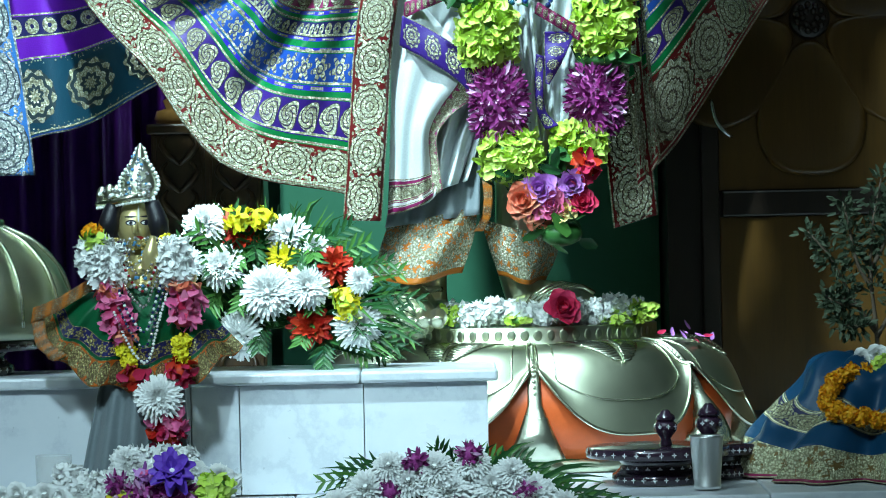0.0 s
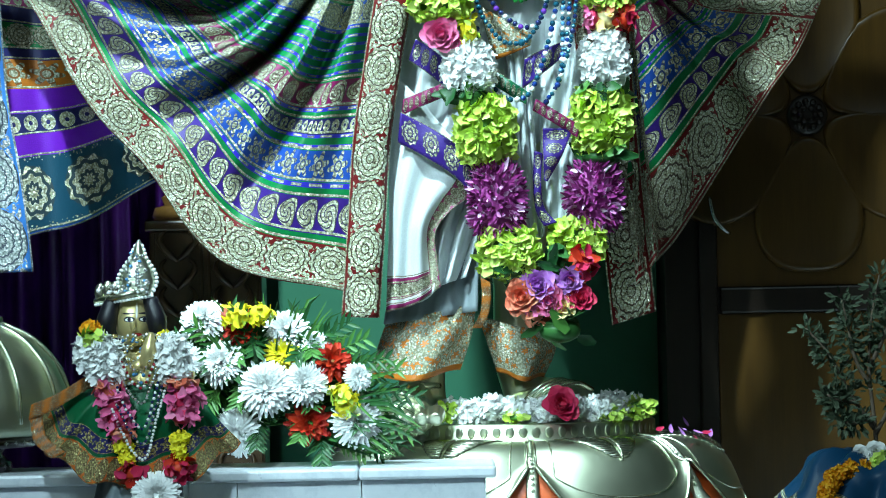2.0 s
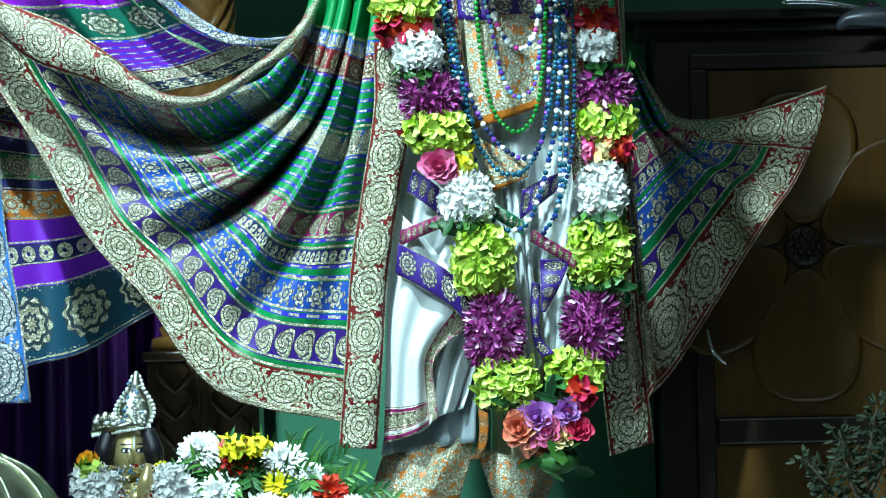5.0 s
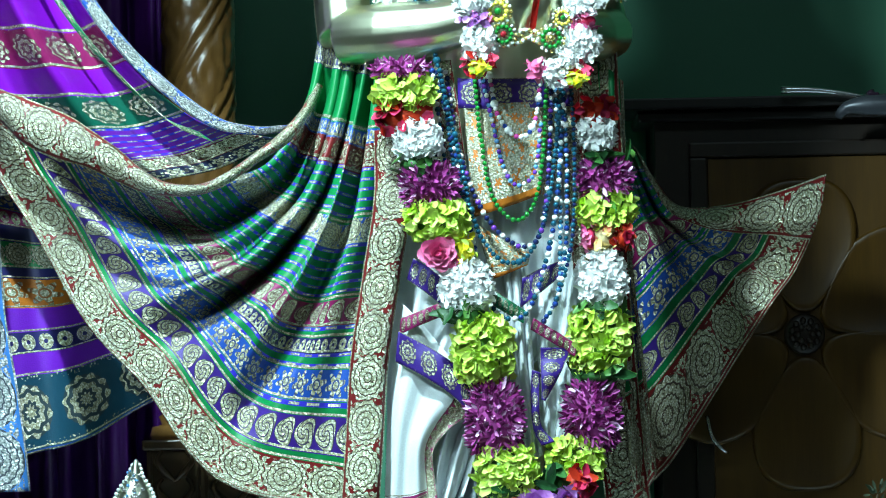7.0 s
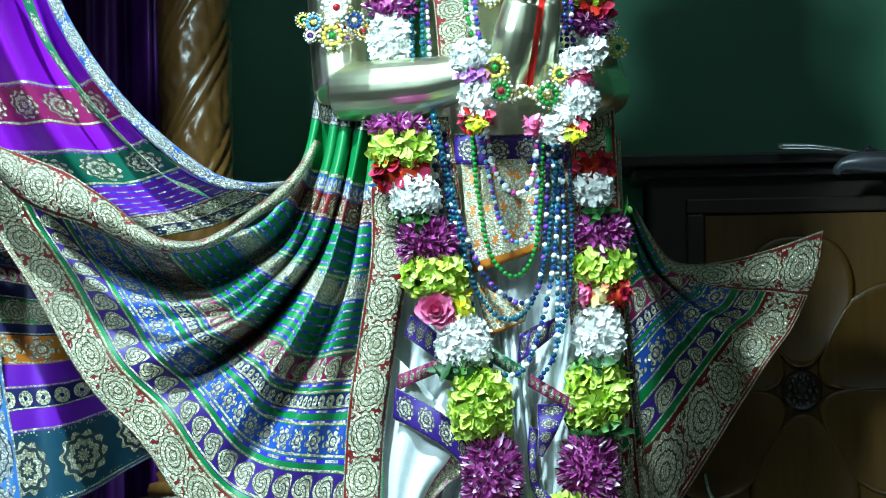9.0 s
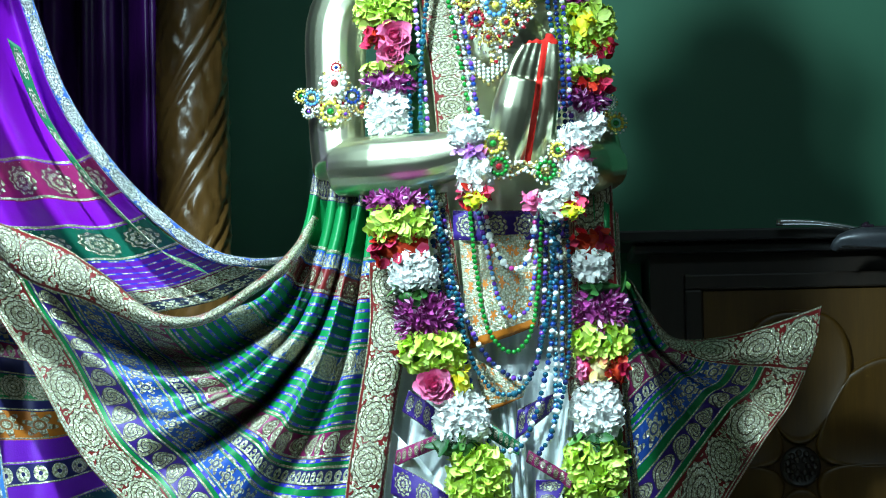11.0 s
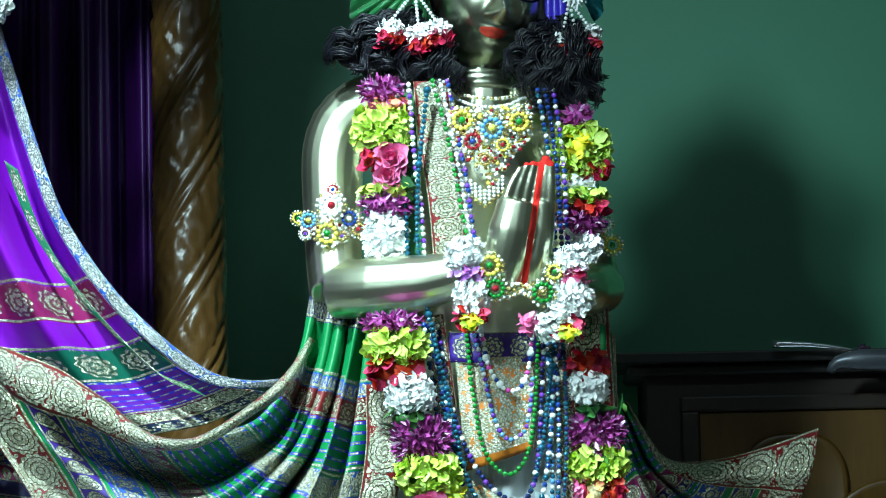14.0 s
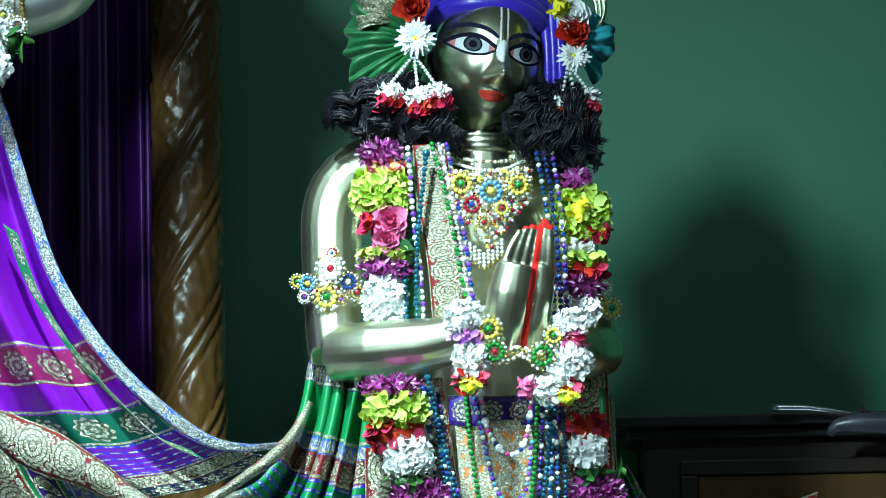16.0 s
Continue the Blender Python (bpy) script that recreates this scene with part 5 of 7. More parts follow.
trim("sash", [(-0.005, -0.085, 2.64), (0.005, -0.10, 2.52), (0.018, -0.11, 2.42), (0.025, -0.11, 2.32)], 0.062, (1, 0, 0.03), STRIP_SILK, "gold brocade sash with red edge over the chest", 50, parent=chest_dress)
trim("silk_strip", [(-0.035, -0.075, 2.62), (-0.028, -0.085, 2.50), (-0.02, -0.09, 2.33)], 0.03, (1, 0, 0), GREEN_SILK, "green silk strip beside the chest sash", 30, parent=chest_dress)
trim("hanging_end", [(0.005, -0.12, 2.22), (0.02, -0.13, 2.10), (0.035, -0.135, 1.95)], 0.035, (1, 0, 0.05), STRIP_SILK, "gold and red brocade end hanging at the waist", 40, parent=waist)
trim("hanging_end", [(0.225, -0.11, 2.22), (0.232, -0.115, 2.05), (0.245, -0.11, 1.85)], 0.035, (1, 0, 0.05), STRIP_SILK, "gold and red brocade end hanging at the hip", 40, parent=waist)


def cuff(top_l, top_r, bot_l, bot_r, yc, bulge, label):
    a, b, c, d = (Vector(q) for q in (top_l, top_r, bot_l, bot_r))
    mid = lambda p, q, s: (p + q) / 2 + Vector((0, -s, -0.006))
    return cloth("cuff", [a, mid(a, b, bulge), b], [c, mid(c, d, bulge * 1.3), d], [a, (a + c) / 2 + Vector((0, -0.01, 0)), c], [b, (b + d) / 2 + Vector((0.006, -0.01, 0)), d], SILVER_SILK, label, 36, 28,
                 lambda u, v: (0, 0.005 * math.sin(u * 13 + v * 4), 0.003 * math.sin(u * 9) * v), "trousers", trousers)


cuff((-0.095, -0.03, 1.386), (0.064, -0.04, 1.422), (-0.131, -0.05, 1.284), (0.032, -0.05, 1.296), 0, 0.06, "orange trouser cuff covered in gold flowers")
cuff((0.066, 0.0, 1.392), (0.208, 0.02, 1.362), (0.098, 0.0, 1.290), (0.180, 0.02, 1.278), 0, 0.05, "orange trouser cuff covered in gold flowers")
trim("seam", [(0.058, -0.06, 1.50), (0.072, -0.065, 1.45), (0.07, -0.065, 1.40), (0.055, -0.06, 1.37)], 0.016, (1, 0, 0), ORANGE_SILK, "orange and gold trouser edge in soft folds", 24, parent=trousers)

# anklet of silver beads over the crossed foot
anklet = thing("anklet", (0.2, -0.02, 1.22), "rows of silver beads wound round the ankle", "anklet")
for k in range(4):
    bm = bmesh.new()
    tube(bm, spline([(0.135 + 0.008 * k, -0.02, 1.222), (0.16 + 0.010 * k, -0.035, 1.255), (0.20 + 0.012 * k, -0.03, 1.275 - 0.002 * k), (0.235 + 0.01 * k, 0.0, 1.268 - 0.004 * k)], 30), [0.0045, 0.0045], 8)
    part("bead_string", bm, SILVER_RELIEF, anklet)
bm = bmesh.new()
tube(bm, spline([(-0.09, 0.0, 1.262), (-0.05, -0.045, 1.27), (-0.005, 0.0, 1.268)], 20), [0.006, 0.006], 8)
part("ankle_ring", bm, SILVER_RELIEF, anklet)

# ---- beads ----
BEADS = {k: bead_mat(k + "_bead", c, r, m) for k, c, r, m in (("pearl", (0.72, 0.74, 0.72), 0.25, 0.0), ("blue", (0.012, 0.05, 0.26), 0.12, 0.3), ("teal", (0.01, 0.10, 0.16), 0.15, 0.4),
         ("green", (0.01, 0.22, 0.03), 0.15, 0.3), ("violet", (0.16, 0.04, 0.42), 0.15, 0.2), ("pink", (0.6, 0.05, 0.3), 0.2, 0.1), ("sky", (0.10, 0.30, 0.55), 0.2, 0.2), ("gold", (0.75, 0.6, 0.22), 0.2, 0.9),
         ("ruby", (0.30, 0.01, 0.02), 0.12, 0.2), ("amber", (0.72, 0.62, 0.10), 0.15, 0.2), ("silver", (0.7, 0.7, 0.68), 0.2, 0.9), ("navy", (0.01, 0.02, 0.10), 0.12, 0.3))}
BEAD_MESH = {}


def bead(kind, parent, p, r):
    if kind not in BEAD_MESH:
        bm = bmesh.new()
        ball(bm, (0, 0, 0), 1.0, 2)
        BEAD_MESH[kind] = to_mesh("bead", bm, BEADS[kind])
    return hang("bead", BEAD_MESH[kind], parent, Matrix.LocRotScale(p, None, (r, r, r)))


def beads(label, points, pattern, r, gap=1.05, every=0, big=1.6, jitter=0.0008):
    ob = thing("bead_necklace", points[0], label, "necklace", "bead necklaces")
    run = spline(points, 40)
    n = int(sum((b - a).length for a, b in zip(run, run[1:])) / (2 * r * gap))
    for i, p in enumerate(spline(points, n)):
        k = pattern[i % len(pattern)]
        s = r * (big if every and i % every == 0 else 1) * RNG.uniform(0.92, 1.06)
        bead(k, ob, p + Vector((RNG.uniform(-1, 1), RNG.uniform(-1, 1), RNG.uniform(-1, 1))) * jitter, s)
    return ob


beads("long string of teal beads with pearls", [(0.02, -0.12, 2.62), (0.0, -0.13, 2.45), (0.0, -0.14, 2.30), (0.02, -0.16, 2.19), (0.05, -0.17, 2.05), (0.075, -0.175, 1.93), (0.12, -0.18, 1.865), (0.17, -0.18, 1.88), (0.205, -0.17, 1.98), (0.235, -0.15, 2.2)], ["teal"], 0.0048, 1.0, 14, 1.5)
beads("long string of pearls and blue beads", [(0.012, -0.12, 2.20), (0.03, -0.165, 2.12), (0.052, -0.17, 2.0), (0.095, -0.18, 1.80), (0.14, -0.185, 1.765), (0.175, -0.18, 1.80), (0.215, -0.17, 1.95), (0.236, -0.15, 2.19)], ["blue", "teal", "pearl"], 0.0052)
beads("string of pearls with violet beads", [(0.03, -0.12, 2.20), (0.05, -0.165, 2.06), (0.09, -0.175, 1.95), (0.14, -0.18, 1.895), (0.18, -0.18, 1.90), (0.20, -0.17, 1.98), (0.215, -0.15, 2.19)], ["pearl", "navy", "navy", "violet", "navy"], 0.005)
beads("string of bright green beads", [(0.078, -0.15, 2.20), (0.088, -0.165, 2.08), (0.105, -0.17, 1.98), (0.145, -0.18, 1.935), (0.18, -0.175, 1.97), (0.196, -0.17, 2.06), (0.205, -0.15, 2.19)], ["green"], 0.0046)
beads("string of violet and sky blue beads", [(0.092, -0.15, 2.19), (0.11, -0.17, 2.10), (0.125, -0.175, 2.03), (0.15, -0.18, 1.995), (0.18, -0.178, 2.02), (0.192, -0.17, 2.10)], ["violet", "sky", "violet", "sky", "pearl"], 0.0044)
beads("short string of violet, pink and pearl beads", [(0.105, -0.15, 2.19), (0.118, -0.172, 2.12), (0.15, -0.18, 2.08), (0.18, -0.175, 2.10), (0.195, -0.15, 2.18)], ["pearl", "pearl", "pink", "pearl", "pearl", "blue"], 0.0045, 1.0, 6, 1.7)
for k, (dx, pat) in enumerate(((0.0, ["blue", "pearl", "teal"]), (0.014, ["teal", "teal", "navy"]), (-0.014, ["sky", "pearl", "teal"]))):
    beads("hanging string of blue and pearl beads", [(0.232 + dx, -0.145, 2.19), (0.236 + dx, -0.16, 2.05), (0.232 + dx * 0.7, -0.165, 1.90), (0.214, -0.17, 1.80), (0.19, -0.175, 1.76)], pat, 0.0042, 1.05, 5, 1.25)
    beads("hanging string of blue and pearl beads", [(0.006 + dx, -0.15, 2.20), (0.016 + dx, -0.17, 2.12), (0.028 + dx, -0.172, 2.02), (0.05 + dx, -0.175, 1.93)], pat, 0.0042, 1.05, 4, 1.3)
beads("string of pearls beside the chest sash", [(-0.012, -0.115, 2.63), (-0.005, -0.12, 2.50), (0.006, -0.125, 2.40), (0.008, -0.125, 2.32)], ["pearl", "pearl", "violet"], 0.005)
beads("string of dark teal beads over green silk", [(-0.03, -0.10, 2.63), (-0.025, -0.11, 2.50), (-0.02, -0.115, 2.33)], ["teal"], 0.005)
for k in range(3):
    beads("slanting string of violet, green and pearl beads", [(0.03 + 0.013 * k, -0.12, 2.635), (0.05 + 0.010 * k, -0.135, 2.55), (0.068 + 0.009 * k, -0.14, 2.45), (0.085 + 0.006 * k, -0.145, 2.345)],
          (["green", "green", "silver"], ["silver", "pearl"], ["violet", "blue", "silver"])[k], 0.0046, 1.0)
    beads("string of blue and pearl beads beside the garland", [(0.215 + 0.014 * k, -0.09, 2.62), (0.232 + 0.012 * k, -0.11, 2.5), (0.238 + 0.011 * k, -0.12, 2.38), (0.24 + 0.01 * k, -0.12, 2.32)], (["blue", "teal", "pearl"], ["navy", "blue"], ["pearl", "violet", "blue"])[k], 0.005)
for k in range(4):
    w, drop = 0.052 + 0.012 * k, 0.016 + 0.016 * k
    beads("close-set row of small pearls at the throat", [(0.125 - w, -0.02, 2.628 - 0.004 * k), (0.125 - w * 0.5, -0.075, 2.625 - drop * 0.8), (0.128, -0.095, 2.622 - drop), (0.13 + w * 0.5, -0.075, 2.622 - drop * 0.8), (0.13 + w, -0.02, 2.622 - 0.004 * k)],
          (["gold", "pearl"], ["pearl"], ["silver", "gold"], ["pearl", "sky"])[k], 0.0036, 1.05)


def rosette(parent, x, y, z, r, petal_kind, heart_kind, pearls=8, way=(0, -1, 0)):
    """A jewelled flower of beads."""
    m = Matrix.Translation((x, y, z)) @ facing(way)
    bead(heart_kind, parent, m @ Vector((0, 0, r * 0.2)), r * 0.28)
    for k in range(pearls + 3):
        a = math.tau * k / (pearls + 3)
        bead(petal_kind, parent, m @ Vector((math.cos(a) * r * 0.62, math.sin(a) * r * 0.62, r * 0.12)), r * 0.19)
    for k in range(pearls + 8):
        a = math.tau * k / (pearls + 8)
        bead("gold" if k % 3 == 0 else "pearl", parent, m @ Vector((math.cos(a) * r * 0.95, math.sin(a) * r * 0.95, 0)), r * 0.13)


pendant = thing("jewelled_breastplate", (0.13, -0.12, 2.5), "jewelled chest ornament of pearl flowers and fringes", "necklace")
for x, z, r, a, b in ((0.080, 2.560, 0.024, "amber", "green"), (0.132, 2.545, 0.026, "sky", "amber"), (0.180, 2.555, 0.023, "amber", "green"), (0.098, 2.522, 0.020, "ruby", "blue"), (0.15, 2.515, 0.016, "amber", "ruby"), (0.118, 2.49, 0.016, "gold", "ruby")):
    rosette(pendant, x, -0.145, z, r, a, b)
for k in range(460):
    a, b = RNG.random(), RNG.random()
    x = 0.058 + 0.145 * a
    low = 2.44 + 0.09 * abs(a - 0.48) * 2
    bead(RNG.choice(["gold", "gold", "pearl", "silver", "silver", "amber", "pearl", "ruby"]), pendant, (x, -0.132 - 0.006 * RNG.random(), low + (2.585 - low) * b), RNG.uniform(0.0028, 0.0042))
for k in range(9):
    for i in range(5):
        bead("pearl" if i < 4 else "gold", pendant, (0.085 + 0.008 * k, -0.135, 2.46 - 0.007 * i - 0.006 * (4 - abs(k - 4))), 0.0034)

armlet = thing("armlet", (-0.16, -0.04, 2.39), "jewelled armlet with yellow, blue and pearl flowers", "armlet")
for x, z, r, a, b in ((-0.161, 2.370, 0.025, "amber", "green"), (-0.153, 2.420, 0.027, "pearl", "ruby"), (-0.194, 2.395, 0.018, "sky", "amber"), (-0.122, 2.397, 0.018, "blue", "pearl"), (-0.212, 2.400, 0.014, "amber", "green"), (-0.106, 2.378, 0.016, "gold", "ruby"), (-0.15, 2.448, 0.013, "ruby", "blue"), (-0.20, 2.372, 0.012, "pearl", "violet"), (-0.135, 2.366, 0.012, "gold", "violet")):
    rosette(armlet, x, -0.088 - 0.012 * (1 - abs(x + 0.155) / 0.06), z, r, a, b)
for k in range(40):
    a = math.pi * (0.05 + 0.9 * k / 39)
    bead("silver" if k % 3 else "ruby", armlet, (-0.145 - 0.062 * math.cos(a), -0.025 - 0.06 * math.sin(a), 2.385 + 0.02 * math.sin(k * 2.1)), 0.004)
band = thing("armlet", (0.34, 0.0, 2.36), "jewelled armlet with yellow and green flowers", "armlet")
for x, z, r, a, b in ((0.345, 2.352, 0.02, "amber", "green"), (0.32, 2.37, 0.016, "gold", "ruby"), (0.335, 2.39, 0.014, "pearl", "blue")):
    rosette(band, x, 0.005, z, r, a, b)

bangle = thing("bracelet", (0.12, -0.22, 2.27), "jewelled bracelet of yellow and green bead flowers", "bracelet")
rosette(bangle, 0.121, -0.235, 2.292, 0.024, "amber", "green")
rosette(bangle, 0.130, -0.235, 2.252, 0.022, "green", "ruby")
bangle = thing("bracelet", (0.22, -0.21, 2.25), "jewelled bracelet of gold and green bead flowers", "bracelet")
rosette(bangle, 0.233, -0.225, 2.280, 0.018, "amber", "green")
rosette(bangle, 0.212, -0.232, 2.244, 0.024, "green", "gold")
for k in range(60):
    a = math.pi * k / 59
    bead("gold" if k % 2 else "pearl", bangle, (0.185 + 0.034 * math.cos(a), -0.19 - 0.035 * math.sin(a), 2.25 + RNG.uniform(-0.012, 0.012)), 0.0036)

cuff_flowers = garland("white flower bracelet with pink heart and red rose tip", -0.235, [
    ("white", 0.078, 2.312, 0.062, 0.055), ("mauve", 0.080, 2.278, 0.055, 0.02), ("white", 0.086, 2.236, 0.055, 0.065), ("red", 0.087, 2.200, 0.048, 0.034)], (0.08, -0.23, 2.19), 0.045)
cuff_flowers = garland("white flower bracelet with pink heart and red rose tip", -0.215, [
    ("white", 0.262, 2.300, 0.05, 0.05), ("pink", 0.272, 2.274, 0.045, 0.028), ("white", 0.266, 2.237, 0.058, 0.058), ("white", 0.222, 2.186, 0.062, 0.045), ("red", 0.252, 2.182, 0.042, 0.034), ("pink", 0.187, 2.19, 0.03, 0.03),
    ("white", 0.24, 2.205, 0.045, 0.045)], (0.25, -0.2, 2.17), 0.045)

for x, y, z in ((0.088, -0.262, 2.192), (0.256, -0.242, 2.172)):
    cluster("yellow", cuff_flowers, x, y, z, 0.032, 0.024, 0.02, 9)

# ---- wig, turban and its flowers ----
wig = thing("wig", (0.1, 0.02, 2.66), "black curly wig falling over the shoulders", "wig")
def lock(bm, start, end, waves, size, count):
    """A wavy lock: fine strands that keep together."""
    a, b = Vector(start), Vector(end)
    d = (b - a).normalized()
    e = d.cross(Vector((0, -1, 0))).normalized()
    f = d.cross(e)
    ph = RNG.uniform(0, 6.28)
    for _ in range(count):
        o1, o2, dp = RNG.gauss(0, 0.0045), RNG.gauss(0, 0.0045), RNG.uniform(-0.45, 0.45)
        pts = []
        for i in range(19):
            t = i / 18
            sway = size * (0.35 + 0.75 * t)
            q = ph + dp + waves * math.tau * t
            pts.append(a.lerp(b, t) + Vector((0, -0.045 * math.sin(math.pi * t), 0.022 * math.sin(math.pi * t))) + e * (sway * math.cos(q) + o1) + f * (sway * math.sin(q) * 0.8 + o2))
        tube(bm, pts, [0.0016, 0.0019, 0.0017, 0.0006], 4)


for x0, z0, ends in ((0.035, 2.755, [(-0.150, 2.712), (-0.158, 2.695), (-0.150, 2.672), (-0.120, 2.665), (-0.090, 2.660), (-0.060, 2.655), (-0.03, 2.648), (0.0, 2.638), (0.03, 2.628), (0.055, 2.622), (0.075, 2.628), (-0.10, 2.705)]),
                     (0.232, 2.745, [(0.165, 2.655), (0.185, 2.632), (0.205, 2.610), (0.225, 2.598), (0.248, 2.588), (0.272, 2.580), (0.295, 2.585), (0.315, 2.592), (0.325, 2.612), (0.328, 2.640), (0.318, 2.665), (0.26, 2.62)])):
    bm = bmesh.new()
    for x1, z1 in ends:
        for layer in range(3):
            lock(bm, (x0 + RNG.uniform(-0.03, 0.03), 0.0, z0 + RNG.uniform(-0.02, 0.02)), (x1 + RNG.uniform(-0.008, 0.008), -0.045 - 0.02 * layer, z1 + RNG.uniform(-0.006, 0.01)), RNG.uniform(3.2, 4.8), RNG.uniform(0.009, 0.014), 16)
    tagged(part("curl_mass", bm, HAIR, wig), kind="stuff")
bm = bmesh.new()
ball(bm, (0.135, 0.055, 2.78), (0.115, 0.085, 0.125), 3)
ball(bm, (-0.035, -0.025, 2.695), (0.105, 0.055, 0.034), 3)
ball(bm, (0.252, -0.025, 2.645), (0.060, 0.055, 0.048), 3)
for x, z in ((0.045, 2.74), (0.225, 2.73)):
    tube(bm, spline([(x, 0.0, z + 0.08), (x + 0.004, -0.01, z), (x + (0.02 if x > 0.1 else -0.02), -0.01, z - 0.08)], 10), [0.02, 0.024, 0.03], 10)
part("hair_mass", bm, HAIR, wig)

turban = thing("turban", (0.13, 0.02, 2.88), "royal blue silk turban with green and teal bunches", "turban")
for k in range(6):
    bm = bmesh.new()
    pts = []
    for i in range(13):
        a = math.pi * (0.0 + 1.0 * i / 12)
        lift = 0.050 * math.sin(a) ** 0.8 + 0.019 * k
        pts.append((0.137 - (0.108 + 0.002 * k) * math.cos(a), 0.03 - (0.105 - 0.007 * k) * math.sin(a), 2.845 + lift - 0.012 * math.cos(a) * -1 + 0.014 * k * math.cos(a) * 0.3))
    tube(bm, spline(pts, 40), [0.013, 0.018, 0.017, 0.018, 0.013], 10, 0.7)
    part("turban_fold", bm, TURBAN_SILK, turban)
bm = bmesh.new()
ball(bm, (0.137, 0.045, 2.92), (0.085, 0.09, 0.06), 3)
part("turban_crown", bm, TURBAN_SILK, turban)
bm = bmesh.new()
tube(bm, spline([(0.137, 0.0, 2.96), (0.14, 0.01, 3.0), (0.15, 0.02, 3.07)], 14), [0.055, 0.035, 0.006], 14, 0.5)
part("turban_peak", bm, TURBAN_SILK, turban)
for k in range(3):
    bm = bmesh.new()
    tube(bm, spline([(0.238 + 0.012 * k, -0.01, 2.90), (0.242 + 0.011 * k, -0.02, 2.80), (0.240 + 0.013 * k, -0.01, 2.70)], 14), [0.012, 0.010, 0.013], 8)
    part("turban_tail", bm, TURBAN_SILK, turban)


def fan(cx, y, cz, r, a0, a1, pleats, material, name, depth=0.018):
    bm = bmesh.new()
    n, rows = pleats * 6, []
    for j in range(9):
        t = j / 8
        rows.append([])
        for i in range(n + 1):
            a = math.radians(a0 + (a1 - a0) * i / n)
            f = math.sin(i / n * pleats * math.pi + 1.6 * noise.noise(Vector((i * 0.13, t * 2.2, r * 50))))
            rr = r * t * (1 + 0.05 * f * t + 0.16 * noise.noise(Vector((i * 0.09, 1.5, r * 30))) * t)
            rows[j].append(bm.verts.new((cx + rr * math.cos(a), y - depth * t * abs(f) - 0.030 * noise.noise(Vector((a * 3, t * 3, 5))) * t - 0.05 * math.sin(math.pi * t) * 0.6, cz + rr * math.sin(a))))
    for j in range(8):
        for i in range(n):
            bm.faces.new((rows[j][i], rows[j + 1][i], rows[j + 1][i + 1], rows[j][i + 1]))
    return thicken(part(name, bm, material, turban), 0.002)


fan(0.015, -0.02, 2.835, 0.135, 128, 285, 17, GREEN_SILK, "green_plume")
fan(-0.02, -0.03, 2.87, 0.085, 95, 190, 8, GREEN_BORDER, "gold_striped_plume")
fan(0.28, -0.02, 2.825, 0.078, -60, 70, 7, TEAL_SILK, "teal_plume")
bm = bmesh.new()
for k in range(3):
    tube(bm, spline([(0.30, -0.03, 2.84 + 0.012 * k), (0.335 - 0.004 * k, -0.035, 2.86), (0.345 - 0.008 * k, -0.03, 2.90), (0.33 - 0.01 * k, -0.03, 2.94)], 20), [0.0045, 0.0045], 8)
part("beaded_plume", bm, SILVER_RELIEF, turban)

ear = thing("flower_tassel", (0.0, -0.08, 2.71), "white daisy with bead strings and red-white tassel blossoms", "flower ornament", "flower tassels")
bloom("gerbera", ear, (0.004, -0.105, 2.828), 0.038, (0, -1, 0.1), 1)
bloom("red_rose", ear, (0.0, -0.09, 2.885), 0.032, (0.1, -1, 0.2), 2)
for x, z in ((-0.043, 2.725), (0.007, 2.714), (0.040, 2.722)):
    cluster("white", ear, x, -0.10, z + 0.008, 0.046, 0.03, 0.04, int(x * 999) + 60)
    cluster("red", ear, x, -0.10, z - 0.010, 0.05, 0.026, 0.04, int(x * 999) + 61)
    for i in range(11):
        bead("pearl", ear, Vector((0.002, -0.10, 2.80)).lerp(Vector((x, -0.105, z + 0.02)), i / 10), 0.0034)
ear = thing("flower_tassel", (0.28, -0.06, 2.69), "white daisy with bead strings and red-white tassel blossoms", "flower ornament", "flower tassels")
bloom("gerbera", ear, (0.285, -0.085, 2.795), 0.032, (0.25, -1, 0.1), 1)
bloom("red_rose", ear, (0.285, -0.08, 2.838), 0.03, (0.3, -1, 0.2), 2)
bloom("white_rose", ear, (0.283, -0.075, 2.87), 0.032, (0.3, -1, 0.2), 0)
cluster("yellow", ear, 0.262, -0.09, 2.885, 0.032, 0.034, 0.03, 3)
for x, z in ((0.262, 2.700), (0.289, 2.692), (0.309, 2.716)):
    cluster("white", ear, x, -0.07, z + 0.008, 0.042, 0.028, 0.04, int(x * 999) + 60)
    cluster("red", ear, x, -0.07, z - 0.010, 0.046, 0.026, 0.04, int(x * 999) + 61)
    for i in range(9):
        bead("pearl", ear, Vector((0.275, -0.085, 2.78)).lerp(Vector((x, -0.08, z + 0.018)), i / 8), 0.0034)

# ---- the neighbouring figure: its garments, elbow and ornaments ----
bm = bmesh.new()
tube(bm, spline([(-0.585, -0.02, 3.25), (-0.59, -0.04, 3.05), (-0.605, -0.07, 2.945), (-0.68, -0.11, 2.895), (-0.80, -0.16, 2.87), (-0.98, -0.2, 2.86)], 40), [0.055, 0.052, 0.05, 0.05, 0.04, 0.035], 22)
tube(bm, spline([(-0.95, 0.08, 1.3), (-0.95, 0.06, 2.2), (-0.95, 0.05, 2.8), (-0.9, 0.05, 3.2)], 20), [0.12, 0.12, 0.14, 0.1], 20)
tube(bm, spline([(-0.58, -0.02, 3.2), (-0.75, 0.03, 3.24), (-0.92, 0.05, 3.2)], 12), [0.05, 0.06, 0.08], 16)
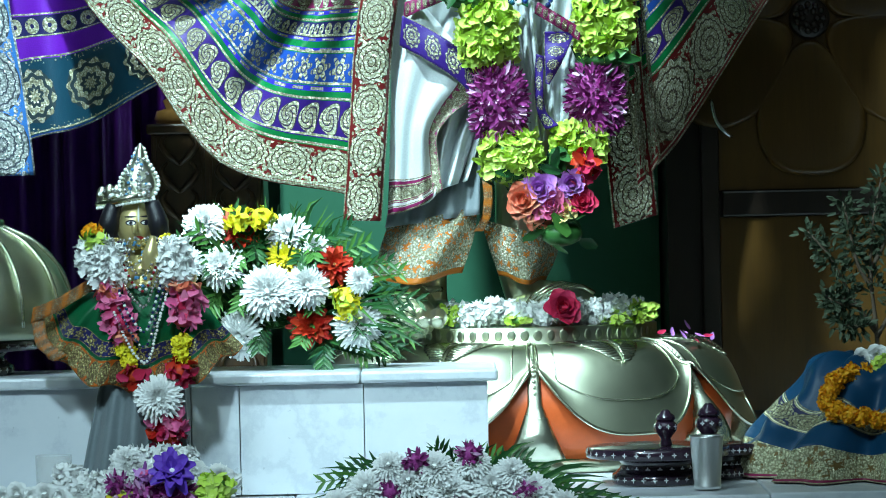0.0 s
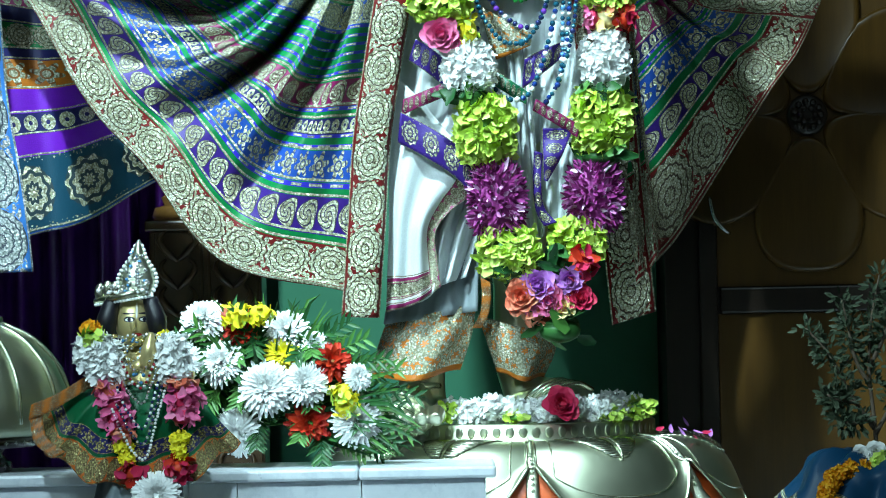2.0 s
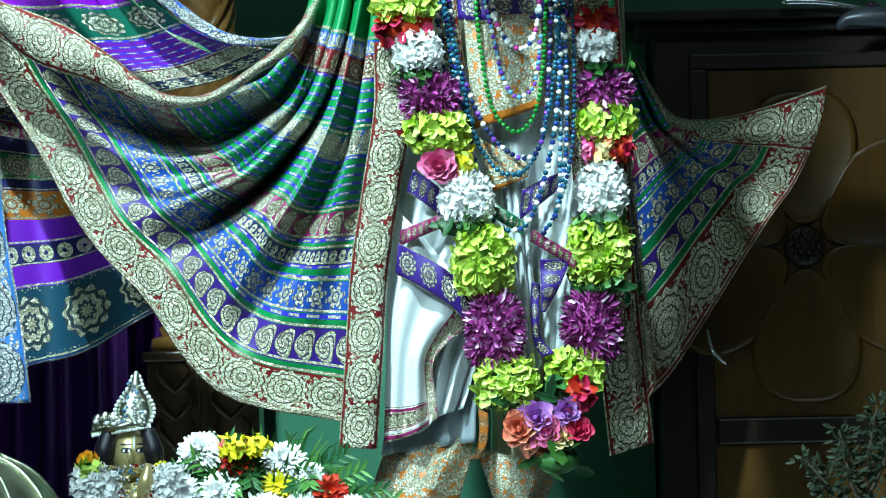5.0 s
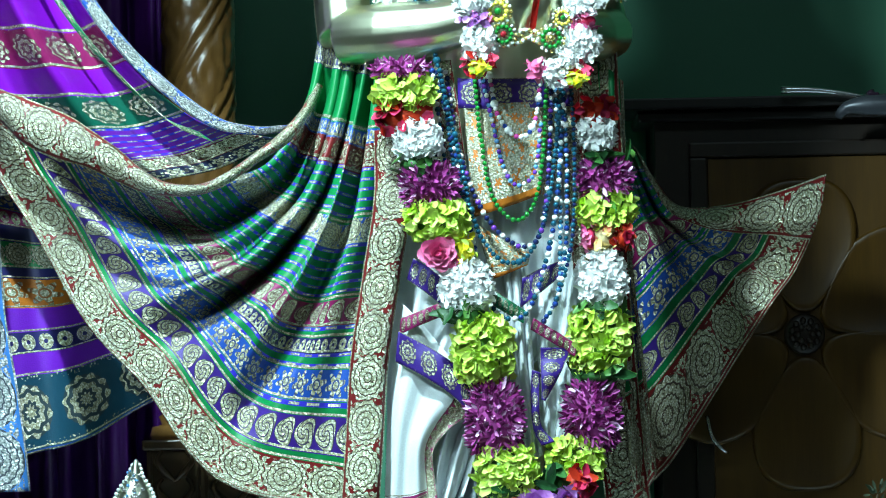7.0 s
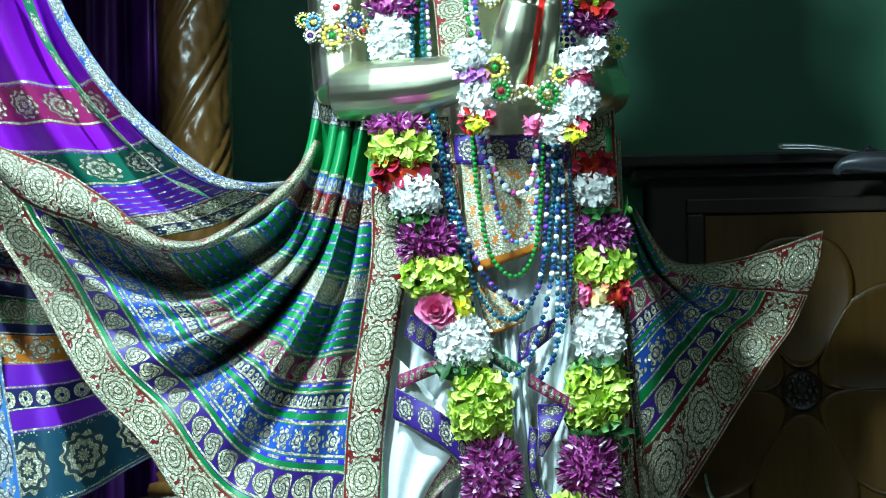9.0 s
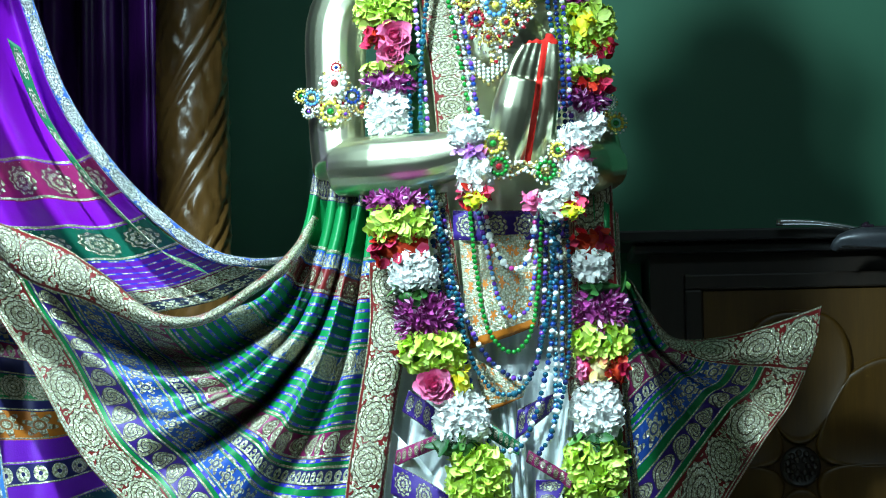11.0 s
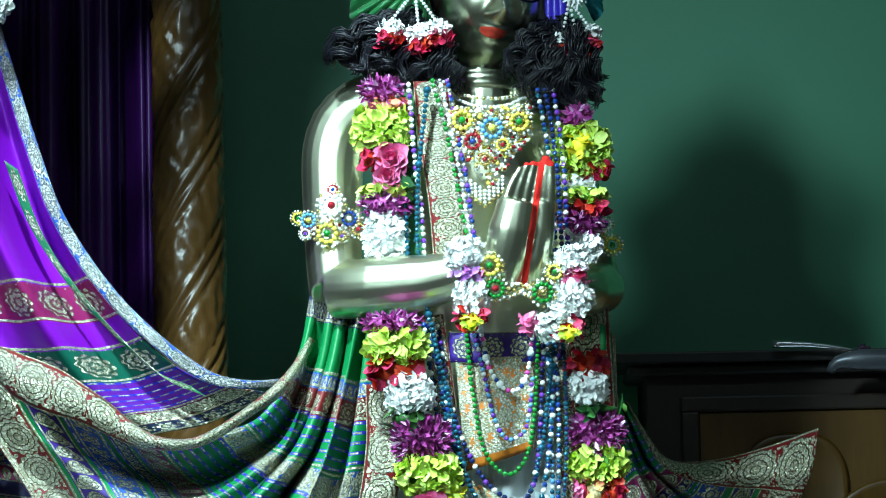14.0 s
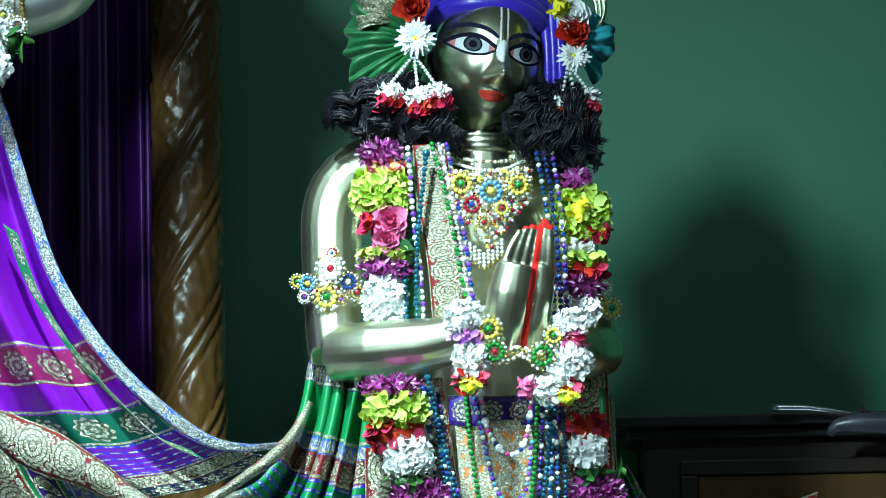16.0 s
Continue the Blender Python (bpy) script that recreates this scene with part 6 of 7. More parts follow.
tube(bm, spline([(-0.90, 0.04, 3.2), (-0.90, 0.03, 3.5)], 10), [0.06, 0.11], 16)
# bulk out of view, added to cast shade on the wall beside the column
ball(bm, (-0.90, 0.04, 3.48), (0.17, 0.15, 0.24), 3)
ball(bm, (-0.66, 0.02, 3.20), (0.21, 0.12, 0.17), 3)
neighbour = solo("statue", bm, STEEL, "polished silver standing temple statue mostly out of view", "statue")
gown = thing("gown", (-0.9, -0.1, 1.48), "violet silk gown with magenta, green and orange gold bands", "gown")
little_gown = thing("figurine_gown", (-0.5, -0.6, 0.95), "green gown with orange gold border over grey skirt", "gown")
cloth("drape", [(-1.1, -0.10, 2.78), (-0.9, -0.14, 2.76), (-0.755, -0.12, 2.74)], [(-1.1, -0.10, 1.98), (-0.75, -0.12, 2.0), (-0.45, -0.08, 2.03), (-0.265, -0.02, 2.10)],
      [(-1.1, -0.10, 2.78), (-1.1, -0.14, 2.4), (-1.1, -0.10, 1.98)], [(-0.755, -0.12, 2.74), (-0.732, -0.12, 2.679), (-0.685, -0.11, 2.52), (-0.635, -0.10, 2.386), (-0.537, -0.09, 2.244), (-0.41, -0.06, 2.132), (-0.265, -0.02, 2.10)],
      NEIGHBOUR_SILK, "violet silk gown with magenta and green gold bands", 90, 90,
      lambda u, v: (0, (0.070 * math.sin(u * 22 + v) + 0.014 * math.sin(u * 47)) * (1 - 0.6 * v) + 0.07 * v * v * u, 0), "gown", gown)
trim("border", [(-0.757, -0.13, 2.76), (-0.732, -0.13, 2.679), (-0.685, -0.12, 2.52), (-0.635, -0.11, 2.386), (-0.537, -0.10, 2.244), (-0.41, -0.07, 2.132), (-0.33, -0.05, 2.105), (-0.25, -0.02, 2.11)], 0.024, (0.8, 0, 0.6), BLUE_BORDER, "blue and silver border of the violet gown", 90, parent=gown)
trim("border", [(-0.70, -0.135, 2.49), (-0.655, -0.125, 2.37), (-0.575, -0.115, 2.25), (-0.46, -0.09, 2.13), (-0.38, -0.07, 2.09)], 0.03, (-0.7, 0, 0.5), GREEN_BORDER, "dark green and gold lining along the gown border", 60, parent=gown)
cloth("hem_drape", [(-0.95, -0.09, 2.08), (-0.8, -0.12, 2.04), (-0.60, -0.09, 1.98)], [(-0.95, -0.10, 1.50), (-0.80, -0.13, 1.52), (-0.696, -0.12, 1.548), (-0.558, -0.10, 1.606), (-0.47, -0.08, 1.665)],
      [(-0.95, -0.09, 2.08), (-0.95, -0.12, 1.8), (-0.95, -0.10, 1.50)], [(-0.60, -0.09, 1.98), (-0.53, -0.08, 1.82), (-0.47, -0.08, 1.665)], NEIGHBOUR_HEM, "lower gown hem with violet, orange and green gold bands", 60, 70,
      lambda u, v: (0, 0.03 * math.sin(u * 15 + v * 2) + 0.20 * u * u, 0.006 * math.sin(u * 17) * v), "gown", gown)
trim("sash", [(-0.752, -0.19, 2.03), (-0.746, -0.19, 1.90), (-0.737, -0.19, 1.789), (-0.720, -0.19, 1.671), (-0.708, -0.19, 1.564), (-0.700, -0.19, 1.485)], 0.10, (-1, 0, 0), PALE_BORDER, "pale blue sash with dense silver brocade", 70,
     lambda k, t: (0, 0.012 * math.sin(k * 5 + t * 9), 0), parent=gown)
wrist = thing("bracelet", (-0.70, -0.15, 2.86), "gold bracelet with red stones and pearls", "bracelet")
for k in range(4):
    for i in range(22):
        a = math.pi * i / 21
        bead(("gold", "silver", "ruby", "gold")[k], wrist, (-0.685 - 0.016 * k, -0.12 - 0.052 * math.sin(a), 2.893 - 0.005 * k + 0.052 * math.cos(a)), 0.0055)
for x, z in ((-0.715, 2.865), (-0.705, 2.905), (-0.735, 2.895), (-0.69, 2.845)):
    rosette(wrist, x, -0.205, z, 0.018, "pearl", "amber" if x < -0.71 else "ruby")
garland("white flower bracelet hanging from the wrist", -0.2, [("white", -0.735, 2.83, 0.06, 0.06), ("white", -0.732, 2.775, 0.055, 0.06), ("leaf", -0.70, 2.82, 0.03, 0.03)], (-0.73, -0.2, 2.75), 0.05)

# ---- on the bench and step ----
def inlaid_drum(bm_wood, bm_pearl, cx, cy, rows):
    for r, z, n in rows:
        for k in range(n):
            a = math.tau * k / n
            p = Vector((cx + math.cos(a) * r, cy + math.sin(a) * r, z))
            turn = Matrix.Translation(p) @ Matrix.Rotation(a, 4, "Z")
            s = 0.0042
            for q in range(4):
                b = math.tau * q / 4
                ring = [bm_pearl.verts.new(turn @ Vector((0.0006, math.cos(b + d) * s * l, math.sin(b + d) * s * l))) for d, l in ((-0.45, 0.5), (0, 1.15), (0.45, 0.5))]
                c = bm_pearl.verts.new(turn @ Vector((0.0008, 0, 0)))
                bm_pearl.faces.new((c, ring[0], ring[1], ring[2]))


def inlaid_stand(cx, cy, z0, r, h, label):
    ob = thing("inlaid_stand", (cx, cy, z0), label, "stand", "inlaid stands")
    bm = bmesh.new()
    lathe(bm, [(r * 0.62, z0), (r * 0.64, z0 + 0.002), (r * 0.64, z0 + 0.016), (r * 0.58, z0 + 0.020), (r * 0.50, z0 + h * 0.5), (r * 0.56, z0 + h * 0.68), (r * 0.6, z0 + h * 0.70)], 48, (cx, cy, 0))
    part("drum", bm, EBONY, ob)
    bm = bmesh.new()
    lathe(bm, [(r * 0.55, z0 + h * 0.70), (r * 0.98, z0 + h * 0.72), (r, z0 + h * 0.75), (r, z0 + h * 0.97), (r * 0.98, z0 + h), (r * 0.2, z0 + h)], 56, (cx, cy, 0))
    part("top", bm, EBONY, ob)
    bm = bmesh.new()
    inlaid_drum(None, bm, cx, cy, [(r * 1.002, z0 + h * 0.86, 36), (r * 0.645, z0 + 0.009, 26), (r * 0.535, z0 + h * 0.42, 20)])
    tagged(part("pearl_inlay", bm, INLAY, ob), kind="stuff")
    return ob


def lidded_pot(cx, cy, z0, s, label):
    ob = thing("lidded_pot", (cx, cy, z0), label, "pot", "lidded pots")
    bm = bmesh.new()
    lathe(bm, [(0.009 * s, z0), (0.011 * s, z0 + 0.002), (0.008 * s, z0 + 0.012 * s), (0.012 * s, z0 + 0.018 * s), (0.019 * s, z0 + 0.027 * s), (0.0195 * s, z0 + 0.036 * s), (0.014 * s, z0 + 0.042 * s)], 28, (cx, cy, 0))
    part("body", bm, EBONY, ob)
    bm = bmesh.new()
    lathe(bm, [(0.015 * s, z0 + 0.0425 * s), (0.017 * s, z0 + 0.045 * s), (0.015 * s, z0 + 0.051 * s), (0.009 * s, z0 + 0.055 * s), (0.008 * s, z0 + 0.058 * s), (0.004 * s, z0 + 0.061 * s)], 28, (cx, cy, 0))
    part("lid", bm, EBONY, ob)
    bm = bmesh.new()
    inlaid_drum(None, bm, cx, cy, [(0.0198 * s, z0 + 0.033 * s, 9)])
    tagged(part("pearl_inlay", bm, INLAY, ob), kind="stuff")
    return ob


inlaid_stand(0.352, -0.40, 0.9495, 0.120, 0.062, "round black stand inlaid with pearl diamonds")
inlaid_stand(0.468, -0.33, 0.9495, 0.062, 0.058, "small round black stand inlaid with pearl diamonds")
lidded_pot(0.365, -0.42, 1.012, 1.0, "small black lidded pot with pearl inlay on stand")
lidded_pot(0.437, -0.42, 1.012, 1.15, "small black lidded pot with pearl inlay on stand")
cup = thing("steel_cup", (0.424, -0.56, 0.95), "plain steel tumbler with rolled rim on marble step", "cup")
bm = bmesh.new()
z0 = 0.951
lathe(bm, [(0.0215, z0), (0.0225, z0 + 0.001), (0.0225, z0 + 0.006), (0.0218, z0 + 0.008), (0.0272, z0 + 0.082), (0.0288, z0 + 0.085), (0.0285, z0 + 0.087), (0.0262, z0 + 0.085), (0.020, z0 + 0.02), (0.004, z0 + 0.018)], 40, (0.424, -0.56, 0))
part("tumbler", bm, STEEL, cup)

# silver dome-shaped covered vessel on an inlaid stand
vessel = thing("covered_vessel", (-0.815, -0.38, 1.2), "large fluted silver covered vessel on inlaid stand", "vessel")
bm = bmesh.new()
lathe(bm, [(0.10, 1.212), (0.175, 1.214), (0.192, 1.225), (0.196, 1.25), (0.188, 1.29), (0.168, 1.335), (0.13, 1.375), (0.08, 1.40), (0.06, 1.403)], 96, (-0.815, -0.38, 0), 0.8, lambda q, z: 1 + 0.022 * abs(math.sin(q * 7)) ** 0.5 - 0.02)
part("dome", bm, SILVER, vessel)
for k in range(14):
    q = math.tau * (k + 0.0) / 14
    bm = bmesh.new()
    tube(bm, spline([(-0.815 + math.cos(q) * r, -0.38 + 0.8 * math.sin(q) * r, z) for r, z in ((0.194, 1.235), (0.188, 1.29), (0.168, 1.335), (0.13, 1.375), (0.08, 1.40))], 14), [0.004, 0.004], 6)
    part("rib", bm, SILVER_RELIEF, vessel)
bm = bmesh.new()
lathe(bm, [(0.062, 1.394), (0.066, 1.40), (0.066, 1.412), (0.05, 1.416), (0.03, 1.42), (0.022, 1.428), (0.024, 1.44), (0.01, 1.452)], 40, (-0.8, -0.38, 0))
part("knob", bm, SILVER_RELIEF, vessel)
inlaid_stand(-0.80, -0.38, 1.1525, 0.120, 0.058, "round black stand inlaid with pearl diamonds under vessel")
lidded_pot(-0.682, -0.36, 1.21, 1.0, "small black lidded pot with pearl inlay beside vessel")

# ---- flower displays ----
def frond(bm, base, tip, leaflets, size, sag=0.03, mat=0, rng=RNG):
    base, tip = Vector(base), Vector(tip)
    mid = (base + tip) / 2 + Vector((0, 0, sag))
    run = spline([base, mid, tip], leaflets)
    tube(bm, run, [0.0018, 0.0006], 4, mat=mat)
    for i in range(2, leaflets):
        d = (run[i] - run[i - 1]).normalized()
        f = i / leaflets
        for s in (-1, 1):
            side = d.cross(Vector((0.25 * rng.uniform(-1, 1), -1, 0.3))).normalized() * s
            axis = d * 0.75 + side * 0.7 + Vector((0, -0.15, rng.uniform(-0.15, 0.1)))
            petal(bm, Matrix.Translation(run[i]) @ along(axis, (0, -1, 0.4)), size * (1 - 0.55 * f) * rng.uniform(0.8, 1.1), size * 0.16, 0.3, -0.08, 0.3, mat, 2)


def blade(bm, base, tip, width, sag=0.02, mat=0):
    base, tip = Vector(base), Vector(tip)
    run = spline([base, (base * 0.4 + tip * 0.6) + Vector((0, 0, sag)), tip], 6)
    last = None
    side = (tip - base).cross(Vector((0, -1, 0.2))).normalized()
    for i, p in enumerate(run):
        w = width * math.sin(math.pi * (0.15 + 0.85 * i / 6)) * 0.5 + 0.0003
        row = [bm.verts.new(p - side * w), bm.verts.new(p + Vector((0, 0.3 * w, 0))), bm.verts.new(p + side * w)]
        if last:
            for k in (0, 1):
                bm.faces.new((last[k], last[k + 1], row[k + 1], row[k])).material_index = mat
        last = row


bouquet = thing("flower_bouquet", (-0.29, -0.39, 1.152), "bouquet of white chrysanthemums, red and yellow flowers with ferns", "bouquet")
CB = Vector((-0.29, -0.36, 1.22))
for k in range(30):
    a = math.radians(-35 + 250 * k / 29 + RNG.uniform(-5, 5))
    l = 0.155 + 0.05 * abs(math.cos(a)) + RNG.uniform(-0.02, 0.035)
    tip = CB + Vector((math.cos(a) * l * 1.12, RNG.uniform(-0.10, 0.02), math.sin(a) * l * 0.98 + 0.015))
    tip.z = max(tip.z, 1.165)
    bm = bmesh.new()
    frond(bm, CB, tip, 16, 0.055)
    part("fern_frond", bm, LEAF if k % 3 else LEAF_LIGHT, bouquet)
for k in range(16):
    bm = bmesh.new()
    p = CB + Vector((RNG.uniform(-0.12, 0.15), -0.02, RNG.uniform(-0.03, 0.12)))
    frond(bm, p, p + Vector((RNG.uniform(-0.07, 0.09), -0.07, RNG.uniform(-0.07, 0.03))), 12, 0.05)
    part("fern_frond", bm, LEAF if k % 3 else LEAF_LIGHT, bouquet)
for k in range(170):
    a = math.radians(RNG.uniform(-30, 210))
    l = RNG.uniform(0.14, 0.245)
    tip = CB + Vector((math.cos(a) * l * 1.1, RNG.uniform(-0.12, 0.02), max(-0.055, math.sin(a) * l * 0.95)))
    bm = bmesh.new()
    blade(bm, CB.lerp(tip, 0.35), tip, RNG.uniform(0.004, 0.0095), RNG.uniform(0.0, 0.045))
    part("leaf_blade", bm, LEAF if k % 3 else LEAF_LIGHT, bouquet)
for i, (kind, x, z, r) in enumerate((("mum", -0.293, 1.284, 0.050), ("mum", -0.368, 1.326, 0.042), ("mum", -0.398, 1.398, 0.042), ("mum", -0.258, 1.378, 0.042), ("mum", -0.227, 1.292, 0.042), ("mum", -0.143, 1.226, 0.048), ("mum", -0.342, 1.212, 0.044),
                                     ("mum", -0.14, 1.30, 0.026), ("mum", -0.43, 1.33, 0.036), ("mum", -0.212, 1.352, 0.03), ("yellow_daisy", -0.266, 1.340, 0.036), ("red_daisy", -0.334, 1.384, 0.038), ("red_daisy", -0.182, 1.326, 0.038), ("red_daisy", -0.222, 1.226, 0.042))):
    tiltz = (z - 1.27) * 4
    bloom(kind, bouquet, (x, -0.455 + 0.5 * abs(z - 1.28), z), r, ((x + 0.28) * 2.5, -1, 0.15 + tiltz), i)
for i, (x, z) in enumerate(((-0.165, 1.275), (-0.16, 1.25), (-0.34, 1.405), (-0.30, 1.41))):
    cluster("yellow", bouquet, x, -0.44, z, 0.045, 0.035, 0.04, i)
cluster("coral", bouquet, -0.345, -0.42, 1.408, 0.04, 0.02, 0.03, 5)

strew = thing("pedestal_flowers", (0.17, -0.07, 1.2), "white blossoms and a red rose strewn on pedestal", "flowers")
for k in range(20):
    x = 0.0 + 0.335 * k / 19
    cluster("white", strew, x, -0.045 + 0.012 * math.sin(k * 2.3) + 0.10 * ((x - 0.14) / 0.24) ** 2, 1.220 + 0.010 * (k % 2), 0.042, 0.03 + 0.006 * (k % 3), 0.035, k + 200)
bloom("rose", strew, (0.208, -0.080, 1.232), 0.032, (0.1, -1, 0.4), 1)
for i, x in enumerate((0.01, 0.355, 0.345, 0.30, 0.13)):
    cluster("lime", strew, x, -0.06 + 0.08 * ((x - 0.14) / 0.24) ** 2, 1.212 if i > 2 else 1.222, 0.04, 0.03 if i < 3 else 0.015, 0.03, i + 5)
petals_ob = thing("fallen_petals", (0.44, 0.0, 1.13), "mauve petals fallen on the silver pedestal", "petals")
for k in range(9):
    bm = bmesh.new()
    a = 0.9 + 0.09 * k
    t = 0.15 + 0.06 * (k % 4)
    r = 0.265 + 0.20 * t
    petal(bm, Matrix.Translation((PX + r * math.sin(a) * 1.02, PY - 0.74 * r * math.cos(a), 1.19 - 0.15 * t ** 1.6)) @ facing((0.5, -0.4, 0.8), k), 0.018, 0.012, 0.4, 0.4)
    part("petal", bm, MAUVE_P if k % 3 else ROSE_P, petals_ob)

front_bed = thing("flower_arrangement", (0.0, -0.85, 0.86), "low arrangement of white flowers, purple blooms and ferns", "flower arrangement", "front flower arrangements")
for k in range(75):
    a = math.radians(180 * k / 74)
    l = 0.20 + RNG.uniform(-0.04, 0.05)
    c = Vector((0.015, -0.85, 0.93))
    tip = c + Vector((math.cos(a) * l * 1.2, RNG.uniform(-0.1, 0.05), math.sin(a) * l * 0.55))
    bm = bmesh.new()
    if k % 5:
        blade(bm, c.lerp(tip, 0.3), tip, 0.007)
    else:
        frond(bm, c.lerp(tip, 0.15), tip, 14, 0.05)
    part("leaf_blade" if k % 5 else "fern_frond", bm, LEAF_LIGHT if k % 3 == 0 else LEAF, front_bed)
for i, (kind, x, z, r) in enumerate((("mum", -0.125, 0.99, 0.04), ("mum", -0.06, 1.0, 0.035), ("mum", 0.0, 0.985, 0.05), ("mum", 0.07, 0.99, 0.042), ("mum", 0.13, 0.975, 0.045), ("mum", -0.02, 1.02, 0.035), ("mum", 0.04, 1.03, 0.03), ("mum", 0.10, 1.012, 0.03),
                                     ("mum", -0.09, 1.025, 0.03), ("mum", -0.17, 0.97, 0.03), ("mum", 0.18, 0.96, 0.03))):
    bloom(kind, front_bed, (x, -0.93, z), r, (x * 2, -1, 0.7), i)
for i, (x, z) in enumerate(((-0.09, 0.99), (-0.05, 1.035), (0.035, 1.045), (0.12, 0.985), (0.015, 0.965))):
    cluster("purple", front_bed, x, -0.94, z, 0.035, 0.03, 0.03, i + 70)

bm = bmesh.new()
ball(bm, (0.015, -0.85, 0.90), (0.19, 0.10, 0.075), 3)
part("foliage", bm, LEAF, front_bed)

left_bed = thing("flower_arrangement", (-0.48, -0.85, 0.86), "mound of white, purple and violet flowers", "flower arrangement", "front flower arrangements")
for k in range(80):
    a, b = RNG.uniform(0, math.pi), RNG.random() ** 0.5
    x, z = -0.485 + 0.175 * b * math.cos(a), 0.95 + 0.10 * b * math.sin(a)
    if k % 3 == 0:
        bloom("mum", left_bed, (x, -0.88 - 0.05 * (1 - b), z), RNG.uniform(0.018, 0.026), (math.cos(a), -1.2, math.sin(a)), k)
    else:
        cluster("white", left_bed, x, -0.87 - 0.05 * (1 - b), z, 0.05, 0.035, 0.03, k)
for i, (kind, x, z, w, h) in enumerate((("purple", -0.475, 0.985, 0.10, 0.05), ("purple", -0.42, 0.98, 0.08, 0.05), ("mauve", -0.45, 1.02, 0.05, 0.03), ("lime", -0.36, 1.0, 0.05, 0.04), ("yellow", -0.50, 0.985, 0.04, 0.02), ("purple", -0.51, 1.01, 0.03, 0.03))):
    cluster(kind, left_bed, x, -0.935, z, w, h, 0.04, i + 30)
bloom("violet_bloom", left_bed, (-0.423, -0.96, 1.028), 0.040, (0.1, -1, 0.5), 1)
bm = bmesh.new()
ball(bm, (-0.485, -0.84, 0.90), (0.17, 0.10, 0.10), 3)
part("foliage", bm, LEAF, left_bed)
for i in range(5):
    bloom("white_rose", left_bed, (-0.69 + 0.022 * i, -0.9, 0.985 + 0.006 * (i % 2)), 0.02, (0, -1, 0.5), i)

tumbler = thing("glass_tumbler", (-0.62, -0.8, 0.861), "clear drinking glass beside the flowers", "glass")
bm = bmesh.new()
lathe(bm, [(0.004, 0.863), (0.022, 0.862), (0.025, 0.87), (0.029, 1.045), (0.0275, 1.045), (0.0235, 0.875), (0.004, 0.873)], 36, (-0.62, -0.8, 0))
part("glass_body", bm, GLASS, tumbler)

# ---- the small dressed figure ----
DX, DY = -0.495, -0.575
bm = bmesh.new()
ball(bm, (-0.499, DY - 0.02, 1.402), (0.030, 0.032, 0.041), 3)
ball(bm, (-0.497, DY - 0.053, 1.398), (0.006, 0.008, 0.012), 2)
tube(bm, spline([(-0.495, DY, 1.37), (-0.49, DY, 1.34), (-0.485, DY, 1.25), (-0.485, DY, 0.953)], 16), [0.014, 0.045, 0.042, 0.06, 0.06], 20, 0.8)
tube(bm, spline([(-0.54, DY, 1.345), (-0.555, DY - 0.02, 1.31), (-0.52, DY - 0.06, 1.315), (-0.48, DY - 0.085, 1.335)], 14), [0.016, 0.015, 0.012, 0.009], 12)
tube(bm, spline([(-0.43, DY, 1.345), (-0.415, DY - 0.02, 1.31), (-0.44, DY - 0.06, 1.315), (-0.47, DY - 0.085, 1.335)], 14), [0.016, 0.015, 0.012, 0.009], 12)
tube(bm, spline([(-0.475, DY - 0.085, 1.33), (-0.470, DY - 0.092, 1.355), (-0.465, DY - 0.09, 1.385)], 8), [0.012, 0.013, 0.004], 12)


def gilt_face(name, at):
    """Gilded metal with painted brows, eyes and lips."""
    n = Net(name)
    col = n.mix(n.noise(20, 3), (0.62, 0.50, 0.22), (0.74, 0.62, 0.30))
    x, y, z = (n.sub(o, c) for o, c in zip(n.node("ShaderNodeSeparateXYZ", Vector=n.where()).outputs, at))
    ax = n.math("ABSOLUTE", x)
    near, paint = n.lt(y, -0.012), 0.0
    for u, v, cu, cv, ru, rv, c in ((ax, z, 0.012, 0.006, 0.0092, 0.0046, (0.01, 0.01, 0.02)), (ax, z, 0.012, 0.0055, 0.0072, 0.0027, (0.7, 0.72, 0.7)), (ax, z, 0.012, 0.0055, 0.0030, 0.0028, (0.01, 0.01, 0.02)),
                                    (ax, z, 0.013, 0.0155, 0.0100, 0.0016, (0.02, 0.015, 0.02)), (x, z, 0.0, -0.0190, 0.0075, 0.0030, (0.5, 0.03, 0.03)), (x, z, 0.0, 0.020, 0.0016, 0.0130, (0.8, 0.8, 0.78))):
        m = n.mul(near, n.lt(n.len(n.mul(n.sub(u, cu), 1 / ru), n.mul(n.sub(v, cv), 1 / rv)), 1.0))
        col, paint = n.mix(m, col, c), n.math("MAXIMUM", paint, m)
    n.set("Base_Color", col)
    n.set("Metallic", n.mul(n.sub(1.0, paint), 0.65))
    n.set("Roughness", 0.34)
    n.bump(n.noise(120, 3), 0.05, 0.001)
    return n.mat


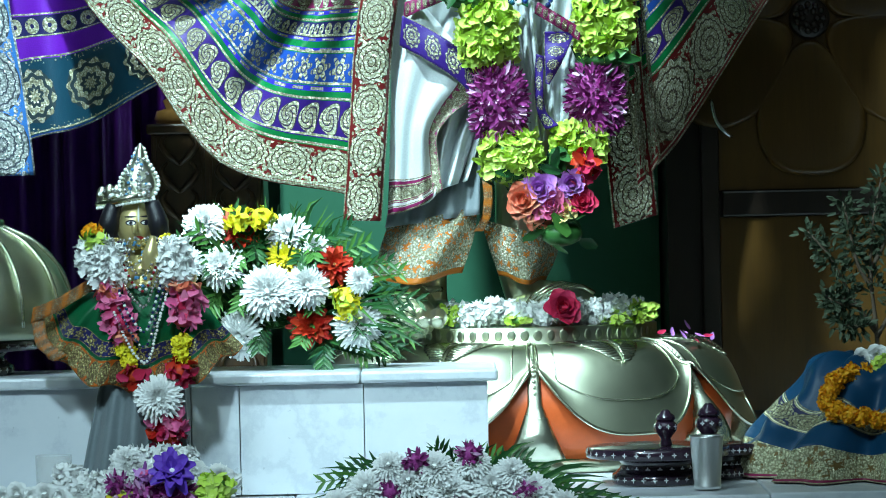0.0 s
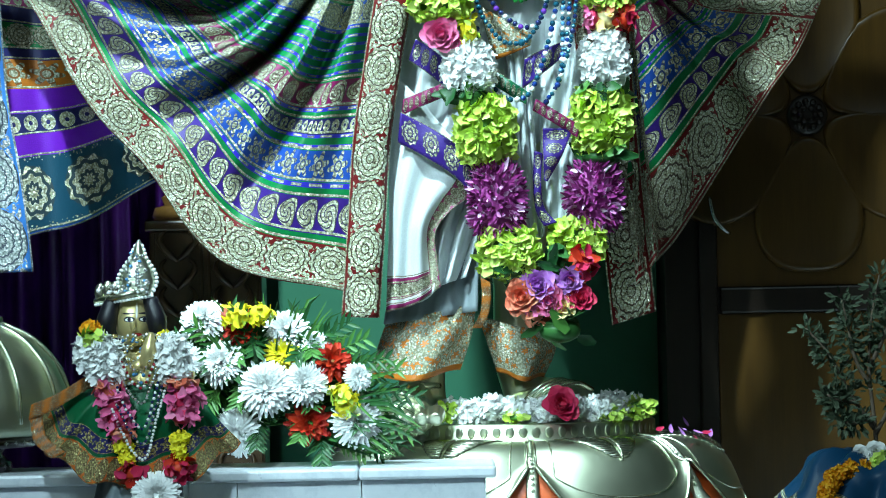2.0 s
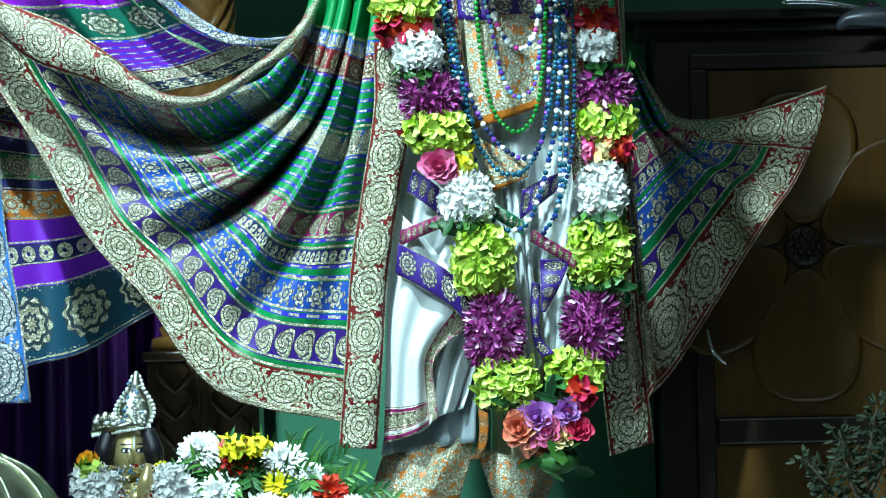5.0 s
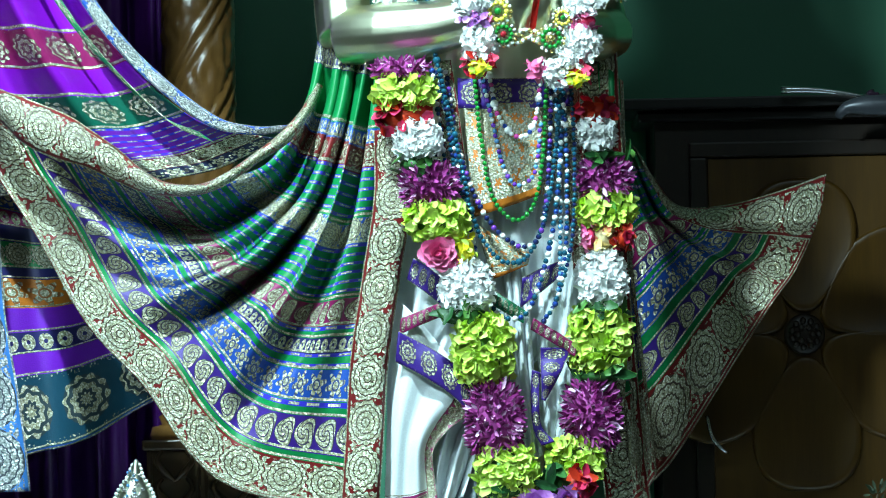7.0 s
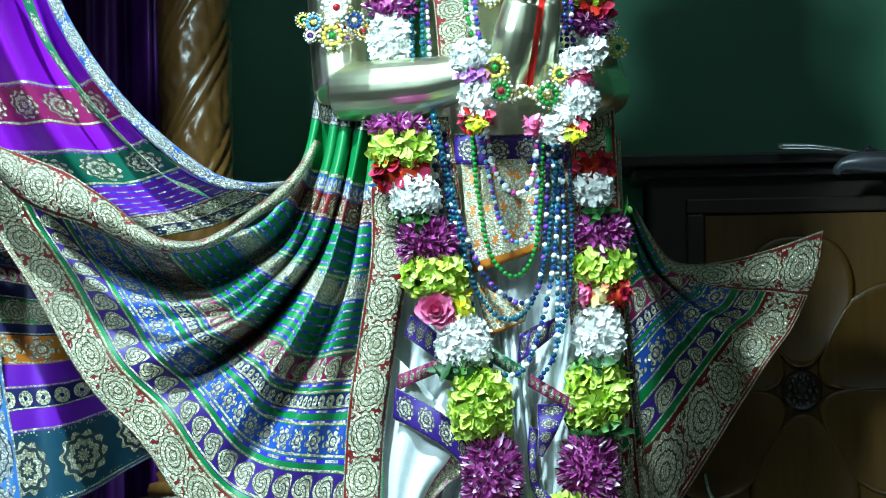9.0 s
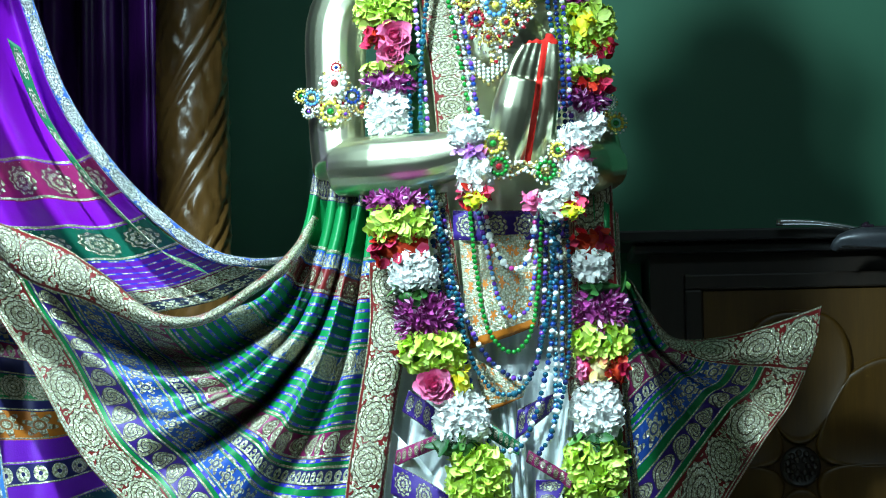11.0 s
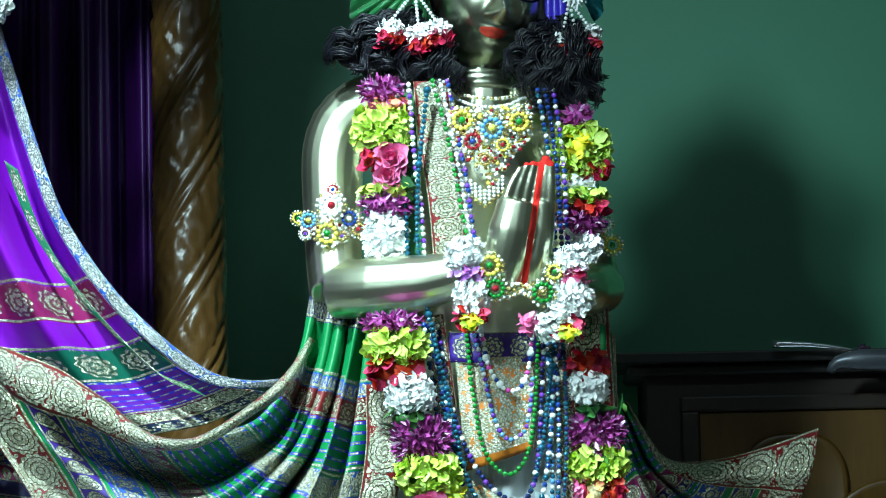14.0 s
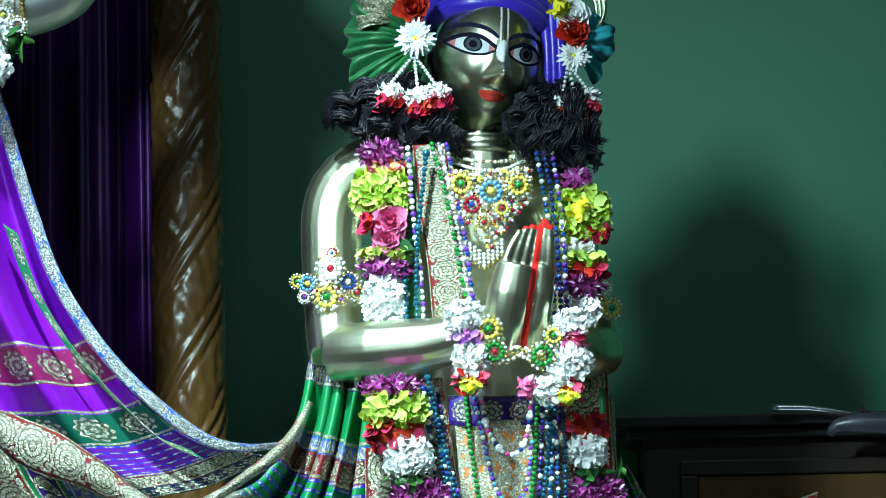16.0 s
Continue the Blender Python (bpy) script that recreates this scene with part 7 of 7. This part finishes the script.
solo("figurine", bm, gilt_face("gilded_metal", (-0.491, DY - 0.02, 1.400)), "small gilded figurine with joined palms standing on the step", "figurine")
DOLL_SILK = brocade("green_gown_orange_border", [(0.55, (0.0, 0.11, 0.035)), (0.70, NV, "flower", 16), (0.74, (0.0, 0.11, 0.035)), (1.0, (0.60, 0.13, 0.01), "medal", 22)], gold=(0.68, 0.55, 0.25))
cloth("gown", [(-0.56, DY - 0.02, 1.295), (-0.52, DY - 0.055, 1.30), (-0.45, DY - 0.055, 1.30), (-0.395, DY - 0.02, 1.29)], [(-0.668, DY, 1.245), (-0.642, DY - 0.03, 1.195), (-0.60, DY - 0.06, 1.165), (-0.511, DY - 0.08, 1.132), (-0.401, DY - 0.07, 1.152), (-0.328, DY, 1.205)],
      [(-0.56, DY - 0.02, 1.295), (-0.60, DY - 0.03, 1.285), (-0.668, DY, 1.245)], [(-0.395, DY - 0.02, 1.29), (-0.37, DY - 0.03, 1.25), (-0.328, DY, 1.205)], DOLL_SILK, "green gown with orange and gold scalloped border", 80, 40,
      lambda u, v: (0, 0.02 * math.sin(u * 30) * v, 0.008 * math.sin(u * 30 + 1) * v), "gown", little_gown)
trim("sash", [(-0.535, DY - 0.05, 1.315), (-0.58, DY - 0.055, 1.29), (-0.63, DY - 0.05, 1.262), (-0.67, DY - 0.04, 1.246)], 0.026, (0.2, 0, 1), ORANGE_SILK, "orange and gold sash end of the figurine's gown", 30, parent=little_gown)
trim("sash", [(-0.668, DY - 0.04, 1.247), (-0.66, DY - 0.05, 1.21), (-0.63, DY - 0.06, 1.185)], 0.022, (1, 0, 0.5), ORANGE_SILK, "orange and gold folded sash of the figurine's gown", 20, parent=little_gown)
cloth("skirt", [(-0.55, DY - 0.03, 1.19), (-0.49, DY - 0.06, 1.19), (-0.425, DY - 0.03, 1.19)], [(-0.60, DY - 0.05, 0.955), (-0.50, DY - 0.09, 0.955), (-0.41, DY - 0.05, 0.955)],
      [(-0.55, DY - 0.03, 1.19), (-0.575, DY - 0.04, 1.08), (-0.60, DY - 0.05, 0.955)], [(-0.425, DY - 0.03, 1.19), (-0.42, DY - 0.04, 1.08), (-0.41, DY - 0.05, 0.955)], GREY_SILK, "plain grey silk underskirt of the figurine", 50, 30,
      lambda u, v: (0, 0.012 * math.sin(u * 24) * (0.3 + v), 0), "skirt", little_gown)
crown = thing("crown", (-0.50, DY, 1.435), "silver jewelled crown with tall pointed plaque", "crown")
bm = bmesh.new()
n = 24
plate = []
for i in range(n + 1):
    t = i / n
    w = 0.030 * (1 - t) ** 0.55 * (0.8 + 0.5 * math.sin(math.pi * min(t * 1.4, 1)))
    plate.append([bm.verts.new((-0.491 + s * w + 0.004 * t, DY - 0.035 - 0.010 * (1 - s * s) + 0.012 * t, 1.446 + 0.085 * t)) for s in (-1, -0.5, 0, 0.5, 1)])
for a, b in zip(plate, plate[1:]):
    for k in range(4):
        bm.faces.new((a[k], a[k + 1], b[k + 1], b[k]))
thicken(part("plaque", bm, SILVER_RELIEF, crown), 0.004)
for k in range(14):
    t = k / 13
    for s in (-1, 1):
        w = 0.030 * (1 - t) ** 0.55 * (0.8 + 0.5 * math.sin(math.pi * min(t * 1.4, 1)))
        bead("pearl", crown, (-0.491 + s * w + 0.004 * t, DY - 0.038 + 0.012 * t, 1.446 + 0.085 * t), 0.0034)
for k in range(9):
    bead("silver", crown, (-0.489, DY - 0.046 + 0.01 * k / 8, 1.462 + 0.005 * k), 0.0045 - 0.0003 * k)
bm = bmesh.new()
tube(bm, spline([(-0.560, DY - 0.0, 1.436), (-0.53, DY - 0.045, 1.440), (-0.50, DY - 0.055, 1.447), (-0.468, DY - 0.03, 1.449)], 24), [0.006, 0.006], 8)
part("brow_band", bm, SILVER_RELIEF, crown)
for k in range(5):
    bm = bmesh.new()
    ball(bm, (-0.552 + 0.013 * k, DY - 0.012 - 0.008 * k, 1.450 + 0.006 * math.sin(k)), (0.010, 0.005, 0.016 - 0.001 * k), 2)
    part("leaf_plate", bm, SILVER_RELIEF, crown)
for k in range(20):
    bead("pearl", crown, Vector((-0.560, DY - 0.01, 1.430)).lerp(Vector((-0.466, DY - 0.04, 1.443)), k / 19) + Vector((0, -0.03 * math.sin(math.pi * k / 19), 0)), 0.003)
for k in range(46):
    t = RNG.random() * 0.85
    w = 0.024 * (1 - t) ** 0.55
    bead("silver" if k % 4 else "sky", crown, (-0.491 + RNG.uniform(-1, 1) * w, DY - 0.046 + 0.012 * t, 1.449 + 0.085 * t), RNG.uniform(0.002, 0.0036))
for k in range(26):
    bead("silver" if k % 3 else "pearl", crown, (-0.556 + 0.09 * RNG.random(), DY - 0.045 - 0.01 * RNG.random(), 1.447 + 0.014 * RNG.random()), RNG.uniform(0.0025, 0.004))
hairdo = thing("figurine_hair", (-0.5, DY, 1.39), "black wig of the small figurine", "wig")
bm = bmesh.new()
ball(bm, (-0.50, DY + 0.012, 1.412), (0.044, 0.03, 0.045), 3)
for s in (-1, 1):
    tube(bm, spline([(-0.50 + s * 0.030, DY - 0.035, 1.438), (-0.50 + s * 0.040, DY - 0.04, 1.405), (-0.50 + s * 0.042, DY - 0.03, 1.37)], 10), [0.012, 0.017, 0.012], 10)
part("hair", bm, HAIR, hairdo)
doll_garland = thing("flower_garland", (-0.5, DY - 0.06, 1.1), "garland of white, pink and yellow flowers on the figurine", "garland")
for i, (kind, x, z, w, h) in enumerate((("white", -0.552, 1.352, 0.07, 0.055), ("white", -0.540, 1.325, 0.055, 0.045), ("coral", -0.536, 1.300, 0.045, 0.025), ("pink", -0.530, 1.275, 0.045, 0.04), ("pink", -0.524, 1.247, 0.045, 0.035), ("coral", -0.518, 1.222, 0.04, 0.02),
                                        ("red", -0.500, 1.160, 0.045, 0.03), ("white", -0.432, 1.352, 0.05, 0.055), ("white", -0.426, 1.325, 0.05, 0.045), ("coral", -0.418, 1.302, 0.05, 0.022), ("pink", -0.412, 1.278, 0.05, 0.045), ("pink", -0.418, 1.25, 0.045, 0.03),
                                        ("red", -0.425, 1.165, 0.045, 0.03), ("pink", -0.448, 1.085, 0.055, 0.045), ("red", -0.452, 1.06, 0.05, 0.03), ("lime", -0.56, 1.378, 0.035, 0.022))):
    cluster(kind, doll_garland, x, DY - 0.085, z, w * 1.1, h * 1.1, 0.045, i + 11)
for i, (x, z) in enumerate(((-0.514, 1.203), (-0.508, 1.184), (-0.423, 1.213), (-0.425, 1.193))):
    bloom("yellow_marigold", doll_garland, (x, DY - 0.085, z), 0.017, (0, -1, 0.1), i)
bloom("mum", doll_garland, (-0.461, DY - 0.10, 1.124), 0.042, (0, -1, 0.1), 1)
bloom("mum", doll_garland, (-0.478, DY - 0.09, 1.132), 0.03, (-0.4, -1, 0.1), 2)
bloom("marigold", doll_garland, (-0.565, DY - 0.05, 1.392), 0.018, (0, -1, 0.2), 0)
bloom("yellow_marigold", doll_garland, (-0.562, DY - 0.055, 1.372), 0.013, (0, -1, 0.2), 1)
bloom("yellow_marigold", doll_garland, (-0.447, DY - 0.055, 1.378), 0.012, (0, -1, 0.2), 2)
for k in range(6):
    w, drop = 0.016 + 0.008 * k, (0.05, 0.075, 0.10, 0.14, 0.165, 0.19)[k]
    beads("string of pearls on the small figurine", [(-0.497 - w, DY - 0.05, 1.372), (-0.494 - w * 0.6, DY - 0.10, 1.372 - drop * 0.6), (-0.482, DY - 0.11, 1.372 - drop), (-0.472 + w * 0.3, DY - 0.10, 1.372 - drop * 0.6), (-0.478 + w, DY - 0.05, 1.372)], (["silver", "gold"], ["pearl", "ruby"], ["silver"], ["pearl", "navy"], ["silver", "navy"], ["pearl"])[k], 0.0026, 1.1)
chest = thing("jewelled_breastplate", (-0.5, DY - 0.06, 1.34), "tiny pearl chest ornament on the figurine", "necklace")
for k in range(190):
    bead(RNG.choice(["pearl", "silver", "gold", "silver", "gold", "sky"]), chest, (-0.495 + RNG.uniform(-0.042, 0.040), DY - 0.066 - RNG.random() * 0.020, 1.300 + RNG.random() * 0.082), RNG.uniform(0.0024, 0.0034))

# ---- basil plant in a cloth-wrapped pot ----
pot = thing("wrapped_pot", (0.74, -0.30, 0.95), "plant pot wrapped in teal brocade silk with marigold string", "plant pot")
POT_SILK = brocade("teal_brocade", [(0.52, (0.002, 0.050, 0.12)), (0.535, GOLD), (0.66, (0.01, 0.012, 0.07), "medal", 26), (0.675, GOLD), (0.82, (0.002, 0.050, 0.12)), (0.98, (0.16, 0.10, 0.03), "dense", 30), (1.0, (0.22, 0.01, 0.06))], gold=(0.7, 0.66, 0.42))
rows = []
prof = [(0.03, 1.150), (0.09, 1.148), (0.125, 1.13), (0.135, 1.105), (0.15, 1.08), (0.175, 1.055), (0.20, 1.03), (0.22, 1.005), (0.235, 0.98), (0.25, 0.953)]
line = spline([(r, 0, z) for r, z in prof], 40)
for j, p in enumerate(line):
    t = j / 40
    rows.append([])
    for i in range(160):
        q = math.tau * i / 160
        f = 1 + (0.13 * math.sin(q * 9 + 3 * t + 2 * noise.noise(Vector((q, t * 3, 2)))) + 0.07 * math.sin(q * 17 + 1 + 4 * t)) * t ** 1.2 + 0.10 * noise.noise(Vector((q * 2.2, t * 5, 7))) * min(1, t * 3)
        rows[j].append(Vector((0.74 + p.x * f * math.cos(q), -0.30 + p.x * f * math.sin(q), p.z + (0.03 * math.sin(q * 9 + 2) + 0.02 * noise.noise(Vector((q * 3, t * 4, 4)))) * t * (1 - t) * 2)))
for name, j0, j1, label in (("wrapping", 0, 32, ""), ("hem", 32, 40, "gold embroidered hem with a magenta edge")):
    bm = bmesh.new()
    uv = bm.loops.layers.uv.new("UVMap")
    grid = [[bm.verts.new(p) for p in rows[j]] for j in range(j0, j1 + 1)]
    for j in range(j1 - j0):
        for i in range(160):
            k = (i + 1) % 160
            f = bm.faces.new((grid[j][i], grid[j + 1][i], grid[j + 1][k], grid[j][k]))
            for loop, (a, c) in zip(f.loops, ((i, j), (i, j + 1), (i + 1, j + 1), (i + 1, j))):
                loop[uv].uv = (a / 160, (c + j0) / 40)
    part(name, bm, POT_SILK, pot, label)
string = thing("marigold_string", (0.68, -0.44, 1.08), "string of orange marigolds laid over the wrapped pot", "garland")
for i, p in enumerate(spline([(0.700, -0.40, 1.128), (0.662, -0.42, 1.123), (0.640, -0.445, 1.105), (0.630, -0.465, 1.082), (0.648, -0.48, 1.066), (0.680, -0.49, 1.060), (0.715, -0.49, 1.052), (0.75, -0.49, 1.048), (0.80, -0.48, 1.05)], 13)):
    bloom("marigold", string, p, 0.0175, (-0.2, -1, 0.4), i)
top = thing("pot_flowers", (0.73, -0.36, 1.145), "white and lime blossoms on top of the pot", "flowers")
for i, (x, z) in enumerate(((0.70, 1.145), (0.725, 1.15), (0.75, 1.14))):
    bloom("white_rose", top, (x, -0.38, z), 0.022, (0, -1, 0.6), i)
cluster("lime", top, 0.735, -0.39, 1.13, 0.05, 0.035, 0.03, 4)
basil = thing("basil_plant", (0.735, -0.30, 1.15), "holy basil plant with thin bare stems and small grey-green leaves", "plant")
tips = []
for pts in ([(0.735, -0.30, 1.14), (0.732, -0.30, 1.20), (0.725, -0.30, 1.28), (0.728, -0.30, 1.36), (0.745, -0.3, 1.45)], [(0.731, -0.30, 1.19), (0.70, -0.31, 1.235), (0.675, -0.31, 1.28), (0.655, -0.31, 1.32), (0.618, -0.31, 1.362)],
            [(0.727, -0.30, 1.26), (0.70, -0.31, 1.31), (0.69, -0.31, 1.36), (0.68, -0.31, 1.41)], [(0.728, -0.30, 1.30), (0.755, -0.31, 1.36), (0.77, -0.31, 1.43)], [(0.733, -0.30, 1.18), (0.77, -0.31, 1.25), (0.80, -0.31, 1.33)],
            [(0.70, -0.31, 1.235), (0.668, -0.32, 1.24), (0.65, -0.32, 1.25)], [(0.732, -0.3, 1.21), (0.69, -0.32, 1.20), (0.665, -0.32, 1.215)]):
    run = spline(pts, 16)
    bm = bmesh.new()
    tube(bm, run, [0.0042, 0.003, 0.0016], 7)
    part("stem", bm, TWIG, basil)
    tips += run[6:]
leaves = bmesh.new()
for p in tips:
    for k in range(16):
        d = Vector((RNG.gauss(0, 1), RNG.gauss(0, 1), RNG.gauss(0, 1) + 0.2)).normalized()
        c = p + d * RNG.uniform(0.002, 0.022)
        petal(leaves, Matrix.Translation(c) @ along(d, (RNG.uniform(-1, 1), -1, 0.5)), RNG.uniform(0.010, 0.018), RNG.uniform(0.006, 0.009), 0.3, 0.2, 0.6, 0, 2)
tagged(part("leaves", leaves, LEAF_GREY, basil), kind="stuff")
